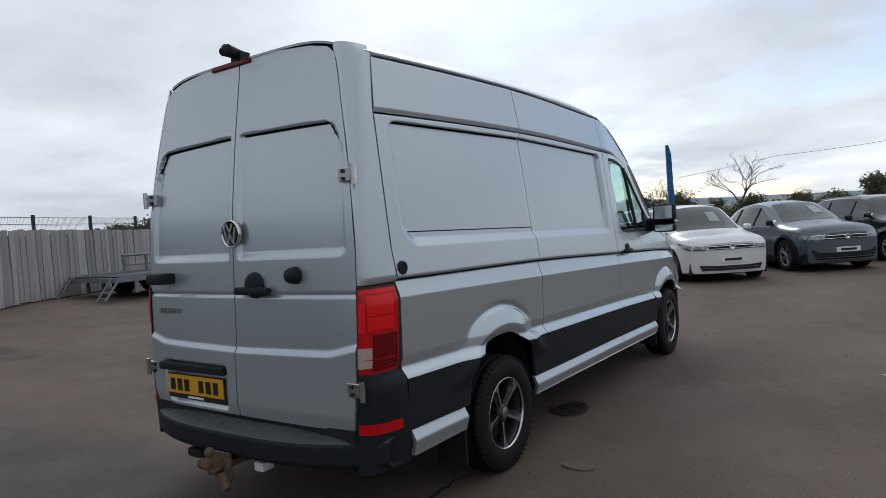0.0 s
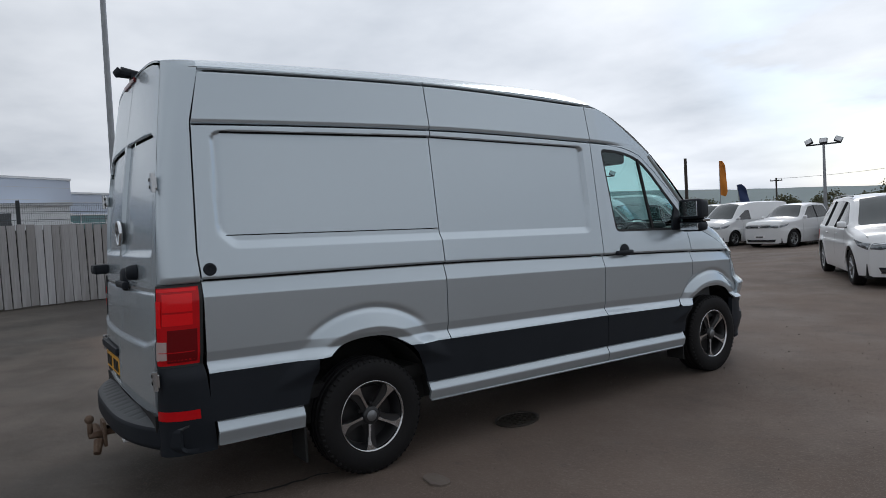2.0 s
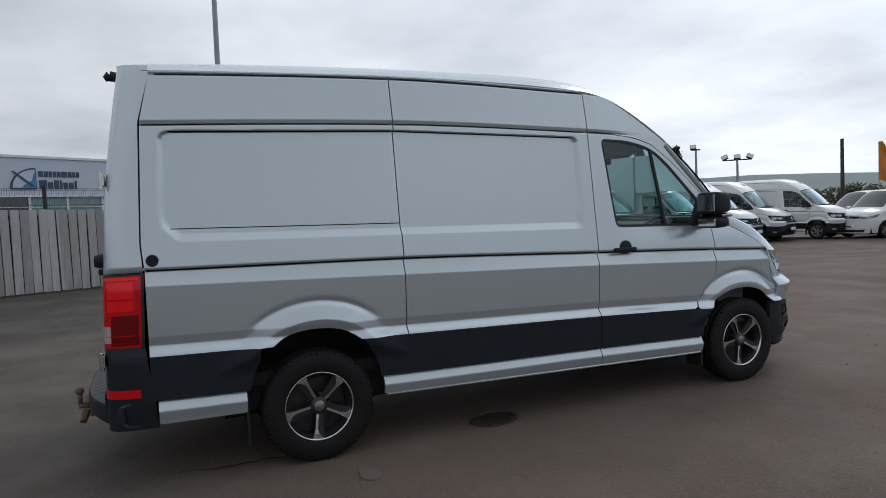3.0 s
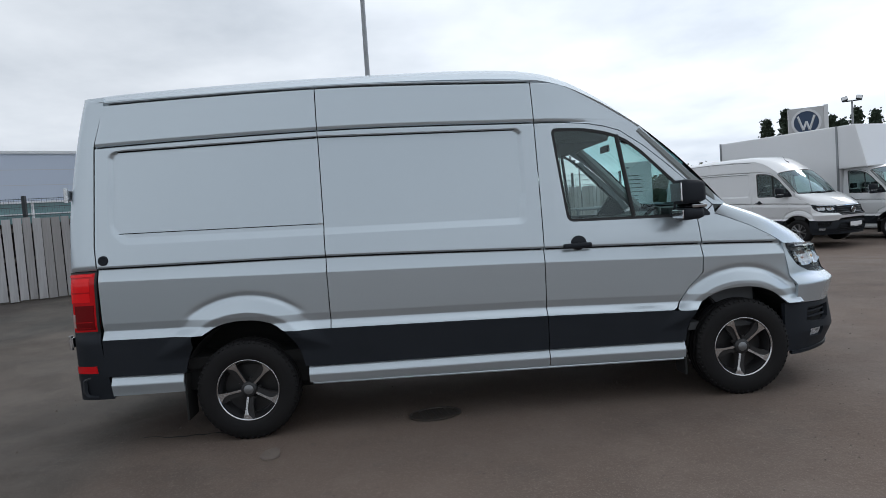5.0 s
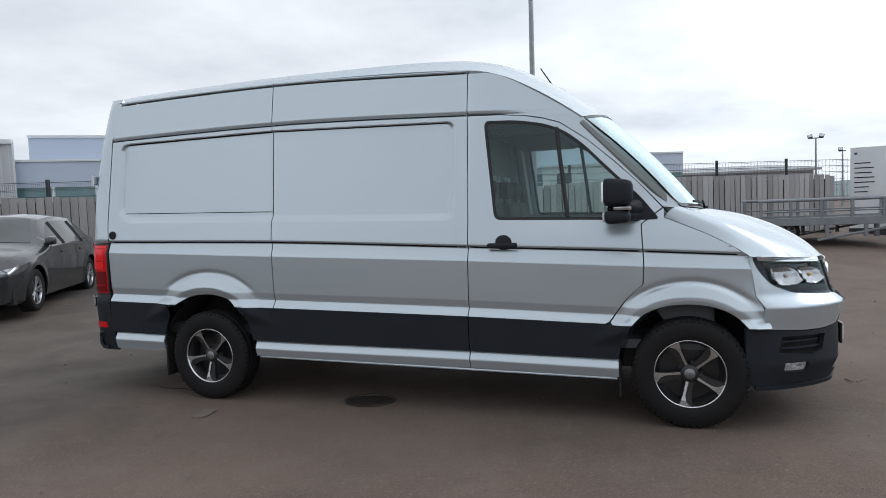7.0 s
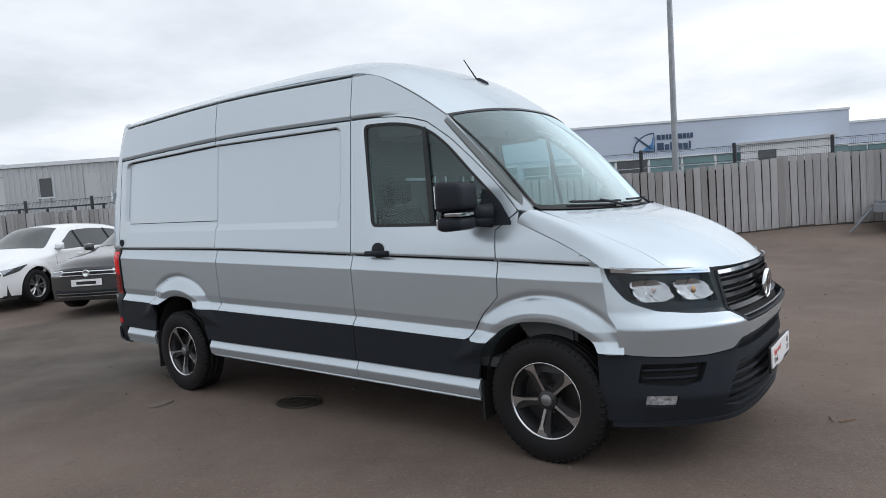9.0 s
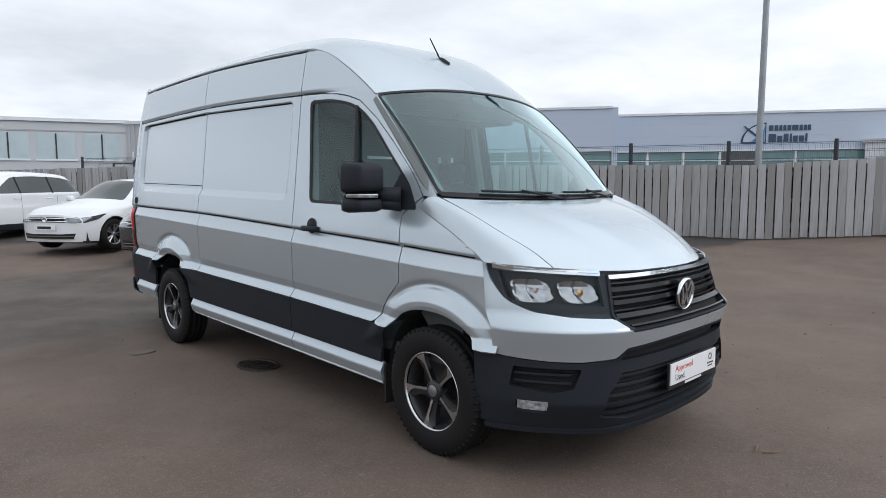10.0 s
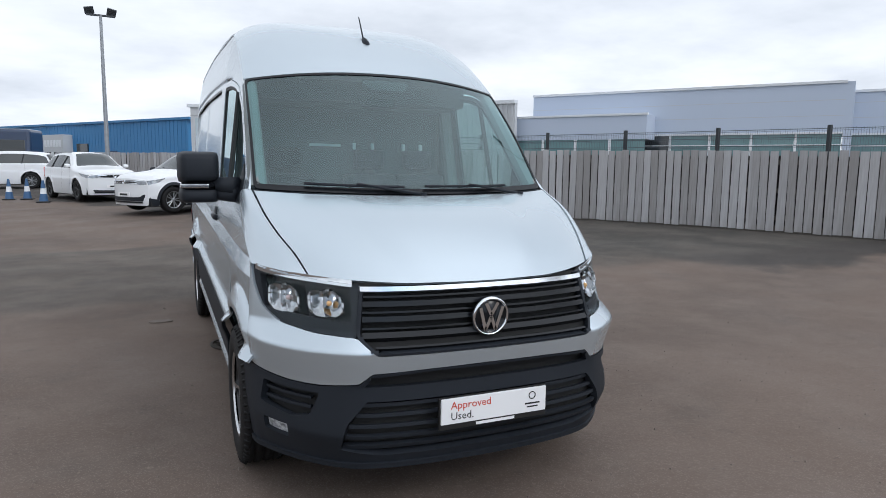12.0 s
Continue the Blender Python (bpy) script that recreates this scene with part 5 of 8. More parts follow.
        # groove above the vents
        a0, a1 = sorted((sgn * 4.0, sgn * 6.6))
    skin("splitter", -7.5, 7.5, 0.262, 0.285, 0.2, 0.011, on_nose(0.014), M_BLACKPLASTIC, van, rim=0.03, out=(0, 1, 0))
    # grille: dark backing, slats, chrome strip
    g = new("grille")
    g.parent = van
    g["label"] = "black slatted grille with a chrome top strip"
    skin("grille_back", -3.1, 3.1, 0.77, 1.05, 0.2, 0.04, on_nose(-0.045), M_UNDER, g, rim=0, out=(0, 1, 0))
    GRI = [(2.88, 1.020), (2.99, 0.845), (2.60, 0.784), (-2.60, 0.784), (-2.99, 0.845), (-2.88, 1.020)]
    skin("grille_frame", -3.1, 3.1, 0.765, 1.05, 0.06, 0.0115, on_nose(0.003), M_BLACKPLASTIC, g, grow(GR, -0.004), [GRI], rim=0.03, out=(0, 1, 0))
    for z0, z1, lift, e in ((0.802, 0.809, 0.0, 2.66), (0.838, 0.858, 0.002, 2.93), (0.868, 0.876, -0.002, 2.92), (0.900, 0.922, 0.002, 2.92), (0.934, 0.942, -0.002, 2.91), (0.962, 0.984, 0.002, 2.90), (0.998, 1.006, -0.002, 2.87)):
        skin("grille_slat", -e, e, z0, z1, 0.1, 0.009, on_nose(lift), M_GLOSSBLACK, g, rim=0.03, out=(0, 1, 0))
    skin("chrome_strip", -2.95, 2.95, 1.026, 1.046, 0.1, 0.007, on_nose(0.010), M_CHROME, g, rim=0.02, out=(0, 1, 0), label="chrome strip")
    make_roundel("front_badge", van, Matrix.Translation((0, 4.604, 0.903)) @ Matrix.Rotation(radians(90), 4, "Z") @ Matrix.Rotation(radians(5), 4, "Y"), 0.088, "round chrome badge on the grille")
    # headlamps
    for sgn in (1, -1):
        hl = new("headlamp")
        hl.parent = van
        hl["label"] = "clear headlamp with two chrome reflectors"
        P = HL if sgn > 0 else HLm
        lo, hi = (2.8, 7.1) if sgn > 0 else (-7.1, -2.8)
        skin("housing", lo, hi, 0.82, 1.12, 0.07, 0.012, on_nose(-0.06), M_GLOSSBLACK, hl, P, rim=0, out=(0, 1, 0))
        skin("bezel", lo, hi, 0.82, 1.12, 0.05, 0.010, on_nose(-0.012), M_BLACKPLASTIC, hl, P, [[(sgn * a_, z) for a_, z in rounded([(3.2, 0.893), (5.9, 0.920), (6.3, 1.062), (5.0, 1.056), (3.2, 1.040)], 0.02)][::sgn]], rim=0.03, out=(0, 1, 0))
        for a0, a1, z0, z1 in ((3.42, 4.22, 0.912, 1.014), (4.62, 5.52, 0.914, 1.024)):
            aa, bb = sorted((sgn * a0, sgn * a1))
            def bowl(A, Z, aa=aa, bb=bb, z0=z0, z1=z1):
                u, v = (A - aa) / (bb - aa) * 2 - 1, (Z - z0) / (z1 - z0) * 2 - 1
                X, Y, ZZ = nose_at(A, Z, 0.0)
                return X, Y - 0.020 - 0.045 * np.clip(1 - u * u * 0.9 - v * v * 0.9, 0, 1) + 0.030 * np.arcsin(np.sin(5.2 * u + 0.8)) / 1.571 * (1 - v * v * 0.6) - 0.010 * np.round(v * 1.4), ZZ
            oct_ = rounded([(aa, z0 + 0.02), (aa + 0.15, z0), (bb - 0.15, z0), (bb, z0 + 0.02), (bb, z1 - 0.02), (bb - 0.15, z1), (aa + 0.15, z1), (aa, z1 - 0.02)], 0.01)
            skin("reflector_bowl", aa, bb, z0, z1, 0.03, 0.008, bowl, M_REFLECTOR, hl, oct_, rim=0.01, out=(0, 1, 0))
            c = nose_at(np.array((aa + bb) / 2), np.array((z0 + z1) / 2), -0.03)
            bm = bmesh.new()
            bmesh.ops.create_uvsphere(bm, u_segments=12, v_segments=8, radius=0.012, matrix=Matrix.Translation([float(q) for q in c]))
            part("bulb", bm, M_AMBER if a0 < 4 else M_CLEARLENS, hl, smooth=True)
        aa, bb = sorted((sgn * 3.15, sgn * 6.6))
        skin("daytime_strip", aa, bb, 1.038, 1.066, 0.1, 0.006, lambda A, Z: nose_at(A, Z + 0.012 * np.clip((np.abs(A) - 3) / 3.6, 0, 1) * 3.2, -0.006), M_CHROME, hl, rim=0.004, out=(0, 1, 0))
        aa, bb = sorted((sgn * 3.3, sgn * 5.2))
        skin("indicator", aa, bb, 0.862, 0.880, 0.1, 0.009, on_nose(-0.008), M_BLACKPLASTIC, hl, rim=0.004, out=(0, 1, 0))
        cov = skin("lamp_cover", lo, hi, 0.82, 1.12, 0.07, 0.012, on_nose(-0.002), M_LAMPGLASS, hl, P, rim=0, out=(0, 1, 0))
        cov.visible_shadow = False
    # dealer plate with lettering
    pl = new("front_plate")
    pl.parent = van
    pl["label"] = "white dealer plate on the front bumper"
    part("holder", block(-0.265, 0.265, 4.655, 4.670, 0.435, 0.578, 0.004), M_INK, pl)
    part("plate", block(-0.258, 0.258, 4.666, 4.678, 0.462, 0.574, 0.003), M_WHITEPLATE, pl)
    turn = Matrix.Rotation(radians(180), 4, "Z") @ Matrix.Rotation(radians(90), 4, "X")
    letters("Approved", 0.048, M_REDINK, pl, Matrix.Translation((0.215, 4.6785, 0.527)) @ turn, 0.0006, "word")
    letters("Used.", 0.048, M_INK, pl, Matrix.Translation((0.215, 4.6785, 0.480)) @ turn, 0.0006, "word")
    part("mark", lathe([(0.0, 0.018), (0.002, 0.018), (0.002, 0.014), (0.0, 0.014)], 24), M_INK, pl).matrix_local = Matrix.Translation((-0.185, 4.678, 0.540)) @ Matrix.Rotation(radians(90), 4, "Z")
    part("mark_bar", block(-0.225, -0.150, 4.677, 4.6792, 0.500, 0.507), M_INK, pl)
    part("mark_bar", block(-0.215, -0.160, 4.677, 4.6792, 0.485, 0.491), M_INK, pl)
    part("dealer_bar", block(-0.10, 0.09, 4.669, 4.6715, 0.441, 0.454), M_WHITEPLATE, pl)


def mirrors(van):
    for s in (1,):
        mr = new("door_mirror")
        mr.parent = van
        mr["label"] = "tall black door mirror with a chrome indicator strip"
        def shell(y0, y1, z0, z1, x0, x1, mat, nm, lip=0.0):
            bm = block(x0, x1, y0, y1, z0, z1, 0.035)
            for v in bm.verts:
                f = (v.co.y - y0) / (y1 - y0)
                c = Vector(((x0 + x1) / 2, v.co.y, (z0 + z1) / 2))
                k = 1 - 0.22 * f ** 2
                v.co.x, v.co.z = c.x + (v.co.x - c.x) * k, c.z + (v.co.z - c.z) * k
                v.co.x *= s
            if s < 0:
                bmesh.ops.reverse_faces(bm, faces=bm.faces)
            return part(nm, bm, mat, mr, smooth=True)
        shell(3.14, 3.315, 1.445, 1.622, 0.995, 1.218, M_BLACKPLASTIC, "upper_shell")
        shell(3.145, 3.30, 1.335, 1.425, 0.995, 1.215, M_BLACKPLASTIC, "lower_shell")
        shell(3.16, 3.30, 1.40, 1.46, 1.0, 1.205, M_GLOSSBLACK, "waist")
        part("indicator", block(min(s * 1.06, s * 1.205), max(s * 1.06, s * 1.205), 3.20, 3.308, 1.420, 1.443, 0.006), M_REFLECTOR, mr)
        part("mirror_glass", block(min(s * 1.02, s * 1.195), max(s * 1.02, s * 1.195), 3.128, 3.142, 1.47, 1.60, 0.004), M_CHROME, mr)
        part("mirror_glass", block(min(s * 1.02, s * 1.195), max(s * 1.02, s * 1.195), 3.132, 3.146, 1.35, 1.41, 0.004), M_CHROME, mr)
        bm = bmesh.new()
        cyl(bm, (s * 1.03, 3.23, 1.44), (s * 0.915, 3.33, 1.43), 0.042, 0.055, 10)
        cyl(bm, (s * 1.03, 3.23, 1.385), (s * 0.915, 3.33, 1.385), 0.03, 0.045, 10)
        part("arm", bm, M_BLACKPLASTIC, mr, smooth=True)


def cab(van):
    """Seats, wheel, dashboard and bulkhead as seen through the glass."""
    part("bulkhead", block(-0.80, 0.80, 2.12, 2.15, 0.6, 2.30), M_BULK, van)
    part("cab_floor", block(-0.90, 0.90, 2.1, 3.75, 0.50, 0.56), M_TRIM, van)
    part("headlining", block(-0.74, 0.74, 2.14, 2.92, 2.12, 2.14), M_LINING, van)
    part("overhead_shelf", block(-0.72, 0.72, 2.30, 2.80, 1.965, 2.115, 0.03), M_TRIM, van)
    for s in (1, -1):
        part("pillar_trim", bar((s * 0.79, 2.98, 2.02), (s * 0.835, 3.56, 1.42), 0.042, 0.05, 8), M_LINING, van)
        part("door_post_trim", bar((s * 0.80, 2.22, 2.10), (s * 0.86, 2.30, 1.38), 0.05, 0.05, 8), M_LINING, van)
    bm = bmesh.new()
    prof = [(3.80, 1.36), (3.55, 1.385), (3.33, 1.36), (3.24, 1.27), (3.26, 1.05), (3.40, 0.80), (3.55, 0.6), (3.8, 0.6)]
    a = [bm.verts.new((-0.86, y, z)) for y, z in prof]
    b = [bm.verts.new((0.86, y, z)) for y, z in prof]
    for k in range(len(prof)):
        bm.faces.new((a[k], a[(k + 1) % 8], b[(k + 1) % 8], b[k]))
    bm.faces.new(a[::-1]); bm.faces.new(b)
    bmesh.ops.bevel(bm, geom=list(bm.edges), offset=0.02, segments=2, affect="EDGES")
    part("dashboard", bm, M_TRIM, van)
    part("binnacle", block(0.28, 0.62, 3.27, 3.5, 1.34, 1.43, 0.04), M_TRIM, van)
    for x in (0.46, -0.18, -0.58):
        st = new("seat")
        st.parent = van
        part("cushion", block(x - 0.23, x + 0.23, 2.34, 2.86, 0.82, 0.98, 0.05), M_SEAT, st)
        bm = block(x - 0.22, x + 0.22, 2.24, 2.37, 0.95, 1.50, 0.05)
        for v in bm.verts:
            v.co.y -= (v.co.z - 0.95) * 0.10
            v.co.x = x + (v.co.x - x) * (1 - 0.18 * max(0, v.co.z - 1.2))
        part("backrest", bm, M_SEAT, st)
        part("headrest", block(x - 0.12, x + 0.12, 2.19, 2.28, 1.53, 1.68, 0.035), M_SEAT, st)
        for dx in (-0.05, 0.05):
            part("headrest_pin", bar((x + dx, 2.225, 1.44), (x + dx, 2.235, 1.55), 0.008, 0.008, 6), M_CHROME, st)
        part("seat_base", block(x - 0.2, x + 0.2, 2.36, 2.8, 0.55, 0.83, 0.02), M_TRIM, st)
    sw = new("steering_wheel")
    sw.parent = van
    bm = bmesh.new()
    n = 28
    for k in range(n):
        p = [Vector((0.185 * math.cos(t), 0, 0.185 * math.sin(t))) for t in (k * math.tau / n, (k + 1) * math.tau / n)]
        cyl(bm, p[0], p[1], 0.016, 0.016, 8, False)
    part("wheel_rim", bm, M_SEAL, sw, smooth=True)
    bm = bmesh.new()
    cyl(bm, (0, 0.03, 0), (0, -0.02, 0), 0.07, 0.06, 16)
    for t in (0, math.pi, -math.pi / 2):
        cyl(bm, (0.05 * math.cos(t), 0, 0.05 * math.sin(t)), (0.18 * math.cos(t), 0, 0.18 * math.sin(t)), 0.02, 0.014, 8)
    part("wheel_boss", bm, M_SEAL, sw)
    sw.matrix_local = Matrix.Translation((0.46, 3.14, 1.27)) @ Matrix.Rotation(radians(-32), 4, "X")
    part("steering_column", bar((0.46, 3.14, 1.26), (0.46, 3.36, 1.12), 0.05, 0.06, 12), M_TRIM, van)
    for x in (-0.085, -0.231, -0.487, -0.633):
        part("bulkhead_hook", block(x - 0.012, x + 0.012, 2.15, 2.175, 1.68, 1.73, 0.004), M_WHITEPLATE, van)
    part("bulkhead_vent", block(0.02, 0.26, 2.15, 2.156, 1.70, 1.72), M_WHITEPLATE, van)
    # papers and a tag lying on the dashboard
    part("interior_mirror", block(-0.11, 0.11, 2.98, 3.0, 1.93, 1.99, 0.01), M_SEAL, van)


def make_van():
    van = empty("panel_van", label="silver high-roof panel van with black lower trim", category="van")
    for s in (1, -1):
        side_panels(van, s)
    rear_end(van)
    front_end(van)
    mirrors(van)
    cab(van)
    part("underbody", block(-0.84, 0.84, -1.15, 4.25, 0.36, 0.52), M_UNDER, van)
    part("load_floor", block(-0.88, 0.88, -1.15, 2.12, 0.52, 0.60), M_UNDER, van)
    part("rear_axle", bar((-0.8, 0, 0.34), (0.8, 0, 0.34), 0.06, 0.06, 10), M_UNDER, van)
    part("exhaust", bar((0.55, 0.6, 0.30), (0.55, -0.55, 0.30), 0.05, 0.05, 10), M_UNDER, van)
    part("spare_wheel", block(-0.4, 0.4, -1.0, -0.45, 0.30, 0.42, 0.05), M_UNDER, van)
    for y in (0.0, 3.64):
        for s in (1, -1):
            m = Matrix.Translation((s * 0.878, y, 0.356))
            turn = 0 if s > 0 else 180
            make_wheel("wheel", van, m @ Matrix.Rotation(radians(turn), 4, "Z") @ Matrix.Rotation(radians(26 if y < 1 else 22), 4, "X"), label="black and polished five-spoke alloy wheel")
    return van


VAN = make_van()

# ---- parked vehicles ----
M_WHITECAR = material("white_car_paint", (0.74, 0.75, 0.76), 0.3, coat=0.6, vary=0.12, size=1.2, second=(0.62, 0.62, 0.61))
M_GREYCAR = material("blue_grey_car_paint", (0.10, 0.125, 0.155), 0.3, 0.3, coat=0.6, vary=0.15, size=2)
M_DARKCAR = material("dark_grey_car_paint", (0.045, 0.047, 0.05), 0.22, 0.5, coat=0.8, vary=0.15, size=2)
M_BLACKCAR = material("black_car_paint", (0.012, 0.014, 0.02), 0.25, 0.2, coat=0.6)
M_GREENVAN = material("dark_green_van_paint", (0.02, 0.035, 0.035), 0.3, 0.2, coat=0.5)
M_NAVYBUS = material("navy_coach_paint", (0.03, 0.05, 0.10), 0.3, coat=0.4, vary=0.2, size=1)
M_CARGLASS = material("car_window", (0.018, 0.022, 0.023), 0.05, spec=0.9)
M_WINDSCREEN = material("car_windscreen", (0.055, 0.066, 0.068), 0.06, spec=0.7, vary=0.5, size=1.5, second=(0.02, 0.024, 0.026))
M_ALLOY = material("grey_alloy", (0.30, 0.31, 0.32), 0.35, 0.8)
M_LAMPWHITE = material("car_headlamp", (0.34, 0.36, 0.38), 0.10, 0.7, coat=0.8, vary=0.8, size=14, second=(0.05, 0.055, 0.06))
M_CARD = material("white_card_behind_glass", (0.34, 0.38, 0.40), 0.3, vary=0.2, size=6)

# stations from nose to tail: (edge y, centre y, edge z, centre z, edge x), all as shares of half-length, height and half-width
HATCH = dict(L=4.26, W=1.79, H=1.46, wb=2.63, fo=0.84, r=0.315, belt=0.93, top=[(0.91, 0.985, 0.47, 0.50, 0.72), (0.80, 0.88, 0.56, 0.59, 0.80), (0.38, 0.50, 0.655, 0.69, 0.80), (0.03, 0.10, 0.925, 0.965, 0.62), (-0.25, -0.25, 0.955, 0.998, 0.63), (-0.62, -0.66, 0.93, 0.975, 0.61), (-0.74, -0.80, 0.90, 0.94, 0.60), (-0.87, -0.95, 0.66, 0.67, 0.72), (-0.93, -0.995, 0.42, 0.42, 0.80)])
SUV = dict(L=4.35, W=1.82, H=1.62, wb=2.62, fo=0.86, r=0.345, belt=1.05, top=[(0.91, 0.985, 0.53, 0.555, 0.74), (0.82, 0.90, 0.60, 0.625, 0.82), (0.40, 0.52, 0.675, 0.70, 0.82), (0.07, 0.14, 0.93, 0.965, 0.64), (-0.25, -0.25, 0.96, 0.998, 0.66), (-0.70, -0.74, 0.94, 0.975, 0.64), (-0.80, -0.86, 0.91, 0.94, 0.62), (-0.90, -0.965, 0.66, 0.67, 0.76), (-0.94, -0.995, 0.42, 0.42, 0.82)])
MPV = dict(L=4.53, W=1.83, H=1.66, wb=2.79, fo=0.90, r=0.33, belt=1.00, top=[(0.91, 0.985, 0.475, 0.495, 0.76), (0.82, 0.89, 0.545, 0.57, 0.82), (0.46, 0.56, 0.625, 0.645, 0.83), (0.08, 0.15, 0.93, 0.965, 0.66), (-0.25, -0.25, 0.965, 0.998, 0.68), (-0.74, -0.78, 0.945, 0.975, 0.66), (-0.84, -0.90, 0.90, 0.93, 0.64), (-0.91, -0.97, 0.62, 0.63, 0.78), (-0.94, -0.995, 0.40, 0.40, 0.82)])
COUPE = dict(L=4.60, W=1.85, H=1.62, wb=2.77, fo=0.87, r=0.36, belt=1.02, top=[(0.91, 0.985, 0.50, 0.53, 0.74), (0.82, 0.90, 0.585, 0.62, 0.82), (0.46, 0.58, 0.655, 0.69, 0.82), (0.06, 0.13, 0.93, 0.965, 0.64), (-0.20, -0.20, 0.955, 0.998, 0.65), (-0.50, -0.54, 0.92, 0.96, 0.63), (-0.76, -0.84, 0.78, 0.82, 0.64), (-0.90, -0.97, 0.66, 0.67, 0.76), (-0.94, -0.995, 0.42, 0.42, 0.82)])
PICKUP = dict(L=5.25, W=1.94, H=1.83, wb=3.10, fo=0.90, r=0.38, belt=1.15, top=[(0.93, 0.985, 0.52, 0.55, 0.80), (0.86, 0.92, 0.60, 0.62, 0.86), (0.46, 0.54, 0.66, 0.69, 0.86), (0.20, 0.25, 0.93, 0.965, 0.68), (0.0, 0.0, 0.96, 0.998, 0.70), (-0.24, -0.24, 0.95, 0.985, 0.70), (-0.33, -0.33, 0.66, 0.66, 0.84), (-0.94, -0.97, 0.645, 0.645, 0.86), (-0.96, -0.995, 0.42, 0.42, 0.86)])
MIDVAN = dict(L=4.95, W=1.90, H=1.97, wb=3.0, fo=0.91, r=0.34, belt=1.15, top=[(0.92, 0.985, 0.46, 0.48, 0.78), (0.86, 0.92, 0.52, 0.54, 0.84), (0.62, 0.72, 0.595, 0.62, 0.86), (0.27, 0.33, 0.93, 0.965, 0.72), (0.0, 0.0, 0.97, 0.998, 0.76), (-0.70, -0.70, 0.965, 0.995, 0.77), (-0.93, -0.95, 0.94, 0.97, 0.76), (-0.965, -0.985, 0.62, 0.62, 0.84), (-0.975, -0.995, 0.35, 0.35, 0.86)])


def make_car(name, spec, paint, at, heading, label, category="car", glazed=True, clad=False, rails=False, plate=True, wheel_face=None, group="parked vehicles", carded=False):
    L, W, H, wb, fo, r, belt = (spec[k] for k in ("L", "W", "H", "wb", "fo", "r", "belt"))
    hl, hw = L / 2, W / 2
    yf, yr = hl - fo, hl - fo - wb           # axles
    x0, y0 = at
    car = empty(name, pose(x0, y0, lift(x0, y0), 0, 0, heading), label, category, group)
    T = np.array(spec["top"]) * np.array([hl, hl, H, H, hw])
    k = np.arange(len(T))
    oy = np.argsort(T[:, 0])
    edge_z = lambda y: cr(T[oy, 0], T[oy, 2], np.clip(y, T[-1, 0], T[0, 0]))
    edge_x = lambda y: cr(T[oy, 0], T[oy, 4], np.clip(y, T[-1, 0], T[0, 0]))
    ye0, ye1 = T[-1, 0], T[0, 0]

    def plan(y):
        return hw * (1 - 0.16 * np.clip((y - (ye1 - 0.55)) / 0.55, 0, 1) ** 2.2 - 0.10 * np.clip(((ye0 + 0.5) - y) / 0.5, 0, 1) ** 2.2)

    def side(Y, Z):
        ez, ex, w = edge_z(Y), edge_x(Y), plan(Y)
        zb = np.minimum(belt, ez - 0.10)
        body = cr([0.15, 0.28, 0.5, 0.72, 0.80, 1.6], [0.93, 0.97, 0.995, 1.0, 0.985, 0.955], Z)
        t = np.clip((Z - zb) / np.maximum(ez - zb, 0.02), 0, 1)
        cab = np.where(ez > belt + 0.15, t, t ** 2)
        low = w * body
        bx = w * cr([0.15, 0.28, 0.5, 0.72, 0.80, 1.6], [0.93, 0.97, 0.995, 1.0, 0.985, 0.955], zb)
        X = np.where(Z <= zb, low, bx + (ex - bx) * cab)
        for yc in (yf, yr):
            d = np.hypot(Y - yc, Z - r)
            X = X + 0.018 * sstep(r + 0.16, r + 0.07, d)
        return X

    zs = 0.20 if H < 2.2 else 0.33
    arches = [[(yc + (r + 0.055) * math.cos(a), r + (r + 0.055) * math.sin(a)) for a in np.linspace(0, math.pi, 17)] + [(yc - r - 0.055, 0.0), (yc + r + 0.055, 0.0)] for yc in (yf, yr)]
    gl = []
    A = T[3]           # head of the windscreen
    cow = T[2]
    roof_end = [row for row in T if row[2] > 0.86 * H][-1]
    yb0 = cow[0] - 0.10 * L / 4.4
    frame_ = 0.065
    if glazed:
        zt = lambda y: float(edge_z(np.array(y))) - frame_
        tail = roof_end[0] - (0.20 if H < 1.75 else 0.05)
        ys = np.linspace(A[0] - 0.10, tail + 0.20, 7)
        side_glass = [(yb0 - 0.05, belt + 0.015), (tail - 0.05, belt + 0.05), (tail + 0.10, zt(tail + 0.2) - 0.03)] + [(y, zt(y)) for y in ys[::-1]]
        gl = [side_glass]
    elif H > 2.2 or name == "van" or "van" in name:
        zt = lambda y: min(float(edge_z(np.array(y))) - frame_, 0.80 * H)
        gl = [[(yb0 - 0.02, belt + 0.01), (yb0 - 0.02 - 0.95, belt + 0.01), (yb0 - 1.0, zt(yb0 - 1.0)), (A[0] - 0.02, zt(A[0])), ]]
    for s in (1, -1):
        keep = [(ye1, zs + 0.02)] + [(y, float(edge_z(np.array(y)))) for y in np.linspace(ye1, ye0, 40)] + [(ye0, zs + 0.05)] + [(yr - r, zs), (yf + r, zs)]
        skin("body_side", ye0, ye1, zs - 0.01, H, 0.035, 0.03, lambda Y, Z, s=s: (s * side(Y, Z), Y, Z), paint, car, keep, arches, rim=0.02, out=(s, 0, 0))
        for g in gl:
            skin("side_glass", min(p[0] for p in g), max(p[0] for p in g), belt, H, 0.06, 0.05, lambda Y, Z, s=s: (s * (side(Y, Z) + 0.006), Y, Z), M_CARGLASS, car, rounded(g, 0.05), rim=0.008, out=(s, 0, 0))
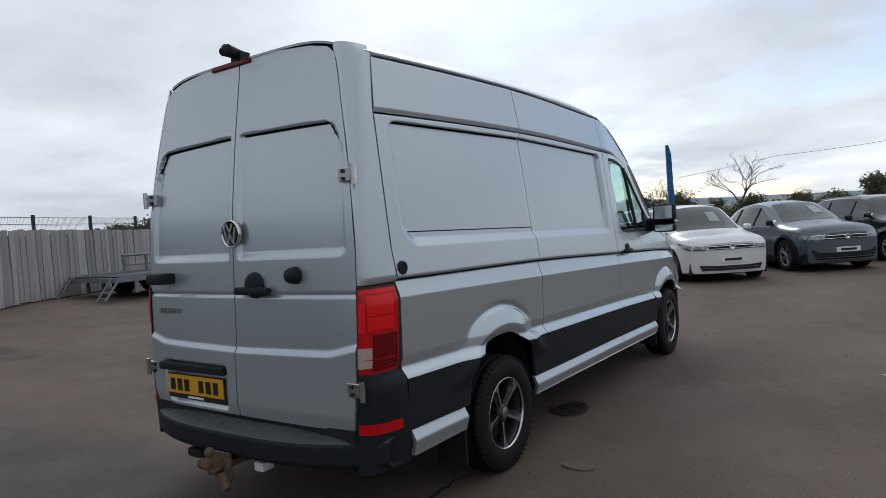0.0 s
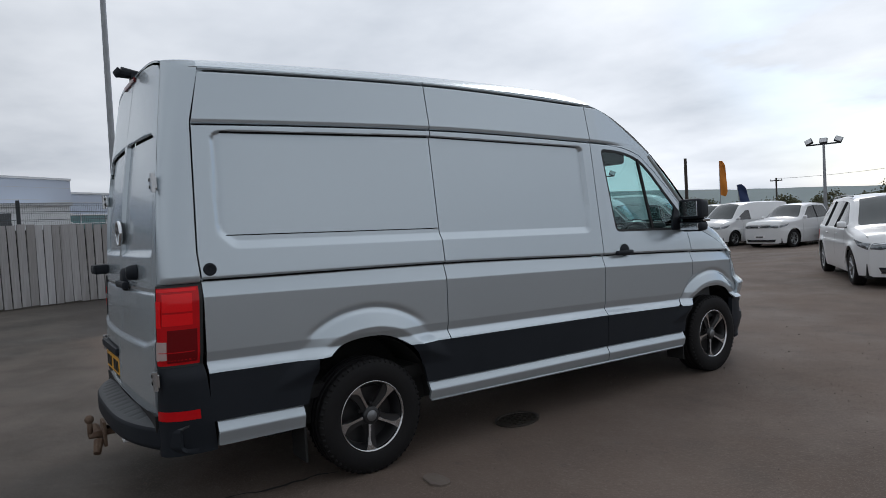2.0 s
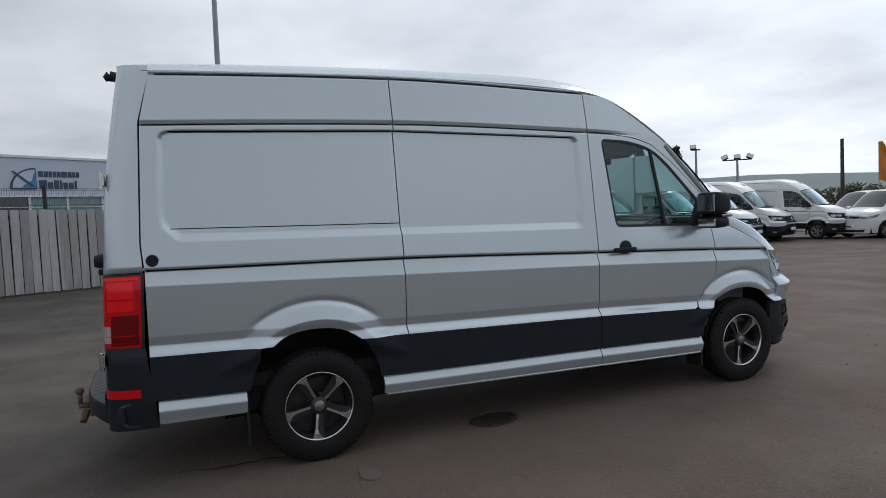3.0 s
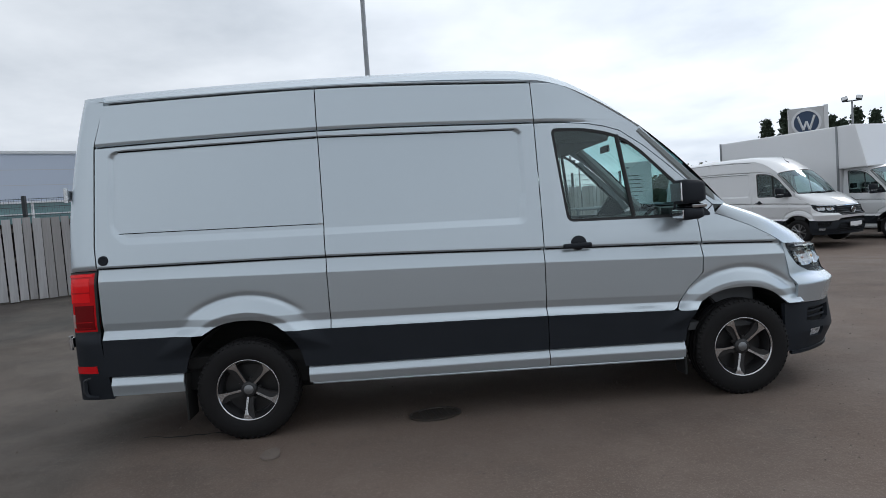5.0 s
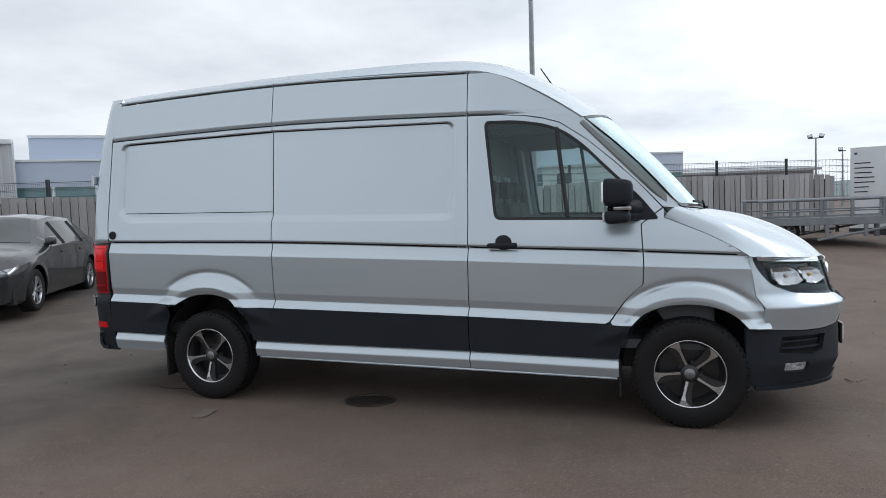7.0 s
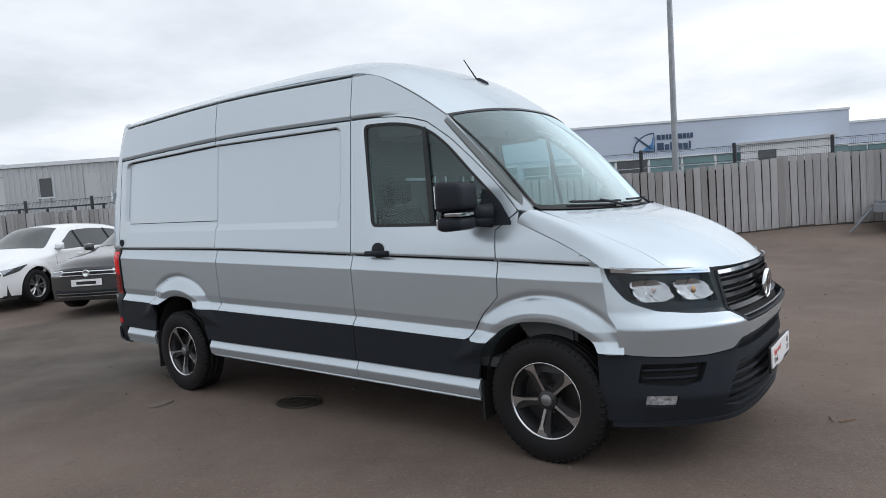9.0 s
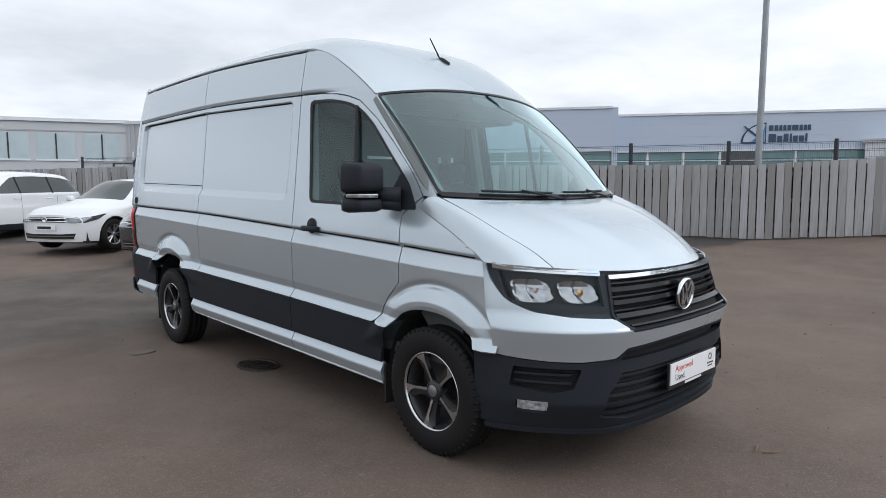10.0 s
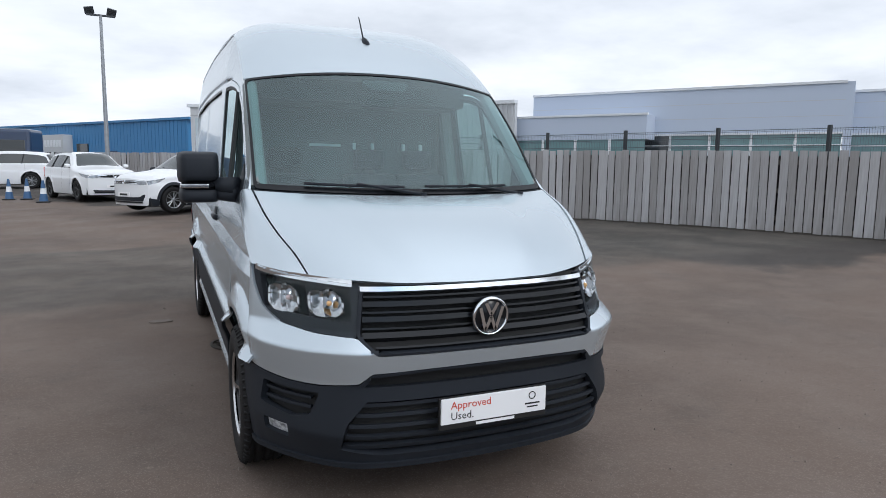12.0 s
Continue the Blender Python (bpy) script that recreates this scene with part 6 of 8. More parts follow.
        if glazed:
            for yp in ((yf + yr) / 2 - 0.02, (yf + yr) / 2 - 0.98 if L > 4.0 else yr):
                if yp > tail:
                    a, b = [(s * (float(side(np.array(yp + dy), np.array(z))) + 0.010), yp + dy, z) for dy, z in ((0, belt + 0.02), (-0.05, zt(yp - 0.05)))]
                    part("door_pillar", bar(a, b, 0.022, 0.022, 4), M_GLOSSBLACK, car)
        for yp in ((yf - r - 0.22), (yf + yr) / 2 - 0.02) + (() if H > 1.75 else (yr + r * 0.6,)):
            z0_, z1_ = 0.34, min(belt, float(edge_z(np.array(yp))) - 0.1)
            skin("door_gap", yp - 0.004, yp + 0.004, z0_, z1_, 0.004, 0.06, lambda Y, Z, s=s: (s * (side(Y, Z) + 0.002), Y, Z), M_SEAL, car, rim=0, out=(s, 0, 0))
        for yp in ((yf + yr) / 2 + 0.10, (yf + yr) / 2 - 0.85):
            x = float(side(np.array(yp), np.array(belt - 0.10)))
            part("door_handle", block(s * x - 0.018, s * x + 0.018, yp - 0.10, yp + 0.08, belt - 0.125, belt - 0.095, 0.006), paint if not clad else paint, car)
        if clad or H > 2.2:
            zc = 0.34 if H < 2.2 else 0.72
            keep2 = [(ye1 - 0.02, zs), (ye1 - 0.02, zc + 0.06), (yf + r, zc), (ye0 + 0.05, zc), (ye0 + 0.05, zs)]
            skin("side_cladding", ye0, ye1, zs - 0.01, zc + 0.1, 0.08, 0.04, lambda Y, Z, s=s: (s * (side(Y, Z) + 0.007), Y, Z), M_BLACKPLASTIC, car, keep2, arches, rim=0.015, out=(s, 0, 0))
            for yc in (yf, yr):
                ring = [(yc + (r + 0.125) * math.cos(a), r + (r + 0.125) * math.sin(a)) for a in np.linspace(0, math.pi, 17)]
                if H < 2.2:
                    skin("arch_trim", yc - r - 0.14, yc + r + 0.14, r, 2 * r + 0.15, 0.04, 0.04, lambda Y, Z, s=s: (s * (side(Y, Z) + 0.009), Y, Z), M_BLACKPLASTIC, car, ring, arches, rim=0.015, out=(s, 0, 0))
        # mirror
        ym = yb0 - 0.06
        x = float(side(np.array(ym), np.array(belt + 0.05)))
        mh = 0.075 if H < 2.2 else 0.14
        half = 0.085 if H > 2.2 else 0.075
        bm = block(s * x + s * 0.085 - half, s * x + s * 0.085 + half, ym - 0.045, ym + 0.055, belt + 0.02, belt + 0.02 + 1.75 * mh, 0.03)
        for v in bm.verts:
            f = (v.co.y - ym + 0.045) / 0.10
            v.co.z = belt + 0.07 + (v.co.z - belt - 0.07) * (1 - 0.35 * f * f)
        part("mirror_foot", bar((s * (x - 0.02), ym + 0.02, belt + 0.02), (s * (x + 0.06), ym + 0.01, belt + 0.06), 0.022, 0.022, 6), M_BLACKPLASTIC, car)
        part("door_mirror", bm, paint if H < 2.2 and not clad else M_BLACKPLASTIC, car, smooth=True)
        # head lamp: on the nose and round the corner
        z1_ = float(edge_z(np.array(ye1))) - 0.015
        hz = [(ye1 - 0.005, z1_ - 0.105), (ye1 - 0.005, z1_ + 0.0), (ye1 - 0.20, z1_ + 0.03), (ye1 - 0.44, z1_ + 0.075), (ye1 - 0.27, z1_ - 0.035)]
        skin("headlamp_side", ye1 - 0.46, ye1, z1_ - 0.15, z1_ + 0.09, 0.02, 0.015, lambda Y, Z, s=s: (s * (side(Y, Z) + 0.006), Y, Z), M_LAMPWHITE, car, hz, rim=0.01, out=(s, 0, 0))
        if rails:
            pts = [(s * (float(edge_x(np.array(y))) - 0.03), y, float(edge_z(np.array(y))) + 0.045) for y in np.linspace(A[0] - 0.15, roof_end[0] + 0.15, 9)]
            bm = bmesh.new()
            for a, b in zip(pts, pts[1:]):
                cyl(bm, a, b, 0.017, 0.017, 6)
            part("roof_rail", bm, M_ALLOY, car)

    # upper skin: bonnet, screen, roof, tail
    def over(S, U, up=0.0):
        ye, yc, ze, zc, xe = [cr(k, T[:, j], S) for j in range(5)]
        w = 1 - np.abs(U) ** 2.6
        return U * xe, ye + (yc - ye) * w, ze + (zc - ze) * w + up
    skin("upper_body", 0, len(T) - 1, -1, 1, 0.125, 0.08, over, paint, car, rim=0.02, out=(0, 0, 1))
    skin("price_card", 2.36, 2.66, -0.46, -0.12, 0.06, 0.06, lambda S, U: tuple(c + d for c, d in zip(over(S, U), (0, 0.009, 0.011))), M_CARD, car, rim=0, out=(0, 1, 1)) if carded else None
    skin("windscreen", 2.06, 2.96, -0.95, 0.95, 0.06, 0.08, lambda S, U: tuple(c + d for c, d in zip(over(S, U), (0, 0.005, 0.006))), M_WINDSCREEN, car, rounded([(2.08, -0.92), (2.94, -0.87), (2.94, 0.87), (2.08, 0.92)], 0.05), rim=0.006, out=(0, 1, 1))
    if glazed and name != "pickup":
        i = [j for j in range(len(T)) if T[j, 2] > 0.86 * H][-1]
        skin("rear_glass", i + 0.1, i + 0.85, -0.86, 0.86, 0.06, 0.08, lambda S, U: tuple(c + d for c, d in zip(over(S, U), (0, -0.006, 0.005))), M_CARGLASS, car, rounded([(i + 0.15, -0.84), (i + 0.8, -0.80), (i + 0.8, 0.80), (i + 0.15, 0.84)], 0.05), rim=0.006, out=(0, -1, 0.5))

    # nose and tail
    dz = T[0, 1] - T[0, 0]
    zn = T[0, 2]

    def nose(U, Z, off=0.0):
        X = side(np.full(np.shape(Z), ye1), np.minimum(Z, zn)) * U
        bow = np.interp(Z, [zs, zs + 0.12, zn - 0.05, zn + 0.05], [0.85, 1.12, 1.05, 1.0])
        return X, ye1 + dz * bow * (1 - np.abs(U) ** 2.6) + off, Z + 0 * U + np.clip((Z - zn + 0.1) / 0.1, 0, 1) * (T[0, 3] - zn) * (1 - np.abs(U) ** 2.6)
    skin("front_bumper", -1, 1, zs, zn, 0.06, 0.03, nose, paint, car, rim=0.03, out=(0, 1, 0))

    def on(off):
        return lambda U, Z: nose(U, Z, off)
    skin("upper_grille", -0.62, 0.62, zn - 0.105, zn - 0.03, 0.06, 0.025, on(0.008), M_GLOSSBLACK, car, rim=0.01, out=(0, 1, 0))
    for z in (zn - 0.088, zn - 0.045):
        skin("grille_bar", -0.66, 0.66, z - 0.005, z + 0.005, 0.1, 0.005, on(0.013), M_CHROME, car, rim=0.006, out=(0, 1, 0))
    low = zs + 0.06
    wide = 0.86 if not clad else 0.90
    deep = 0.11 if not clad else 0.17
    skin("lower_grille", -0.92, 0.92, low, low + deep + 0.02, 0.05, 0.02, on(0.008), M_BLACKPLASTIC, car, rounded([(-wide + 0.05, low + 0.01), (wide - 0.05, low + 0.01), (wide, low + deep), (0.5, low + deep - 0.015), (-0.5, low + deep - 0.015), (-wide, low + deep)], 0.015), rim=0.01, out=(0, 1, 0))
    for z in (low - 0.004, low + 0.045):
        skin("bumper_strip", -wide + 0.03, wide - 0.03, z, z + 0.012, 0.1, 0.01, on(0.015), M_CHROME if not clad else M_ALLOY, car, rim=0.008, out=(0, 1, 0))
    for s in (1, -1):
        a, b = sorted((s * 0.60, s * 0.985))
        skin("headlamp", a, b, zn - 0.14, zn, 0.03, 0.015, on(0.008), M_LAMPWHITE, car, rounded([(s * 0.60, zn - 0.100), (s * 0.80, zn - 0.118), (s * 0.985, zn - 0.108), (s * 0.985, zn - 0.008), (s * 0.60, zn - 0.035)][::s], 0.012), rim=0.01, out=(0, 1, 0))
        a, b = sorted((s * 0.62, s * 0.97))
        skin("daytime_strip", a, b, zn - 0.032, zn - 0.020, 0.04, 0.01, on(0.014), M_CHROME, car, rim=0.004, out=(0, 1, 0))
        if clad:
            a, b = sorted((s * 0.72, s * 0.93))
            skin("fog_recess", a, b, low + 0.13, low + 0.24, 0.05, 0.03, on(0.009), M_BLACKPLASTIC, car, rounded([(s * 0.74, low + 0.14), (s * 0.92, low + 0.14), (s * 0.93, low + 0.24), (s * 0.80, low + 0.20)][::s], 0.02), rim=0.008, out=(0, 1, 0))
    bm = lathe([(0.0, 0.06), (0.012, 0.058), (0.014, 0.044), (0.008, 0.042), (0.008, 0.001)], 20)
    bdg = part("badge", bm, M_CHROME, car, smooth=True)
    bdg.matrix_local = Matrix.Translation((0, ye1 + dz * 1.03 + 0.012, zn - 0.055)) @ Matrix.Rotation(radians(90), 4, "Z")
    if plate:
        part("number_plate", block(-0.26, 0.26, ye1 + dz * 1.10 + 0.006, ye1 + dz * 1.10 + 0.022, low + 0.17, low + 0.275, 0.003), M_WHITEPLATE, car)
        part("plate_bar", block(-0.17, 0.17, ye1 + dz * 1.10 + 0.021, ye1 + dz * 1.10 + 0.0245, low + 0.195, low + 0.245), M_SEAL, car)
    dt = T[-1, 1] - T[-1, 0]
    zt_ = T[-1, 2]
    skin("rear_bumper", -1, 1, zs, zt_, 0.1, 0.05, lambda U, Z: (side(np.full(np.shape(Z), ye0), np.minimum(Z, zt_)) * U, ye0 + dt * (1 - np.abs(U) ** 2.6), Z + 0 * U), paint, car, rim=0.03, out=(0, -1, 0))
    for s in (1, -1):
        zl = zt_ + 0.06 if H < 2.2 else 0.95
        hgt = 0.20 if H < 2.2 else 0.40
        skin("tail_lamp", ye0, ye0 + 0.24, zl, zl + hgt, 0.04, 0.04, lambda Y, Z, s=s: (s * (side(Y, Z) + 0.007), Y, Z), M_REDLENS, car, rim=0.01, out=(s, 0, 0))
        for yc in (yf, yr):
            simple_wheel("wheel", car, Matrix.Translation((s * (hw - 0.115), yc, r)) @ Matrix.Rotation(radians(0 if s > 0 else 180), 4, "Z"), r, wheel_face or M_ALLOY)
    part("underbody", block(-hw + 0.12, hw - 0.12, -hl + 0.25, hl - 0.25, 0.17, 0.42), M_UNDER, car)
    if not glazed and H < 2.2 or H > 2.2:
        part("cab_bulkhead", block(-hw * 0.7, hw * 0.7, yb0 - 1.3, yb0 - 1.25, 0.5, 0.9 * H), M_UNDER, car)
    return car


def simple_wheel(name, parent, m, r, face):
    w = new(name)
    w.parent = parent
    w.matrix_local = m
    rim = r * 0.66
    h = 0.105
    key = (round(r, 3), face.name)
    if key not in WHEELS:
        parts = []
        parts.append(("tyre", part("tyre", lathe([(-h, rim), (-h, r - 0.03), (-h * 0.8, r), (h * 0.8, r), (h, r - 0.03), (h * 1.02, (r + rim) / 2), (h * 0.9, rim)], 32), M_RUBBER, w, smooth=True)))
        parts.append(("rim_lip", part("rim_lip", lathe([(h * 0.55, rim - 0.02), (h * 0.86, rim - 0.012), (h * 0.88, rim)], 32), face, w, smooth=True)))
        bm = bmesh.new()
        bm.faces.new([bm.verts.new((h * 0.2, rim * math.cos(k * math.tau / 24), rim * math.sin(k * math.tau / 24))) for k in range(24)])
        parts.append(("brake_disc", part("brake_disc", bm, M_RIMBLACK, w)))
        for k in range(5):
            bm = bmesh.new()
            for off in (-0.16, 0.16):
                a = k * math.tau / 5 + off
                b = k * math.tau / 5 + off * 1.35
                cyl(bm, (h * 0.62, 0.03 * math.cos(a), 0.03 * math.sin(a)), (h * 0.72, (rim - 0.01) * math.cos(b), (rim - 0.01) * math.sin(b)), 0.014, 0.018, 5)
            parts.append(("spoke", part("spoke", bm, face, w)))
        parts.append(("hub_cap", part("hub_cap", lathe([(h * 0.5, 0.05), (h * 0.75, 0.045), (h * 0.78, 0.001)], 16), face, w, smooth=True)))
        WHEELS[key] = [(n, o.data) for n, o in parts]
    else:
        for n, me in WHEELS[key]:
            o = new(n, me)
            o.parent = w
    return w


WHEELS = {}
make_car("people_carrier", MPV, M_WHITECAR, (-0.96, 12.62), 214, "white seven-seat people carrier with roof rails, parked facing the yard", rails=True, carded=True)
make_car("coupe_crossover", COUPE, M_GREYCAR, (0.86, 14.74), 216, "blue-grey electric crossover parked in the row", clad=True, carded=True)
make_car("estate_car", SUV, M_BLACKCAR, (2.80, 16.62), 218, "black crossover at the end of the parked row", rails=True, carded=True)
make_car("saloon_car", SUV, M_BLACKCAR, (4.8, 18.6), 224.5, "black crossover beyond the parked row")
make_car("pickup", PICKUP, M_WHITECAR, (-9.9, 27.2), 172, "white double-cab pickup truck parked beside the vans", "pickup truck")
make_car("mid_van", MIDVAN, M_WHITECAR, (-12.6, 27.2), 172, "white mid-size panel van parked among the vans", "van", glazed=False)
make_car("pickup", PICKUP, M_WHITECAR, (-7.3, 28.6), 172, "white double-cab pickup truck parked near the flag", "pickup truck")
make_car("camper_van", MIDVAN, M_GREENVAN, (-15.6, 30.2), 172, "dark camper van with a pale roof", "van", glazed=True)


def white_van(at, heading, label):
    """Another van of the same make as the silver one, in white and on steel wheels."""
    v = copy_thing(VAN, pose(at[0], at[1], lift(*at), 0, 0, heading))
    v.name = "delivery_van"
    tagged(v, label, "van", "parked vehicles")
    drop = []
    for o in v.children_recursive:
        base = o.name.split(".")[0]
        if base in ("wheel", "tow_hitch", "word", "mark", "mark_bar"):
            drop += [o, *o.children_recursive]
        elif o.type == "MESH" and o.data.materials[0] == M_PAINT:
            o.material_slots[0].link = "OBJECT"
            o.material_slots[0].material = M_WHITECAR
    for o in set(drop):
        bpy.data.objects.remove(o)
    for y in (0.0, 3.64):
        for s in (1, -1):
            simple_wheel("wheel", v, Matrix.Translation((s * 0.872, y, 0.345)) @ Matrix.Rotation(radians(0 if s > 0 else 180), 4, "Z"), 0.345, M_ALLOY)
    return v


white_van((-15.7, 11.6), -65.8, "white high-roof panel van parked by the sign")
white_van((-17.6, 18.5), -69, "white high-roof panel van parked in a row of vans")
white_van((-18.15, 21.0), -69, "white high-roof panel van parked in a row of vans")
white_van((-17.5, 23.6), -69, "white high-roof panel van at the end of a row")
make_car("hatchback", HATCH, M_DARKCAR, (-2.55, -6.60), -59, "dark grey five-door hatchback parked by the fence")
make_car("hatchback", HATCH, M_WHITECAR, (-1.62, -9.25), -61, "white five-door hatchback with its nose to the yard")
make_car("small_crossover", SUV, M_WHITECAR, (0.30, -13.1), -57, "white small crossover with black arch trim", clad=True)
make_car("crossover", SUV, M_WHITECAR, (3.45, -18.8), 24, "white crossover with dark wheels near the lamp post", rails=True, wheel_face=M_RIMBLACK)
make_car("crossover", SUV, M_WHITECAR, (7.5, -27.0), -96, "white crossover seen from its tail beside traffic cones")

# ---- buildings beyond the fences ----
def wall_run(name, a, b, z0, z1, mat, parent, depth=0.3, ribs=0.0, rib_w=0.05, rib_d=0.03):
    """A straight wall from a to b in plan, with upright ribs on its outer face."""
    a, b = Vector((*a, 0)), Vector((*b, 0))
    d = b - a
    n = d.normalized()
    side = Vector((-n.y, n.x, 0))
    if side.dot(Vector((0, 3, 0)) - a) < 0:
        side = -side
    verts, faces = [], []
    def slab(s0, s1, o0, o1, za, zb):
        i = len(verts)
        for s in (s0, s1):
            for o in (o0, o1):
                for z in (za, zb):
                    verts.append(tuple(a + n * s + side * o + Vector((0, 0, z))))
        for q in ((0, 1, 3, 2), (4, 6, 7, 5), (0, 4, 5, 1), (2, 3, 7, 6), (1, 5, 7, 3), (0, 2, 6, 4)):
            faces.append(tuple(i + k for k in q))
    slab(0, d.length, -depth, 0, z0, z1)
    rows = []
    if ribs:
        s = ribs / 2
        while s < d.length - rib_w:
            rows.append(s)
            s += ribs
    wall = raw(name, verts, faces, mat, parent)
    if rows:
        verts, faces = [], []
        slab(0, rib_w, -0.01, rib_d, z0 + 0.02, z1 - 0.02)
        first = None
        for s in rows:
            if first is None:
                first = raw("rib", verts, faces, mat, wall)
                rib = first
            else:
                rib = new("rib", first.data)
                rib.parent = wall
            rib.location = n * s
    return wall


def on_wall(a, b, s0, s1, z0, z1, out=0.03, thick=0.06):
    """A slab standing proud of a wall, between two shares of its length."""
    a, b = Vector((*a, 0)), Vector((*b, 0))
    d = b - a
    n = d.normalized()
    side = Vector((-n.y, n.x, 0))
    if side.dot(Vector((0, 3, 0)) - a) < 0:
        side = -side
    m = Matrix((( n.x, side.x, 0, a.x), (n.y, side.y, 0, a.y), (0, 0, 1, 0), (0, 0, 0, 1)))
    bm = bmesh.new()
    r = bmesh.ops.create_cube(bm, size=1.0)
    l = d.length
    for v in r["verts"]:
        v.co = m @ Vector((l * (s0 + (s1 - s0) * (v.co.x + 0.5)), out + thick * (v.co.y - 0.5), z0 + (z1 - z0) * (v.co.z + 0.5)))
    bmesh.ops.recalc_face_normals(bm, faces=bm.faces)
    return bm


def medical_building():
    b = empty("medical_building", label="large pale blue-grey clad industrial building with teal strip windows", category="building")
    runs = [((-17.0, -23.0), (-25.2, -11.6), 5.35), ((-26.6, -12.4), (-36.6, 2.0), 5.1), ((-37.9, 1.2), (-40.5, 5.5), 4.5)]
    for (p, q, h) in runs:
        wall_run("wall", p, q, 3.25, h, M_CLAD, b, 6.0)
        part("parapet", on_wall(p, q, -0.002, 1.002, h - 0.06, h + 0.05, 0.06, 0.2), M_WHITE_TRIM, b)
        part("string_course", on_wall(p, q, 0, 1, 3.20, 3.28, 0.05, 0.12), M_WHITE_TRIM, b)
        for z in (3.95, 4.6):
            if z < h - 0.2:
                part("panel_joint", on_wall(p, q, 0, 1, z, z + 0.02, 0.004, 0.02), M_CLAD_GREY, b)
        wall_run("lower_wall", p, q, 0.0, 1.9, M_CLAD, b, 5.9)
        length = (Vector(p) - Vector(q)).length
        n = max(2, int(length / 1.6))
        for k in range(n):
            w = part("window", on_wall(p, q, k / n + 0.004, (k + 1) / n - 0.004, 1.9, 3.2, -0.06, 0.04), M_TEAL if k % 5 != 3 else M_DARKWIN, b)
            part("mullion", on_wall(p, q, k / n - 0.003, k / n + 0.003, 1.9, 3.2, 0.0, 0.10), M_WHITE_TRIM, b)
        part("transom", on_wall(p, q, 0, 1, 2.72, 2.76, -0.01, 0.08), M_WHITE_TRIM, b)
    # lower bay in front of the tall block
    p, q = (-13.6, -25.4), (-19.4, -17.0)
    wall_run("bay", p, q, 3.0, 4.15, M_CLAD, b, 2.4)
    part("bay_parapet", on_wall(p, q, -0.005, 1.005, 4.10, 4.20, 0.05, 0.2), M_WHITE_TRIM, b)
    for k in range(6):
        part("window", on_wall(p, q, k / 6 + 0.006, (k + 1) / 6 - 0.006, 1.7, 3.0, -0.05, 0.05), M_TEAL, b)
        part("mullion", on_wall(p, q, k / 6 - 0.006, k / 6 + 0.006, 1.7, 3.0, 0.0, 0.10), M_WHITE_TRIM, b)
    wall_run("bay_base", p, q, 0.0, 1.7, M_CLAD, b, 2.3)
    # return walls where the blocks step
    wall_run("return_wall", (-25.2, -11.6), (-28.6, -13.9), 0, 5.35, M_CLAD, b, 0.3)
    # sign: blue emblem and two lines of navy bars
    p, q = runs[1][0], runs[1][1]
    sg = new("wall_sign")
    sg.parent = b
    sg["label"] = "blue emblem and two lines of navy sign lettering"
    s0 = 0.352
    a, c = Vector((*p, 0)), Vector((*q, 0))
    run = (c - a)
    n = run.normalized()
    face = Vector((-n.y, n.x, 0))
    if face.dot(Vector((0, 3, 0)) - a) < 0:
        face = -face
    def plate(name, pts, mat, out):
        # pts: metres along the wall from the sign's left end, and heights
        bm = bmesh.new()
        f = bm.faces.new([bm.verts.new(a + run * s0 + n * x + face * out + Vector((0, 0, z))) for x, z in pts])
        r = bmesh.ops.extrude_face_region(bm, geom=[f])
        bmesh.ops.translate(bm, vec=face * 0.03, verts=[v for v in r["geom"] if isinstance(v, bmesh.types.BMVert)])
        bmesh.ops.recalc_face_normals(bm, faces=bm.faces)
        part(name, bm, mat, sg)
    arc = [(1.18 - 1.16 * math.cos(t), 3.58 + 1.0 * math.sin(t)) for t in [math.pi / 2 * k / 8 for k in range(9)]]
    plate("emblem", arc + [(1.18, 3.58)], M_NAVY, 0.02)
    inner = [(1.12 - 1.00 * math.cos(t), 3.64 + 0.86 * math.sin(t)) for t in [math.pi / 2 * k / 8 for k in range(9)]]
    plate("emblem", inner + [(1.12, 3.64)], M_CLAD, 0.04)
    plate("emblem_ray", [(0.10, 4.42), (0.20, 4.42), (1.05, 3.74), (0.92, 3.70)], M_NAVY, 0.07)
    plate("emblem_ray", [(0.50, 3.66), (1.10, 3.66), (1.10, 4.40), (0.98, 3.98), (0.80, 3.90)], M_MIDBLUE, 0.06)
    x = s0 + 0.075
    for wdt in (0.011, 0.009, 0.007, 0.007, 0.009, 0.015, 0.008, 0.007, 0.007):
        part("sign_bar", on_wall(p, q, x, x + wdt, 4.18, 4.44, 0.05, 0.04), M_NAVY, sg)
        x += wdt + 0.0035
    x = s0 + 0.075
    for wdt, tall in ((0.019, 1), (0.012, 0), (0.012, 1), (0.005, 1), (0.011, 0), (0.012, 0), (0.005, 1)):
        part("sign_bar", on_wall(p, q, x, x + wdt, 3.62, 4.02 if tall else 3.92, 0.05, 0.04), M_NAVY, sg)
        x += wdt + 0.004
    # corner lamp and pipe
    part("wall_lamp", on_wall(runs[0][0], runs[0][1], 0.30, 0.306, 3.0, 3.15, 0.12, 0.2), M_DARKSTEEL, b)


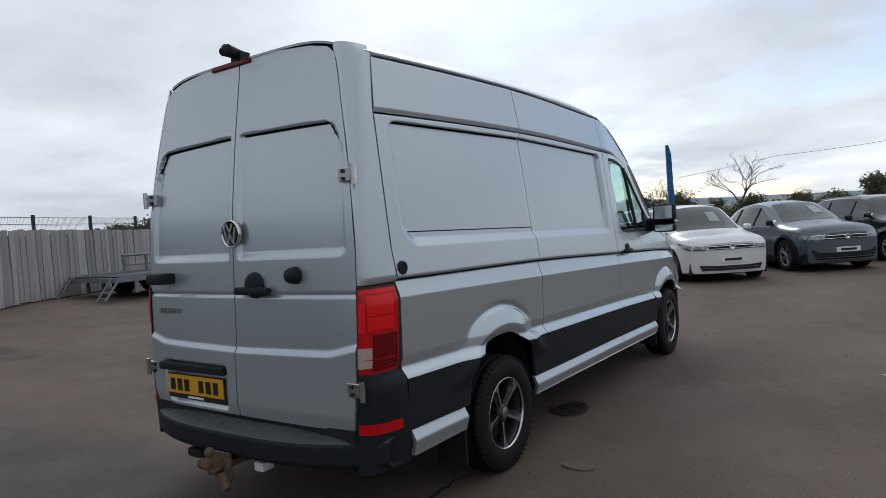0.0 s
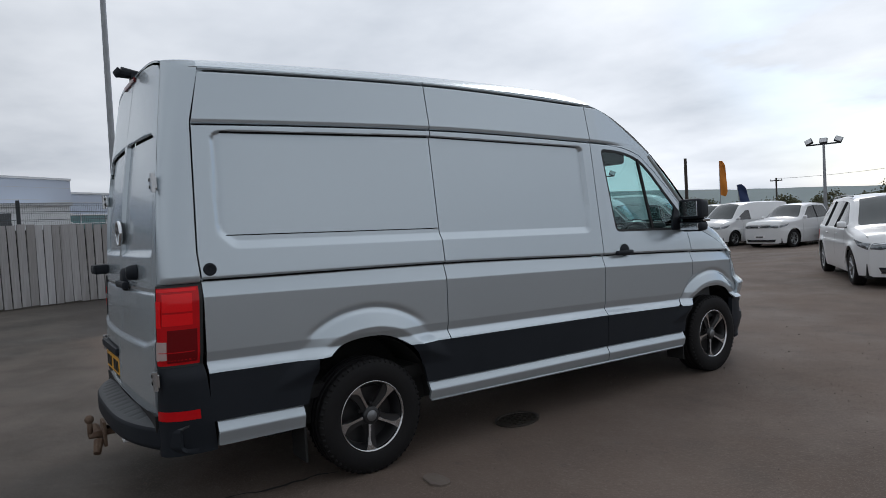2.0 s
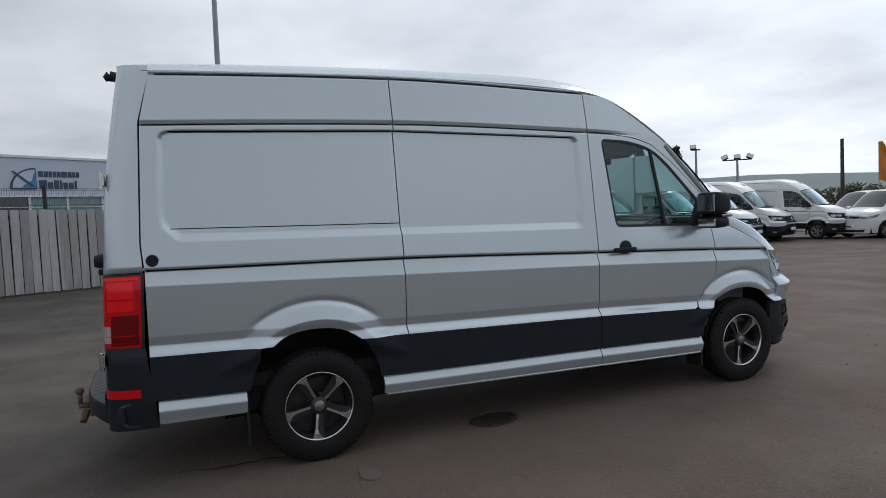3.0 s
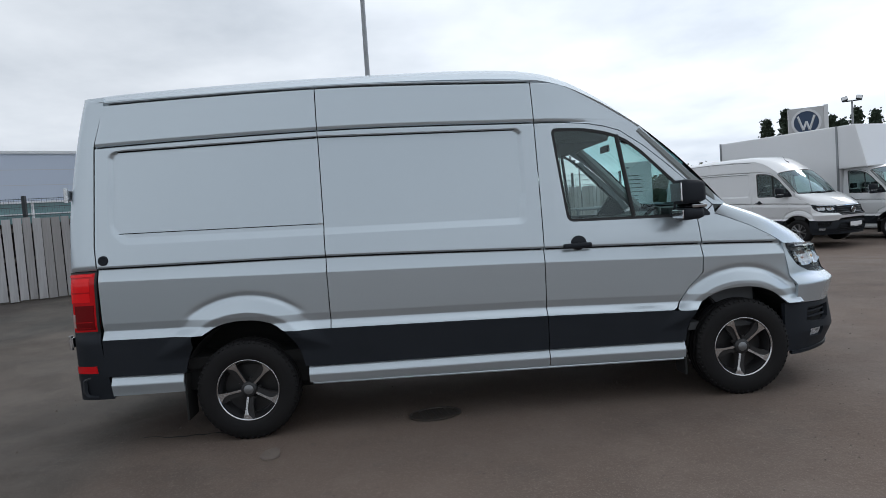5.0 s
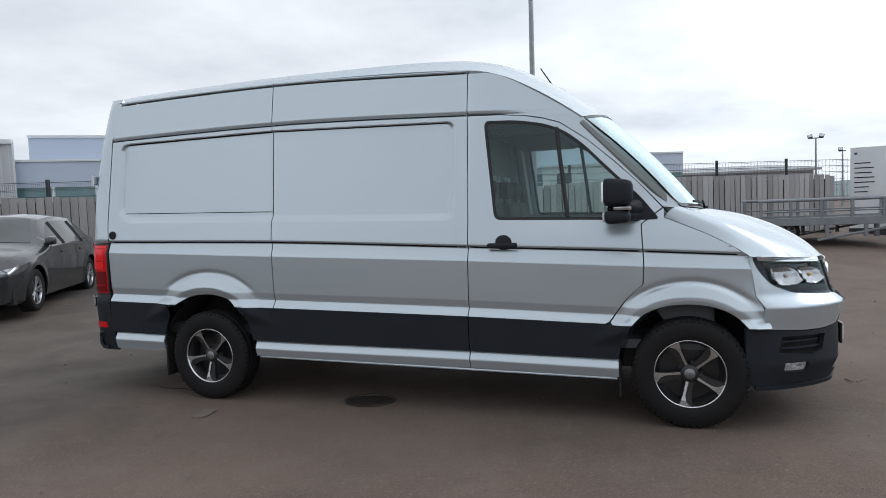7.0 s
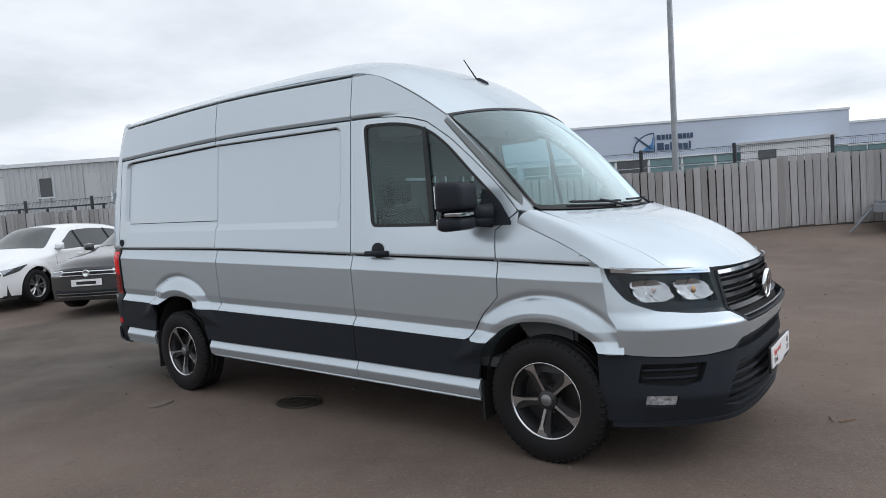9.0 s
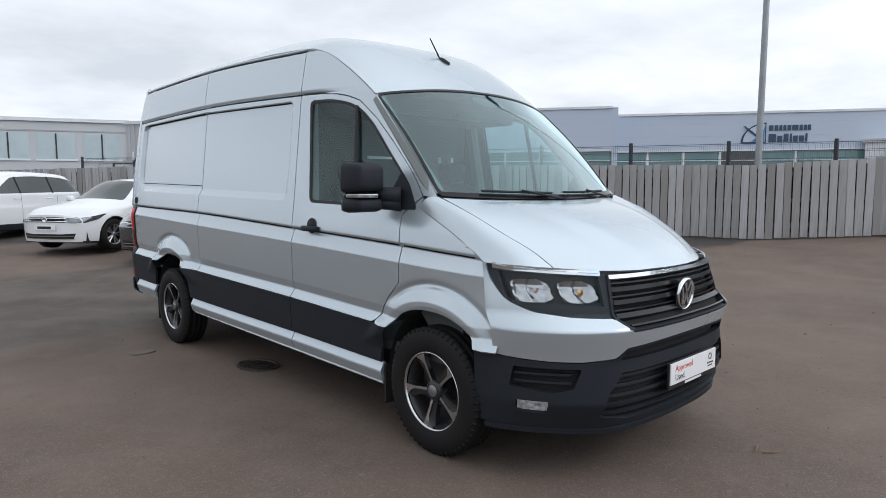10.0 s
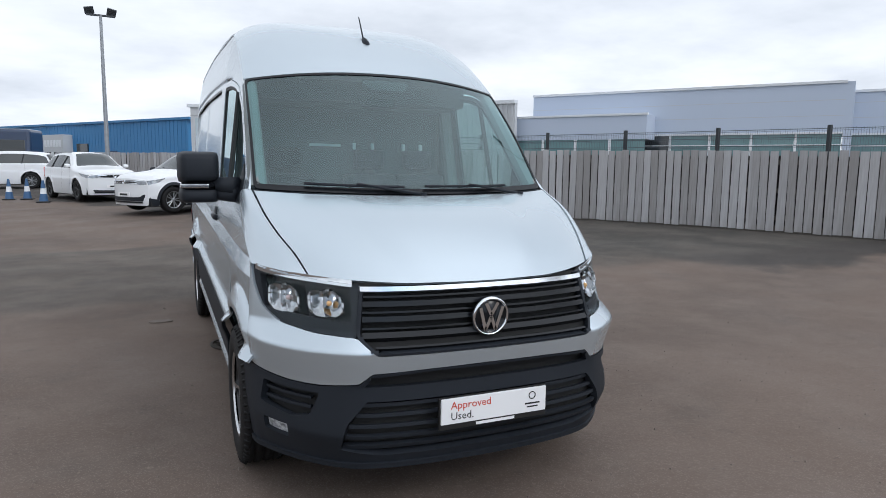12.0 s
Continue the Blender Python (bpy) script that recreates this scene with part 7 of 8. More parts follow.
def grey_building():
    b = empty("workshop_building", label="grey profiled-metal workshop with a row of pale upper windows", category="building")
    # front with windows, then a gable end
    p, q = (-0.6, -33.5), (-8.6, -30.6)
    p2 = (-11.5, -13.9 - 12.0)
    wall_run("front_wall", p, q, 0, 4.9, M_CLAD_GREY, b, 5.0)
    part("roof_edge", on_wall(p, q, -0.02, 1.02, 4.85, 5.02, 0.1, 0.4), M_WHITE_TRIM, b)
    part("eaves_band", on_wall(p, q, 0, 1, 4.35, 4.42, 0.02, 0.05), M_ROOF, b)
    for k in range(4):
        s0 = 0.03 + 0.245 * k
        part("window", on_wall(p, q, s0, s0 + 0.20, 2.95, 4.25, 0.02, 0.05), M_PALEBLIND, b)
        part("window_frame", on_wall(p, q, s0 + 0.095, s0 + 0.103, 2.95, 4.25, 0.05, 0.05), M_DARKSTEEL, b)
        part("window_sill", on_wall(p, q, s0 - 0.008, s0 + 0.208, 2.86, 2.95, 0.06, 0.12), M_WHITE_TRIM, b)
    part("ledge", on_wall(p, q, 0, 1, 2.15, 2.30, 0.03, 0.06), M_WHITE_TRIM, b)
    g = (-15.2, -21.8)
    wall_run("side_wall", q, g, 0, 4.85, M_CLAD_GREY, b, 0.3, 0.28, 0.10, 0.05)
    part("roof_edge", on_wall(q, g, -0.01, 1.0, 4.80, 4.98, 0.1, 0.4), M_WHITE_TRIM, b)
    part("window", on_wall(q, g, 0.16, 0.21, 3.3, 4.2, 0.06, 0.06), M_DARKWIN, b)
    part("window_frame", on_wall(q, g, 0.15, 0.22, 3.22, 3.3, 0.08, 0.10), M_WHITE_TRIM, b)
    part("door", on_wall(q, g, 0.36, 0.42, 2.2, 4.3, 0.07, 0.06), M_CLAD_GREY, b)
    # outside stair rail
    rl = new("stair_rail")
    rl.parent = b
    for s in (0.0, 0.12, 0.24, 0.36, 0.48):
        part("baluster", on_wall(q, g, s, s + 0.008, 1.6, 2.75, 1.2, 0.06), M_DARKSTEEL, rl)
    for z in (2.70, 2.35, 2.0):
        part("rail", on_wall(q, g, 0.0, 0.5, z, z + 0.06, 1.2, 0.06), M_DARKSTEEL, rl)


def blue_warehouse():
    b = empty("blue_warehouse", label="long dark blue profiled-metal warehouse with a shallow roof", category="building")
    p, q = (-0.8, -42.9), (22.0, -77.8)
    wall_run("wall", p, q, 0, 4.8, M_CLAD_BLUE, b, 20.0, 0.45, 0.08, 0.02)
    part("gutter_trim", on_wall(p, q, -0.01, 1.01, 4.75, 4.92, 0.15, 0.5), M_CLAD_BLUE, b)
    part("door", on_wall(p, q, 0.312, 0.352, 0, 3.2, 0.1, 0.1), M_DARKWIN, b)
    part("door", on_wall(p, q, 0.212, 0.250, 0, 2.6, 0.1, 0.1), M_NAVY, b)
    sg = new("entrance_porch")
    sg.parent = b
    part("porch", on_wall(p, q, 0.370, 0.450, 0, 3.95, 0.8, 1.6), M_CLAD_GREY, sg)
    part("porch_glass", on_wall(p, q, 0.376, 0.444, 0.6, 2.5, 0.83, 0.1), M_DARKWIN, sg)
    part("porch_post", on_wall(p, q, 0.406, 0.414, 0.6, 2.5, 0.86, 0.1), M_WHITE_TRIM, sg)
    for k in range(6):
        part("sign_bar", on_wall(p, q, 0.378 + 0.0112 * k, 0.386 + 0.0112 * k, 2.95, 3.5, 0.83, 0.1), M_WHITE_TRIM, sg)


def low_warehouse():
    b = empty("low_warehouse", label="low grey warehouse with a weathered sheet roof", category="building")
    p, q = (-60.0, 1.0), (-63.5, 18.0)
    wall_run("wall", p, q, 0, 3.7, M_CLAD_GREY, b, 14.0, 0.9, 0.12, 0.05)
    verts, faces = [], []
    a, c = Vector((*p, 0)), Vector((*q, 0))
    n = (c - a).normalized()
    bk = Vector((-1, -0.24, 0)).normalized()
    for s in (-0.5, (c - a).length + 0.5):
        for o, z in ((-0.5, 3.65), (-0.5, 3.85), (10, 4.75), (10, 4.5)):
            verts.append(tuple(a + n * s + bk * o + Vector((0, 0, z))))
    faces = [(0, 1, 5, 4), (1, 2, 6, 5), (2, 3, 7, 6), (0, 4, 7, 3), (0, 3, 2, 1), (4, 5, 6, 7)]
    raw("roof", verts, faces, M_ROOF, b)
    for k in range(5):
        part("roof_light", on_wall(p, q, 0.1 + 0.18 * k, 0.2 + 0.18 * k, 4.0, 4.12, -2.2, 0.6), M_WHITE_TRIM, b)
    part("fascia_sign", on_wall(p, q, 0.60, 0.86, 2.85, 3.35, 0.1, 0.1), M_WHITE_TRIM, b)
    for k in range(9):
        part("sign_bar", on_wall(p, q, 0.61 + 0.026 * k, 0.63 + 0.026 * k, 2.98, 3.22, 0.17, 0.06), M_NAVY, b)
    o = empty("site_office", label="small white flat-roofed site office behind the fence", category="building")
    wall_run("wall", (-33.0, -2.6), (-33.4, 1.6), 0, 3.55, M_WHITE_TRIM, o, 5.0)
    part("roof_edge", on_wall((-33.0, -2.6), (-33.4, 1.6), -0.03, 1.03, 3.5, 3.68, 0.1, 0.4), M_CLAD_GREY, o)
    part("window", on_wall((-33.0, -2.6), (-33.4, 1.6), 0.2, 0.4, 2.3, 3.2, 0.03, 0.06), M_DARKWIN, o)


M_PALEBLIND = material("pale_blinds_behind_glass", (0.42, 0.50, 0.53), 0.25, spec=0.7, vary=0.4, size=2, second=(0.55, 0.62, 0.64))
medical_building()
grey_building()
blue_warehouse()
low_warehouse()


# ---- poles, lamps, flags and signs ----
def tall_pole():
    b = empty("light_column", pose(-11.75, 0.52, lift(-11.7, 0.5)), "tall tapered grey steel column behind the fence", "lamp post")
    part("base", bar((0, 0, 0), (0, 0, 1.2), 0.10, 0.10, 14), M_GALV, b)
    part("shaft", bar((0, 0, 1.2), (0.0, 0.10, 12), 0.074, 0.045, 14), M_GALV, b)
    part("head", block(-0.5, 0.5, -0.4, -0.1, 11.95, 12.1, 0.03), M_DARKSTEEL, b)


def floodlight(at, top, heads, heading, label):
    x, y = at
    f = empty("floodlight_mast", pose(x, y, 0, 0, 0, heading), label, "lamp post", "floodlight masts")
    part("column", bar((0, 0, 0), (0, 0, top), 0.11, 0.06, 10), M_GALV, f)
    w = 0.28 * heads
    part("crossbar", block(-w, w, -0.04, 0.04, top - 0.04, top + 0.04), M_DARKSTEEL, f)
    for k in range(heads):
        xx = -w + 0.12 + (2 * w - 0.24) * k / max(1, heads - 1)
        h = new("lamp_head")
        h.parent = f
        h.matrix_local = Matrix.Translation((xx, 0, top + 0.18)) @ Matrix.Rotation(radians(24 * (k - (heads - 1) / 2)), 4, "Y") @ Matrix.Rotation(radians(-25), 4, "X")
        part("housing", block(-0.19, 0.19, -0.07, 0.07, -0.15, 0.15, 0.02), M_DARKSTEEL, h)
        part("lens", block(-0.16, 0.16, -0.082, -0.068, -0.12, 0.12), M_WHITE_TRIM, h)
    return f


def feather_flag(at, top, mat, heading, label, wide=0.30, low=1.6, tilt=0.0):
    x, y = at
    f = empty("feather_flag", pose(x, y, 0, 0, tilt, heading), label, "flag", "forecourt flags")
    part("pole", bar((0, 0, 0), (0, 0, top), 0.03, 0.015, 8), M_GALV, f)
    def cloth(A, B):
        w = wide * cr([0, 0.15, 0.5, 0.85, 1], [0.75, 1.0, 0.9, 0.8, 0.45], B) * A
        return w, 0.10 * A * np.sin(B * 9 + 3 * A), low + (top - low) * B - 0.12 * A * (1 - B)
    skin("cloth", 0, 1, 0, 1, 0.1, 0.04, cloth, mat, f, rim=0.004, out=(0, -1, 0))


M_FLAGBLUE = material("blue_flag_cloth", (0.02, 0.14, 0.38), 0.8, vary=0.3, size=3)
M_FLAGORANGE = material("orange_flag_cloth", (0.62, 0.22, 0.03), 0.8, vary=0.3, size=3)
M_FLAGNAVY = material("navy_banner_cloth", (0.03, 0.05, 0.13), 0.8, vary=0.3, size=3)
M_WOOD_POLE = material("tarred_pole", (0.06, 0.05, 0.042), 0.9, vary=0.4, size=3)
tall_pole()
floodlight((-12.9, 36.2), 4.75, 3, 15, "floodlight mast with three square lamps")
floodlight((-25.4, 32.3), 4.1, 3, 45, "floodlight mast with three lamps behind the row of vans")
floodlight((-27.1, 30.6), 4.9, 1, 45, "slim single lamp post behind the row of vans")
floodlight((3.3, -26.0), 8.0, 2, 5, "tall lamp post with two lamps near the parked crossover")
floodlight((-38.3, 32.95), 7.2, 2, 55, "floodlight mast with two lamps above the box van")
floodlight((-58.0, 17.0), 6.2, 2, 75, "floodlight mast with two lamps over the low warehouse")
floodlight((-62.0, 20.0), 5.2, 1, 75, "small single lamp mast by the warehouse")
feather_flag((-6.0, 29.2), 4.75, M_FLAGBLUE, 15, "tall blue feather flag on a pole")
feather_flag((-20.0, 37.5), 4.6, M_FLAGORANGE, 30, "orange feather flag beyond the vans", 0.45, 2.4)
feather_flag((-17.0, 35.2), 2.9, M_FLAGNAVY, 30, "dark blue leaning banner beyond the vans", 0.55, 1.3, -8)


def utility_pole(at, top, arms, heading):
    x, y = at
    f = empty("utility_pole", pose(x, y, 0, 0, 0, heading), "dark wooden utility pole", "pole", "utility poles")
    part("shaft", bar((0, 0, 0), (0, 0, top), 0.16, 0.12, 10), M_WOOD_POLE, f)
    if arms:
        part("crossarm", block(-0.9, 0.9, -0.07, 0.07, top - 0.5, top - 0.35), M_WOOD_POLE, f)
        for dx in (-0.8, -0.3, 0.3, 0.8):
            part("insulator", bar((dx, 0, top - 0.35), (dx, 0, top - 0.15), 0.05, 0.03, 6), M_DARKSTEEL, f)


utility_pole((-29.7, 48.0), 6.0, False, 30)
utility_pole((-52.0, 105.0), 6.0, True, 28)
cable = empty("overhead_cable", label="thin overhead cable strung between poles", category="cable")
for (a, b) in (((-52, 105, 5.9), (-10, 98, 8.2)), ((-10, 98, 8.2), (30, 92, 12.0))):
    bm = bmesh.new()
    A, B = Vector(a), Vector(b)
    prev = None
    for k in range(13):
        t = k / 12
        p = A.lerp(B, t) - Vector((0, 0, 1.0 * 4 * t * (1 - t)))
        if prev is not None:
            cyl(bm, prev, p, 0.022, 0.022, 4)
        prev = p
    part("span", bm, M_DARKSTEEL, cable)


def totem():
    t = empty("totem_sign", pose(-17.5, 9.75, lift(-17.5, 9.7), 0, 0, 75), "white freestanding sign board with lines of small dark writing", "sign")
    part("panel", block(-0.48, 0.48, -0.09, 0.09, 0.15, 2.62, 0.02), M_WHITE_TRIM, t)
    part("plinth", block(-0.52, 0.52, -0.13, 0.13, -0.1, 0.16), M_DARKSTEEL, t)
    rnd = random.Random(3)
    for k in range(8):
        z = 2.12 - 0.145 * k
        part("text_bar", block(-0.38, -0.38 + rnd.uniform(0.35, 0.62), -0.098, -0.091, z, z + 0.032), M_INK, t)
    part("text_bar", block(-0.38, -0.30, -0.098, -0.091, 2.40, 2.46), M_NAVY, t)


def brand_pylon():
    t = empty("pylon_sign", pose(-28.9, 23.6, 0, 0, 0, 62), "tall grey pylon sign with a dark round emblem", "sign")
    part("panel", block(-0.95, 0.75, -0.3, 0.3, 0, 5.75, 0.03), M_CLAD_GREY, t)
    part("edge_strip", block(0.75, 0.95, -0.32, 0.32, 0, 5.80), M_WHITE_TRIM, t)
    d = part("emblem", lathe([(0, 0.72), (0.05, 0.72), (0.05, 0.60), (0.02, 0.60)], 36), M_WHITE_TRIM, t)
    d.matrix_local = Matrix.Translation((-0.1, -0.30, 4.95)) @ Matrix.Rotation(radians(-90), 4, "Z")
    d = part("emblem_disc", lathe([(0, 0.62), (0.02, 0.62), (0.021, 0.001)], 36), M_NAVY, t)
    d.matrix_local = Matrix.Translation((-0.1, -0.30, 4.95)) @ Matrix.Rotation(radians(-90), 4, "Z")
    for (x0, z0, x1, z1) in ((-0.4, 0.35, -0.15, -0.4), (-0.15, -0.4, 0.0, 0.05), (0.0, 0.05, 0.15, -0.4), (0.15, -0.4, 0.4, 0.35)):
        part("emblem_bar", bar((-0.1 + x0, -0.34, 4.95 + z0), (-0.1 + x1, -0.34, 4.95 + z1), 0.055, 0.055, 4), M_WHITE_TRIM, t)


def box_van():
    """A box-bodied van on the same cab as the white vans: cab parts ahead of the doors' rear edge, and a tall load box."""
    v = white_van((-16.15, 14.85), -68, "white luton box van with an over-cab body")
    v.name = "box_van"
    gone = []
    for o in v.children:
        base = o.name.split(".")[0]
        rear = o.type == "MESH" and sum(c[1] for c in o.bound_box) / 8 + o.location.y < 2.05
        if rear or base in ("tail_lamp", "number_plate", "rear_handle", "door_hinge", "rear_badge"):
            gone += [o, *o.children_recursive]
    for o in set(gone):
        bpy.data.objects.remove(o)
    part("load_box", block(-1.08, 1.08, -2.2, 2.16, 0.72, 3.45, 0.04), M_WHITECAR, v)
    bm = block(-1.08, 1.08, 2.16, 3.05, 2.14, 3.45, 0.04)
    for w in bm.verts:
        if w.co.y > 2.8 and w.co.z > 3.0:
            w.co.y -= 0.32
    part("over_cab", bm, M_WHITECAR, v)
    for s in (1, -1):
        part("lashing_rail", block(min(s * 1.08, s * 1.10), max(s * 1.08, s * 1.10), -2.2, 2.14, 0.72, 0.83), M_ALLOY, v)
        part("corner_strip", block(min(s * 1.05, s * 1.10), max(s * 1.05, s * 1.10), -2.23, -2.17, 0.72, 3.45), M_ALLOY, v)
        part("corner_strip", block(min(s * 1.05, s * 1.10), max(s * 1.05, s * 1.10), 2.13, 2.19, 0.72, 3.45), M_ALLOY, v)
    part("chassis", block(-0.6, 0.6, -2.1, 2.4, 0.42, 0.72), M_UNDER, v)


def coach():
    v = empty("coach", pose(14.0, -45.4, lift(14, -45), 0, 0, 80), "dark navy coach parked at the back of the yard", "coach", "parked vehicles")
    part("body", block(-1.25, 1.25, -5.5, 5.5, 0.5, 3.3, 0.2), M_NAVYBUS, v)
    part("window_band", block(-1.26, 1.26, -5.2, 5.2, 1.7, 2.6, 0.05), M_CARGLASS, v)
    part("skirt", block(-1.2, 1.2, -5.3, 5.3, 0.3, 0.55), M_UNDER, v)
    for s in (1, -1):
        for y in (-3.2, 3.4):
            simple_wheel("wheel", v, Matrix.Translation((s * 1.12, y, 0.48)) @ Matrix.Rotation(radians(0 if s > 0 else 180), 4, "Z"), 0.48, M_ALLOY)


def trailer():
    """A low galvanised plant trailer: box-section side beams, a rail over them, prop legs and ladder ramps."""
    t = empty("plant_trailer", pose(-12.68, 6.75, lift(-12.7, 6.0), 0, 0, 3), "low galvanised steel plant trailer with side rails and ladder ramps", "trailer")
    hl, hw, zb, zt = 2.35, 1.0, 0.50, 1.0
    for s in (1, -1):
        part("side_beam", block(s * hw - 0.04, s * hw + 0.04, -hl, hl, zb - 0.09, zb + 0.09, 0.012), M_TRAILER, t)
        part("rail", bar((s * hw, -hl + 1.4, zt), (s * hw, hl, zt), 0.035, 0.035, 8), M_TRAILER, t)
        part("mid_rail", bar((s * hw, -hl + 1.5, 0.74), (s * hw, hl, 0.74), 0.02, 0.02, 8), M_TRAILER, t)
        for k in range(6):
            y = -hl + 1.45 + k * (2 * hl - 1.5) / 5
            part("upright", block(s * hw - 0.03, s * hw + 0.03, y - 0.03, y + 0.03, zb + 0.08, zt), M_TRAILER, t)
        for y in (-1.1, -0.3):
            simple_wheel("wheel", t, Matrix.Translation((s * 0.78, y, 0.27)) @ Matrix.Rotation(radians(0 if s > 0 else 180), 4, "Z"), 0.27, M_TRAILER)
        part("prop_leg", block(s * hw - 0.05, s * hw + 0.05, 2.15, 2.25, 0.0, zb - 0.08, 0.01), M_TRAILER, t)
        part("leg_brace", bar((s * hw, 0.30, 0.06), (s * hw, 2.10, zb - 0.1), 0.03, 0.03, 8), M_TRAILER, t)
        for y in (-1.9, -1.5, 0.5, 1.3):
            part("hanger", block(s * hw - 0.025, s * hw + 0.025, y - 0.04, y + 0.04, 0.14, zb - 0.08), M_TRAILER, t)
        # ladder ramp leaning from the beam's end to the ground
        rp = new("ramp")
        rp.parent = t
        for x in (s * hw - 0.22, s * hw + 0.10):
            part("stringer", bar((x, -hl - 0.02, zb), (x, -hl - 0.40, 0.03), 0.025, 0.025, 6), M_TRAILER, rp)
        for f in (0.15, 0.38, 0.62, 0.86):
            part("rung", bar((s * hw - 0.22, -hl - 0.02 - 0.38 * f, zb - 0.47 * f), (s * hw + 0.10, -hl - 0.02 - 0.38 * f, zb - 0.47 * f), 0.015, 0.015, 6), M_TRAILER, rp)
    for y in (-hl + 0.04, -1.2, 0.0, 1.2, hl - 0.04):
        part("cross_member", block(-hw, hw, y - 0.04, y + 0.04, zb - 0.08, zb + 0.02), M_TRAILER, t)
    part("deck", block(-hw + 0.05, hw - 0.05, -hl + 0.1, hl - 0.1, zb + 0.02, zb + 0.05), M_DARKSTEEL, t)
    part("axle", bar((-0.7, -0.7, 0.27), (0.7, -0.7, 0.27), 0.04, 0.04, 8), M_DARKSTEEL, t)
    part("drawbar", bar((0, hl, 0.45), (0, hl + 1.3, 0.40), 0.05, 0.04, 8), M_TRAILER, t)


M_CONEBLUE = material("faded_blue_plastic", (0.035, 0.10, 0.22), 0.6, vary=0.4, size=8, second=(0.06, 0.12, 0.2))


def cones():
    for x, y in ((6.0, -19.5), (5.45, -19.4), (4.75, -17.8)):
        c = empty("traffic_cone", pose(x, y, lift(x, y)), "blue and white traffic cone on a dark base", "traffic cone", "traffic cones")
        part("base", block(-0.19, 0.19, -0.19, 0.19, 0, 0.04, 0.01), M_SEAL, c)
        for z0, z1, mt in ((0.04, 0.28, M_CONEBLUE), (0.28, 0.46, M_WHITE_TRIM), (0.46, 0.72, M_CONEBLUE)):
            rr = lambda z: 0.14 - 0.15 * z
            part("cone_band", bar((0, 0, z0), (0, 0, z1), rr(z0), rr(z1), 16), mt, c)


totem()
brand_pylon()
box_van()
coach()
trailer()
cones()


# ---- trees, hedges and hills ----
def leaf_material(name, a, b):
    m = material(name, a, 0.8, vary=0.8, size=0.5, second=b, spec=0.2)
    return m


M_LEAF = leaf_material("hedge_leaves", (0.075, 0.085, 0.045), (0.12, 0.11, 0.065))
M_CONIFER = leaf_material("conifer_needles", (0.030, 0.046, 0.032), (0.055, 0.075, 0.05))
M_TWIG = leaf_material("bare_twigs", (0.10, 0.085, 0.07), (0.16, 0.13, 0.11))
# distance haze is mixed into the hill's blue-grey colour
M_HILL = leaf_material("far_hill", (0.155, 0.20, 0.195), (0.21, 0.255, 0.265))


def bare_tree(at, height, seed, label, spread=0.55, leaf=None, thick=1.0, last=6):
    rnd = random.Random(seed)
    x, y = at
    t = empty("tree", pose(x, y, 0, 0, 0, rnd.uniform(0, 360)), label, "tree", "trees")
    trunk, twigs = bmesh.new(), bmesh.new()
    tips = []
    def grow_(p, d, l, r, depth):
        q = p + d * l
        cyl(trunk if depth < 2 else twigs, p, q, r, r * 0.68, 6 if depth < 2 else 3, False)
        if depth == last:
            tips.append(q)
            return
        for _ in range(3 if depth < 2 else 2 + (rnd.random() < 0.35)):
            ax = Vector((rnd.gauss(0, 1), rnd.gauss(0, 1), rnd.gauss(0, 0.4))).normalized()
            nd = (d + ax * spread * (1.1 if depth == 0 else 0.85) + Vector((0, 0, 0.06))).normalized()
            grow_(q, nd, l * rnd.uniform(0.66, 0.86), r * 0.62, depth + 1)
    grow_(Vector((0, 0, -0.2)), Vector((0, 0, 1)), height * 0.22, height * 0.018 * thick, 0)
    part("trunk", trunk, M_TWIG, t)
    part("crown", twigs, M_TWIG, t)
    if leaf:
        leaves(t, tips, rnd, leaf, 0.06, 4)
    return t


def leaves(parent, pts, rnd, mat, size, n, blur=0.35, name="foliage"):
    verts, faces = [], []
    for p in pts:
        for _ in range(n):
            c = Vector(p) + Vector((rnd.gauss(0, blur), rnd.gauss(0, blur), rnd.gauss(0, blur * 0.8)))
            u = Vector((rnd.gauss(0, 1), rnd.gauss(0, 1), rnd.gauss(0, 1))).normalized() * size * rnd.uniform(0.6, 1.4)
            v = u.orthogonal().normalized() * size * rnd.uniform(0.5, 1.0)
            i = len(verts)
            verts.extend([tuple(c - u), tuple(c + v), tuple(c + u), tuple(c - v)])
            faces.append((i, i + 1, i + 2, i + 3))
    return raw(name, verts, faces, mat, parent)


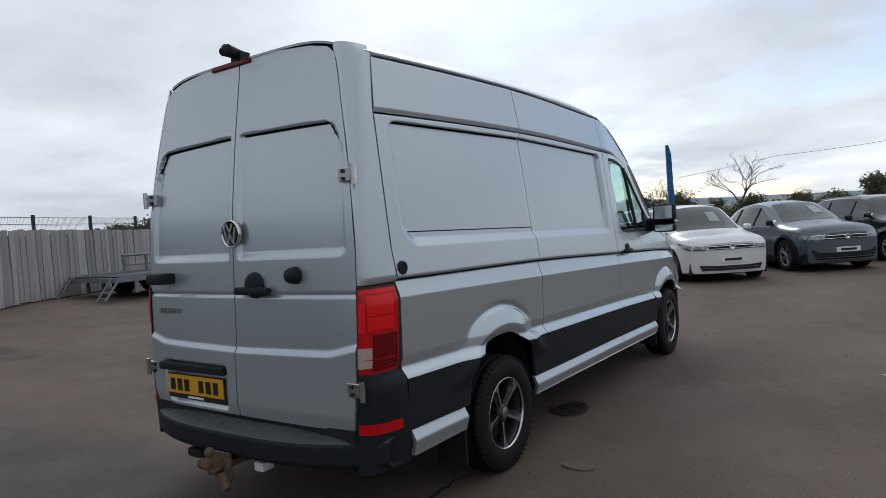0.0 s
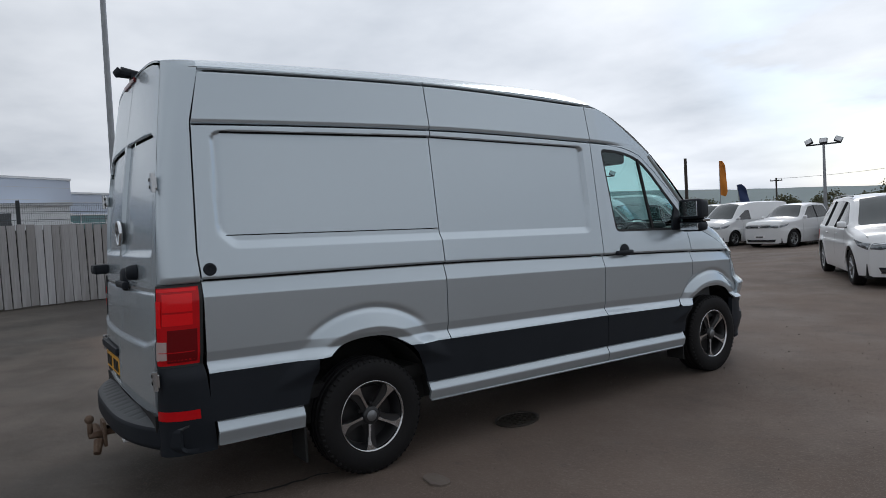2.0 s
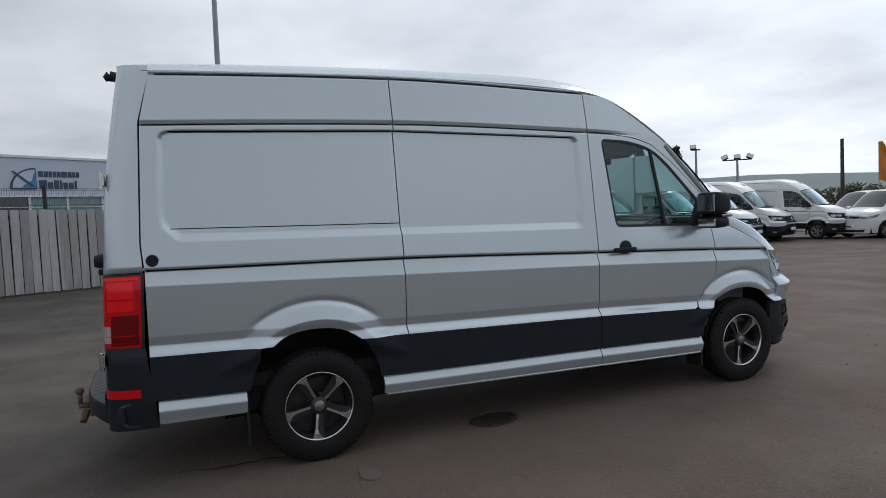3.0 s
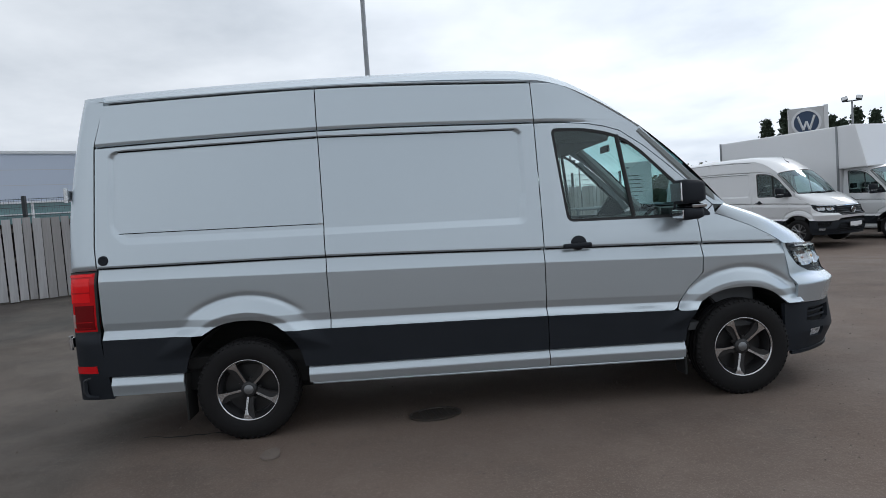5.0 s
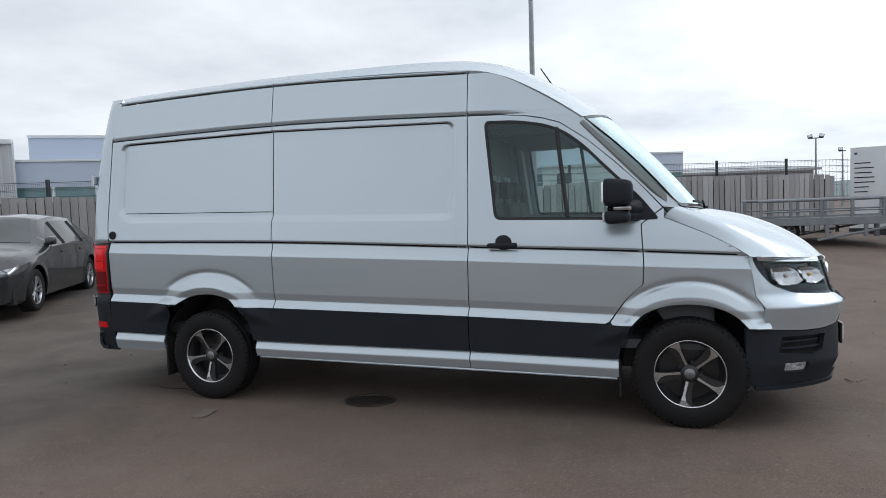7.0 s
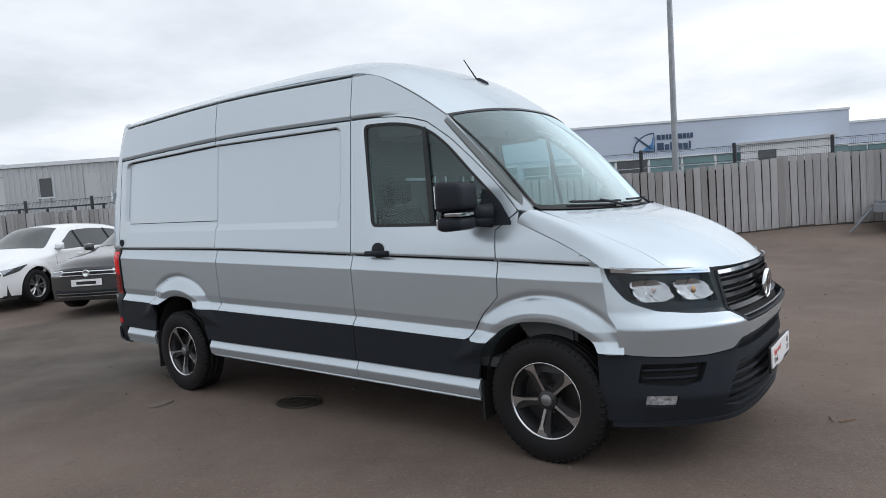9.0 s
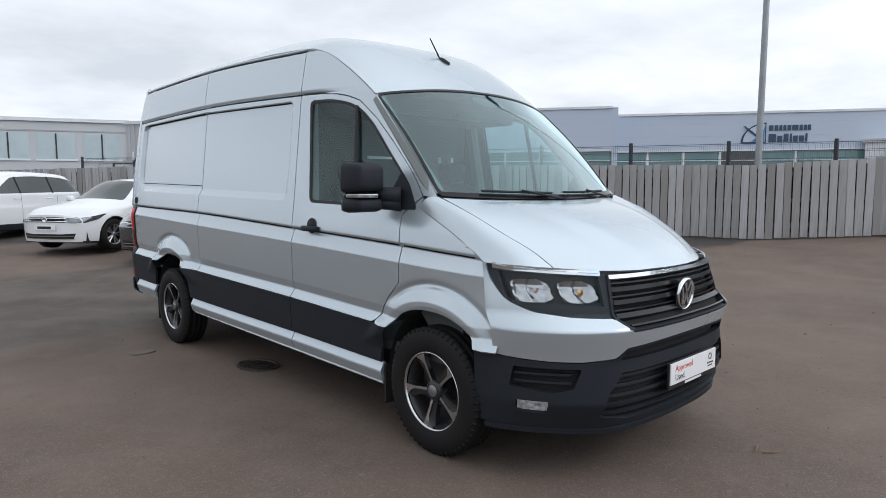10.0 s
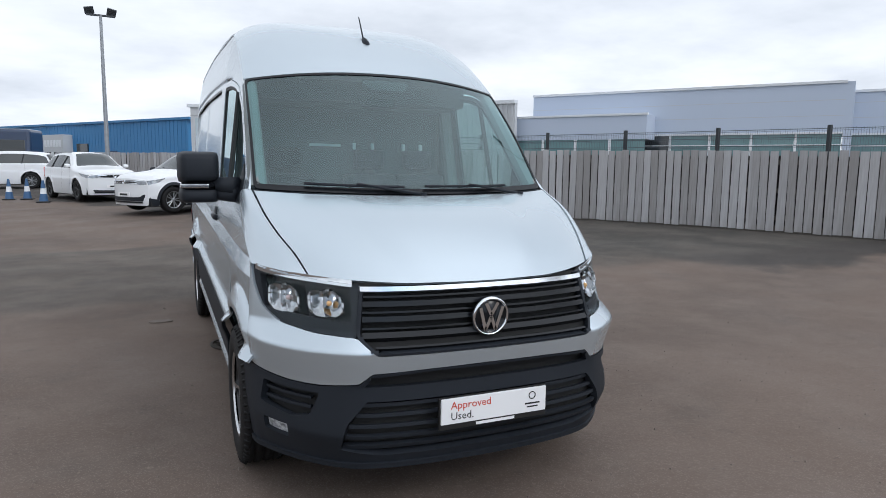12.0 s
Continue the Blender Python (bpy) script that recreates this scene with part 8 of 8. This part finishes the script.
def bush(name, at, rx, ry, h, seed, label, mat, n=900, size=0.13, turn=0, stuff=False):
    rnd = random.Random(seed)
    x, y = at
    t = empty(name, pose(x, y, 0, 0, 0, turn), label, "hedge" if stuff else "bush", "bushes" if not stuff else "", "stuff" if stuff else "")
    pts = []
    lumps = [(rnd.uniform(-0.8, 0.8) * rx, rnd.uniform(-0.6, 0.6) * ry, rnd.uniform(0.35, 0.75) * h, rnd.uniform(0.22, 0.42)) for _ in range(max(7, int(rx * 2.5)))]
    for _ in range(n):
        lx, ly, lz, lr = lumps[rnd.randrange(len(lumps))]
        d = Vector((rnd.gauss(0, 1), rnd.gauss(0, 1), rnd.gauss(0, 1))).normalized() * rnd.uniform(0.55, 1.0)
        p = (lx + d.x * lr * h, ly + d.y * lr * h, max(0.05, lz + d.z * lr * h))
        pts.append(p)
    for _ in range(n // 3):
        pts.append((rnd.uniform(-1, 1) * rx, rnd.uniform(-1, 1) * ry * 0.8, rnd.uniform(0.0, 0.5) * h))
    leaves(t, pts, rnd, mat, size * 0.62, 6, 0.2)
    bm = bmesh.new()
    for k in range(5):
        a = rnd.uniform(-0.6, 0.6) * rx
        cyl(bm, (a, 0, 0), (a + rnd.uniform(-0.4, 0.4), rnd.uniform(-0.3, 0.3), h * 0.7), 0.05, 0.015, 5)
    part("stems", bm, M_TWIG, t)
    return t


def conifer(at, h, seed):
    rnd = random.Random(seed)
    x, y = at
    t = empty("conifer", pose(x, y, 0), "tall dark conifer behind the buildings", "tree", "trees")
    part("trunk", bar((0, 0, 0), (0, 0, h * 0.95), 0.22, 0.03, 8), M_TWIG, t)
    pts = []
    for k in range(800):
        f = rnd.random() ** 0.8
        z = h * (0.15 + 0.85 * f)
        r = h * 0.24 * (1 - f) * rnd.uniform(0.3, 1.0) * (0.75 + 0.25 * math.sin(f * 38)) + 0.08
        a = rnd.uniform(0, math.tau)
        pts.append((r * math.cos(a), r * math.sin(a), z - r * 0.25))
    leaves(t, pts, rnd, M_CONIFER, 0.15, 3, 0.16)


bare_tree((-9.2, 66.0), 8.8, 21, "bare wide-crowned tree beyond the parked cars", 0.75, last=7)
bare_tree((-11.5, 49.0), 4.6, 5, "small half-bare tree above the hedge", 0.8, M_LEAF)
bush("bush", (-12.5, 50.0), 3.0, 1.2, 3.0, 6, "dark green scrub bush beyond the cars", M_LEAF, 900, 0.13)
bush("bush", (-37.2, 19.6), 2.0, 1.4, 3.5, 7, "dense dark green tree behind the fence", M_LEAF, 1300, 0.16, 60)
bush("bush", (-2.0, 62.0), 8.0, 1.5, 2.5, 8, "long dark hedge along the yard's far edge", M_LEAF, 1500, 0.16)
bush("bush", (5.5, 57.0), 4.5, 1.5, 3.6, 9, "rounded dark bush at the far edge", M_LEAF, 1200, 0.15)
bush("bush", (-22.0, 70.0), 12.0, 1.5, 2.6, 10, "low dark hedge beneath the hills", M_LEAF, 1700, 0.18, 12)
bush("bush", (-44.0, 74.0), 12.0, 1.5, 3.0, 12, "low dark hedge under the far hillside", M_LEAF, 1700, 0.18, 30)
bush("bush", (-40.0, 24.5), 3.0, 1.0, 2.0, 14, "scrubby hedge behind the sign", M_LEAF, 700, 0.15, 70)
for k, (x, y, h) in enumerate(((-57.0, 37.6, 8.2), (-56.0, 39.0, 8.9), (-56.0, 43.6, 8.1), (-54.9, 45.4, 8.6), (-55.5, 44.4, 7.6), (-57.8, 38.3, 7.2), (-54.3, 46.8, 8.2), (-53.6, 48.3, 8.0), (-52.5, 50.4, 8.4), (-52.0, 52.0, 7.8))):
    conifer((x, y), h, 30 + k)


def hills():
    verts, faces = [], []
    az0, az1, n = -60, 100, 120
    rows = 6
    for i in range(n + 1):
        a = az0 + (az1 - az0) * i / n
        crest = float(np.interp(a, [-60, -20, 0, 12, 20, 25, 30, 35, 42, 55, 65, 80, 100], [10, 16, 18, 30, 38, 42, 50, 60, 70, 62, 48, 26, 10])) + 3.0 * noise.noise((a * 0.21, 0, 3)) + 1.2 * noise.noise((a * 0.9, 4, 3))
        for j in range(rows + 1):
            d = 1000 + 170 * j
            z = -4 + (crest + 4) * math.sin(math.pi / 2 * j / rows) ** 1.2 + 1.5 * noise.noise((a * 0.5, j * 0.9, 7))
            verts.append((-math.sin(radians(a)) * d, math.cos(radians(a)) * d, z))
    for i in range(n):
        for j in range(rows):
            p = i * (rows + 1) + j
            faces.append((p, p + 1, p + rows + 2, p + rows + 1))
    h = raw("far_hill", verts, faces, M_HILL, smooth=True)
    tagged(h, "hazy green hillside fields on the horizon", "hills", kind="structure")


hills()

# ---- small things on the ground ----
M_IRON = material("drain_iron", (0.055, 0.050, 0.046), 0.6, 0.6, vary=0.6, size=14, second=(0.09, 0.07, 0.055), bump=0.3)
M_PATCH = material("patch_stone", (0.16, 0.13, 0.11), 0.85, vary=0.5, size=9, bump=0.3)
M_CRACK = material("crack_filler", (0.015, 0.013, 0.012), 0.8, vary=0.4, size=9)
M_LITTER = material("pale_litter", (0.5, 0.47, 0.42), 0.8, vary=0.4, size=30)
M_DEADLEAF = material("dry_leaf", (0.22, 0.14, 0.08), 0.85, vary=0.5, size=40)


def small_things():
    d = empty("drain_cover", pose(0.80, 1.32, 0.004, 0, 0, 12), "worn oval iron drain cover with damp staining", "drain cover")
    part("frame", lathe([(0, 0.20), (0.012, 0.20), (0.013, 0.175), (0.004, 0.170)], 28), M_IRON, d).matrix_local = Matrix.Rotation(radians(-90), 4, "Y") @ Matrix.Diagonal((1, 1, 0.75, 1))
    part("lid", lathe([(0, 0.17), (0.006, 0.168), (0.007, 0.001)], 28), M_IRON, d).matrix_local = Matrix.Rotation(radians(-90), 4, "Y") @ Matrix.Diagonal((1, 1, 0.75, 1))
    for k in range(5):
        part("lid_rib", block(-0.10, 0.10, -0.10 + 0.05 * k - 0.008, -0.10 + 0.05 * k + 0.008, 0.006, 0.012), M_IRON, d)
    rnd = random.Random(5)
    # loose patch
    bm = bmesh.new()
    pts = [bm.verts.new((0.11 * math.cos(a) * rnd.uniform(0.8, 1.1), 0.065 * math.sin(a) * rnd.uniform(0.8, 1.1), 0.006)) for a in [k * math.tau / 11 for k in range(11)]]
    f = bm.faces.new(pts)
    r = bmesh.ops.extrude_face_region(bm, geom=[f])
    for v in r["geom"]:
        if isinstance(v, bmesh.types.BMVert):
            v.co.z -= 0.012
    ob = part("stone_slab", bm, M_PATCH)
    ob.matrix_world = pose(1.34, 0.20, 0.006)
    tagged(ob, "thin broken piece of paving lying on the tarmac", "debris")
    # cracks
    def crack(points, w, label):
        bm = bmesh.new()
        L_, R_ = [], []
        for i in range(len(points) - 1):
            a, b = Vector((*points[i], 0)), Vector((*points[i + 1], 0))
            n = (b - a).normalized()
            s = Vector((-n.y, n.x, 0))
            steps = max(2, int((b - a).length / 0.05))
            for k in range(steps):
                p = a.lerp(b, k / steps) + s * rnd.uniform(-0.018, 0.018)
                ww = w * rnd.uniform(0.3, 1.2)
                L_.append(bm.verts.new((p.x + s.x * ww, p.y + s.y * ww, 0.004)))
                R_.append(bm.verts.new((p.x - s.x * ww, p.y - s.y * ww, 0.004)))
        for k in range(len(L_) - 1):
            bm.faces.new((L_[k], L_[k + 1], R_[k + 1], R_[k]))
        ob = part("ground_crack", bm, M_CRACK)
        tagged(ob, label, "crack", kind="structure")
    crack([(0.79, -0.18), (0.76, -0.40), (0.78, -0.58), (0.73, -0.74), (0.72, -0.92)], 0.012, "dark jagged crack in the tarmac by the rear wheel")
    # litter, twigs and stones
    for k, (x, y, c) in enumerate(((-0.44, 4.86, 0), (-0.36, 4.92, 0), (2.9, 3.2, 1), (2.3, -2.6, 2), (3.1, 4.6, 1), (0.2, -2.4, 2))):
        if c == 0:
            a = rnd.uniform(0, 3)
            ob = part("twig", bar((0, 0, 0.006), (0.11, 0.03, 0.012), 0.006, 0.003, 5), M_DEADLEAF)
            ob.matrix_world = pose(x, y, 0, 0, 0, math.degrees(a))
            tagged(ob, "small dry twig on the tarmac", "twig", "ground litter")
        else:
            bm = bmesh.new()
            vs = [bm.verts.new((0.035 * math.cos(t) * rnd.uniform(0.6, 1), 0.025 * math.sin(t), 0.006 + 0.008 * rnd.random())) for t in [j * math.tau / 7 for j in range(7)]]
            bm.faces.new(vs)
            ob = part("litter_scrap", bm, M_LITTER if c == 1 else M_DEADLEAF)
            ob.matrix_world = pose(x, y, 0.002, 0, 0, rnd.uniform(0, 360))
            tagged(ob, "pale scrap of litter on the tarmac" if c == 1 else "dry brown leaf lying on the tarmac", "litter" if c == 1 else "leaf", "ground litter")
    # grit and pebbles too many to count
    verts, faces = [], []
    for _ in range(2600):
        x, y = rnd.uniform(-6, 6), rnd.uniform(-5, 8)
        s = rnd.uniform(0.003, 0.009) * (1.8 if rnd.random() < 0.06 else 1)
        i = len(verts)
        verts += [(x - s, y, 0.001), (x + s * 0.5, y + s * 0.9, 0.001), (x + s * 0.6, y - s * 0.8, 0.001), (x, y, s * 1.1)]
        faces += [(i, i + 1, i + 3), (i + 1, i + 2, i + 3), (i + 2, i, i + 3)]
    g = raw("grit", verts, faces, M_PATCH)
    tagged(g, "scattered loose grit and pebbles over the tarmac", "gravel", kind="stuff")


small_things()
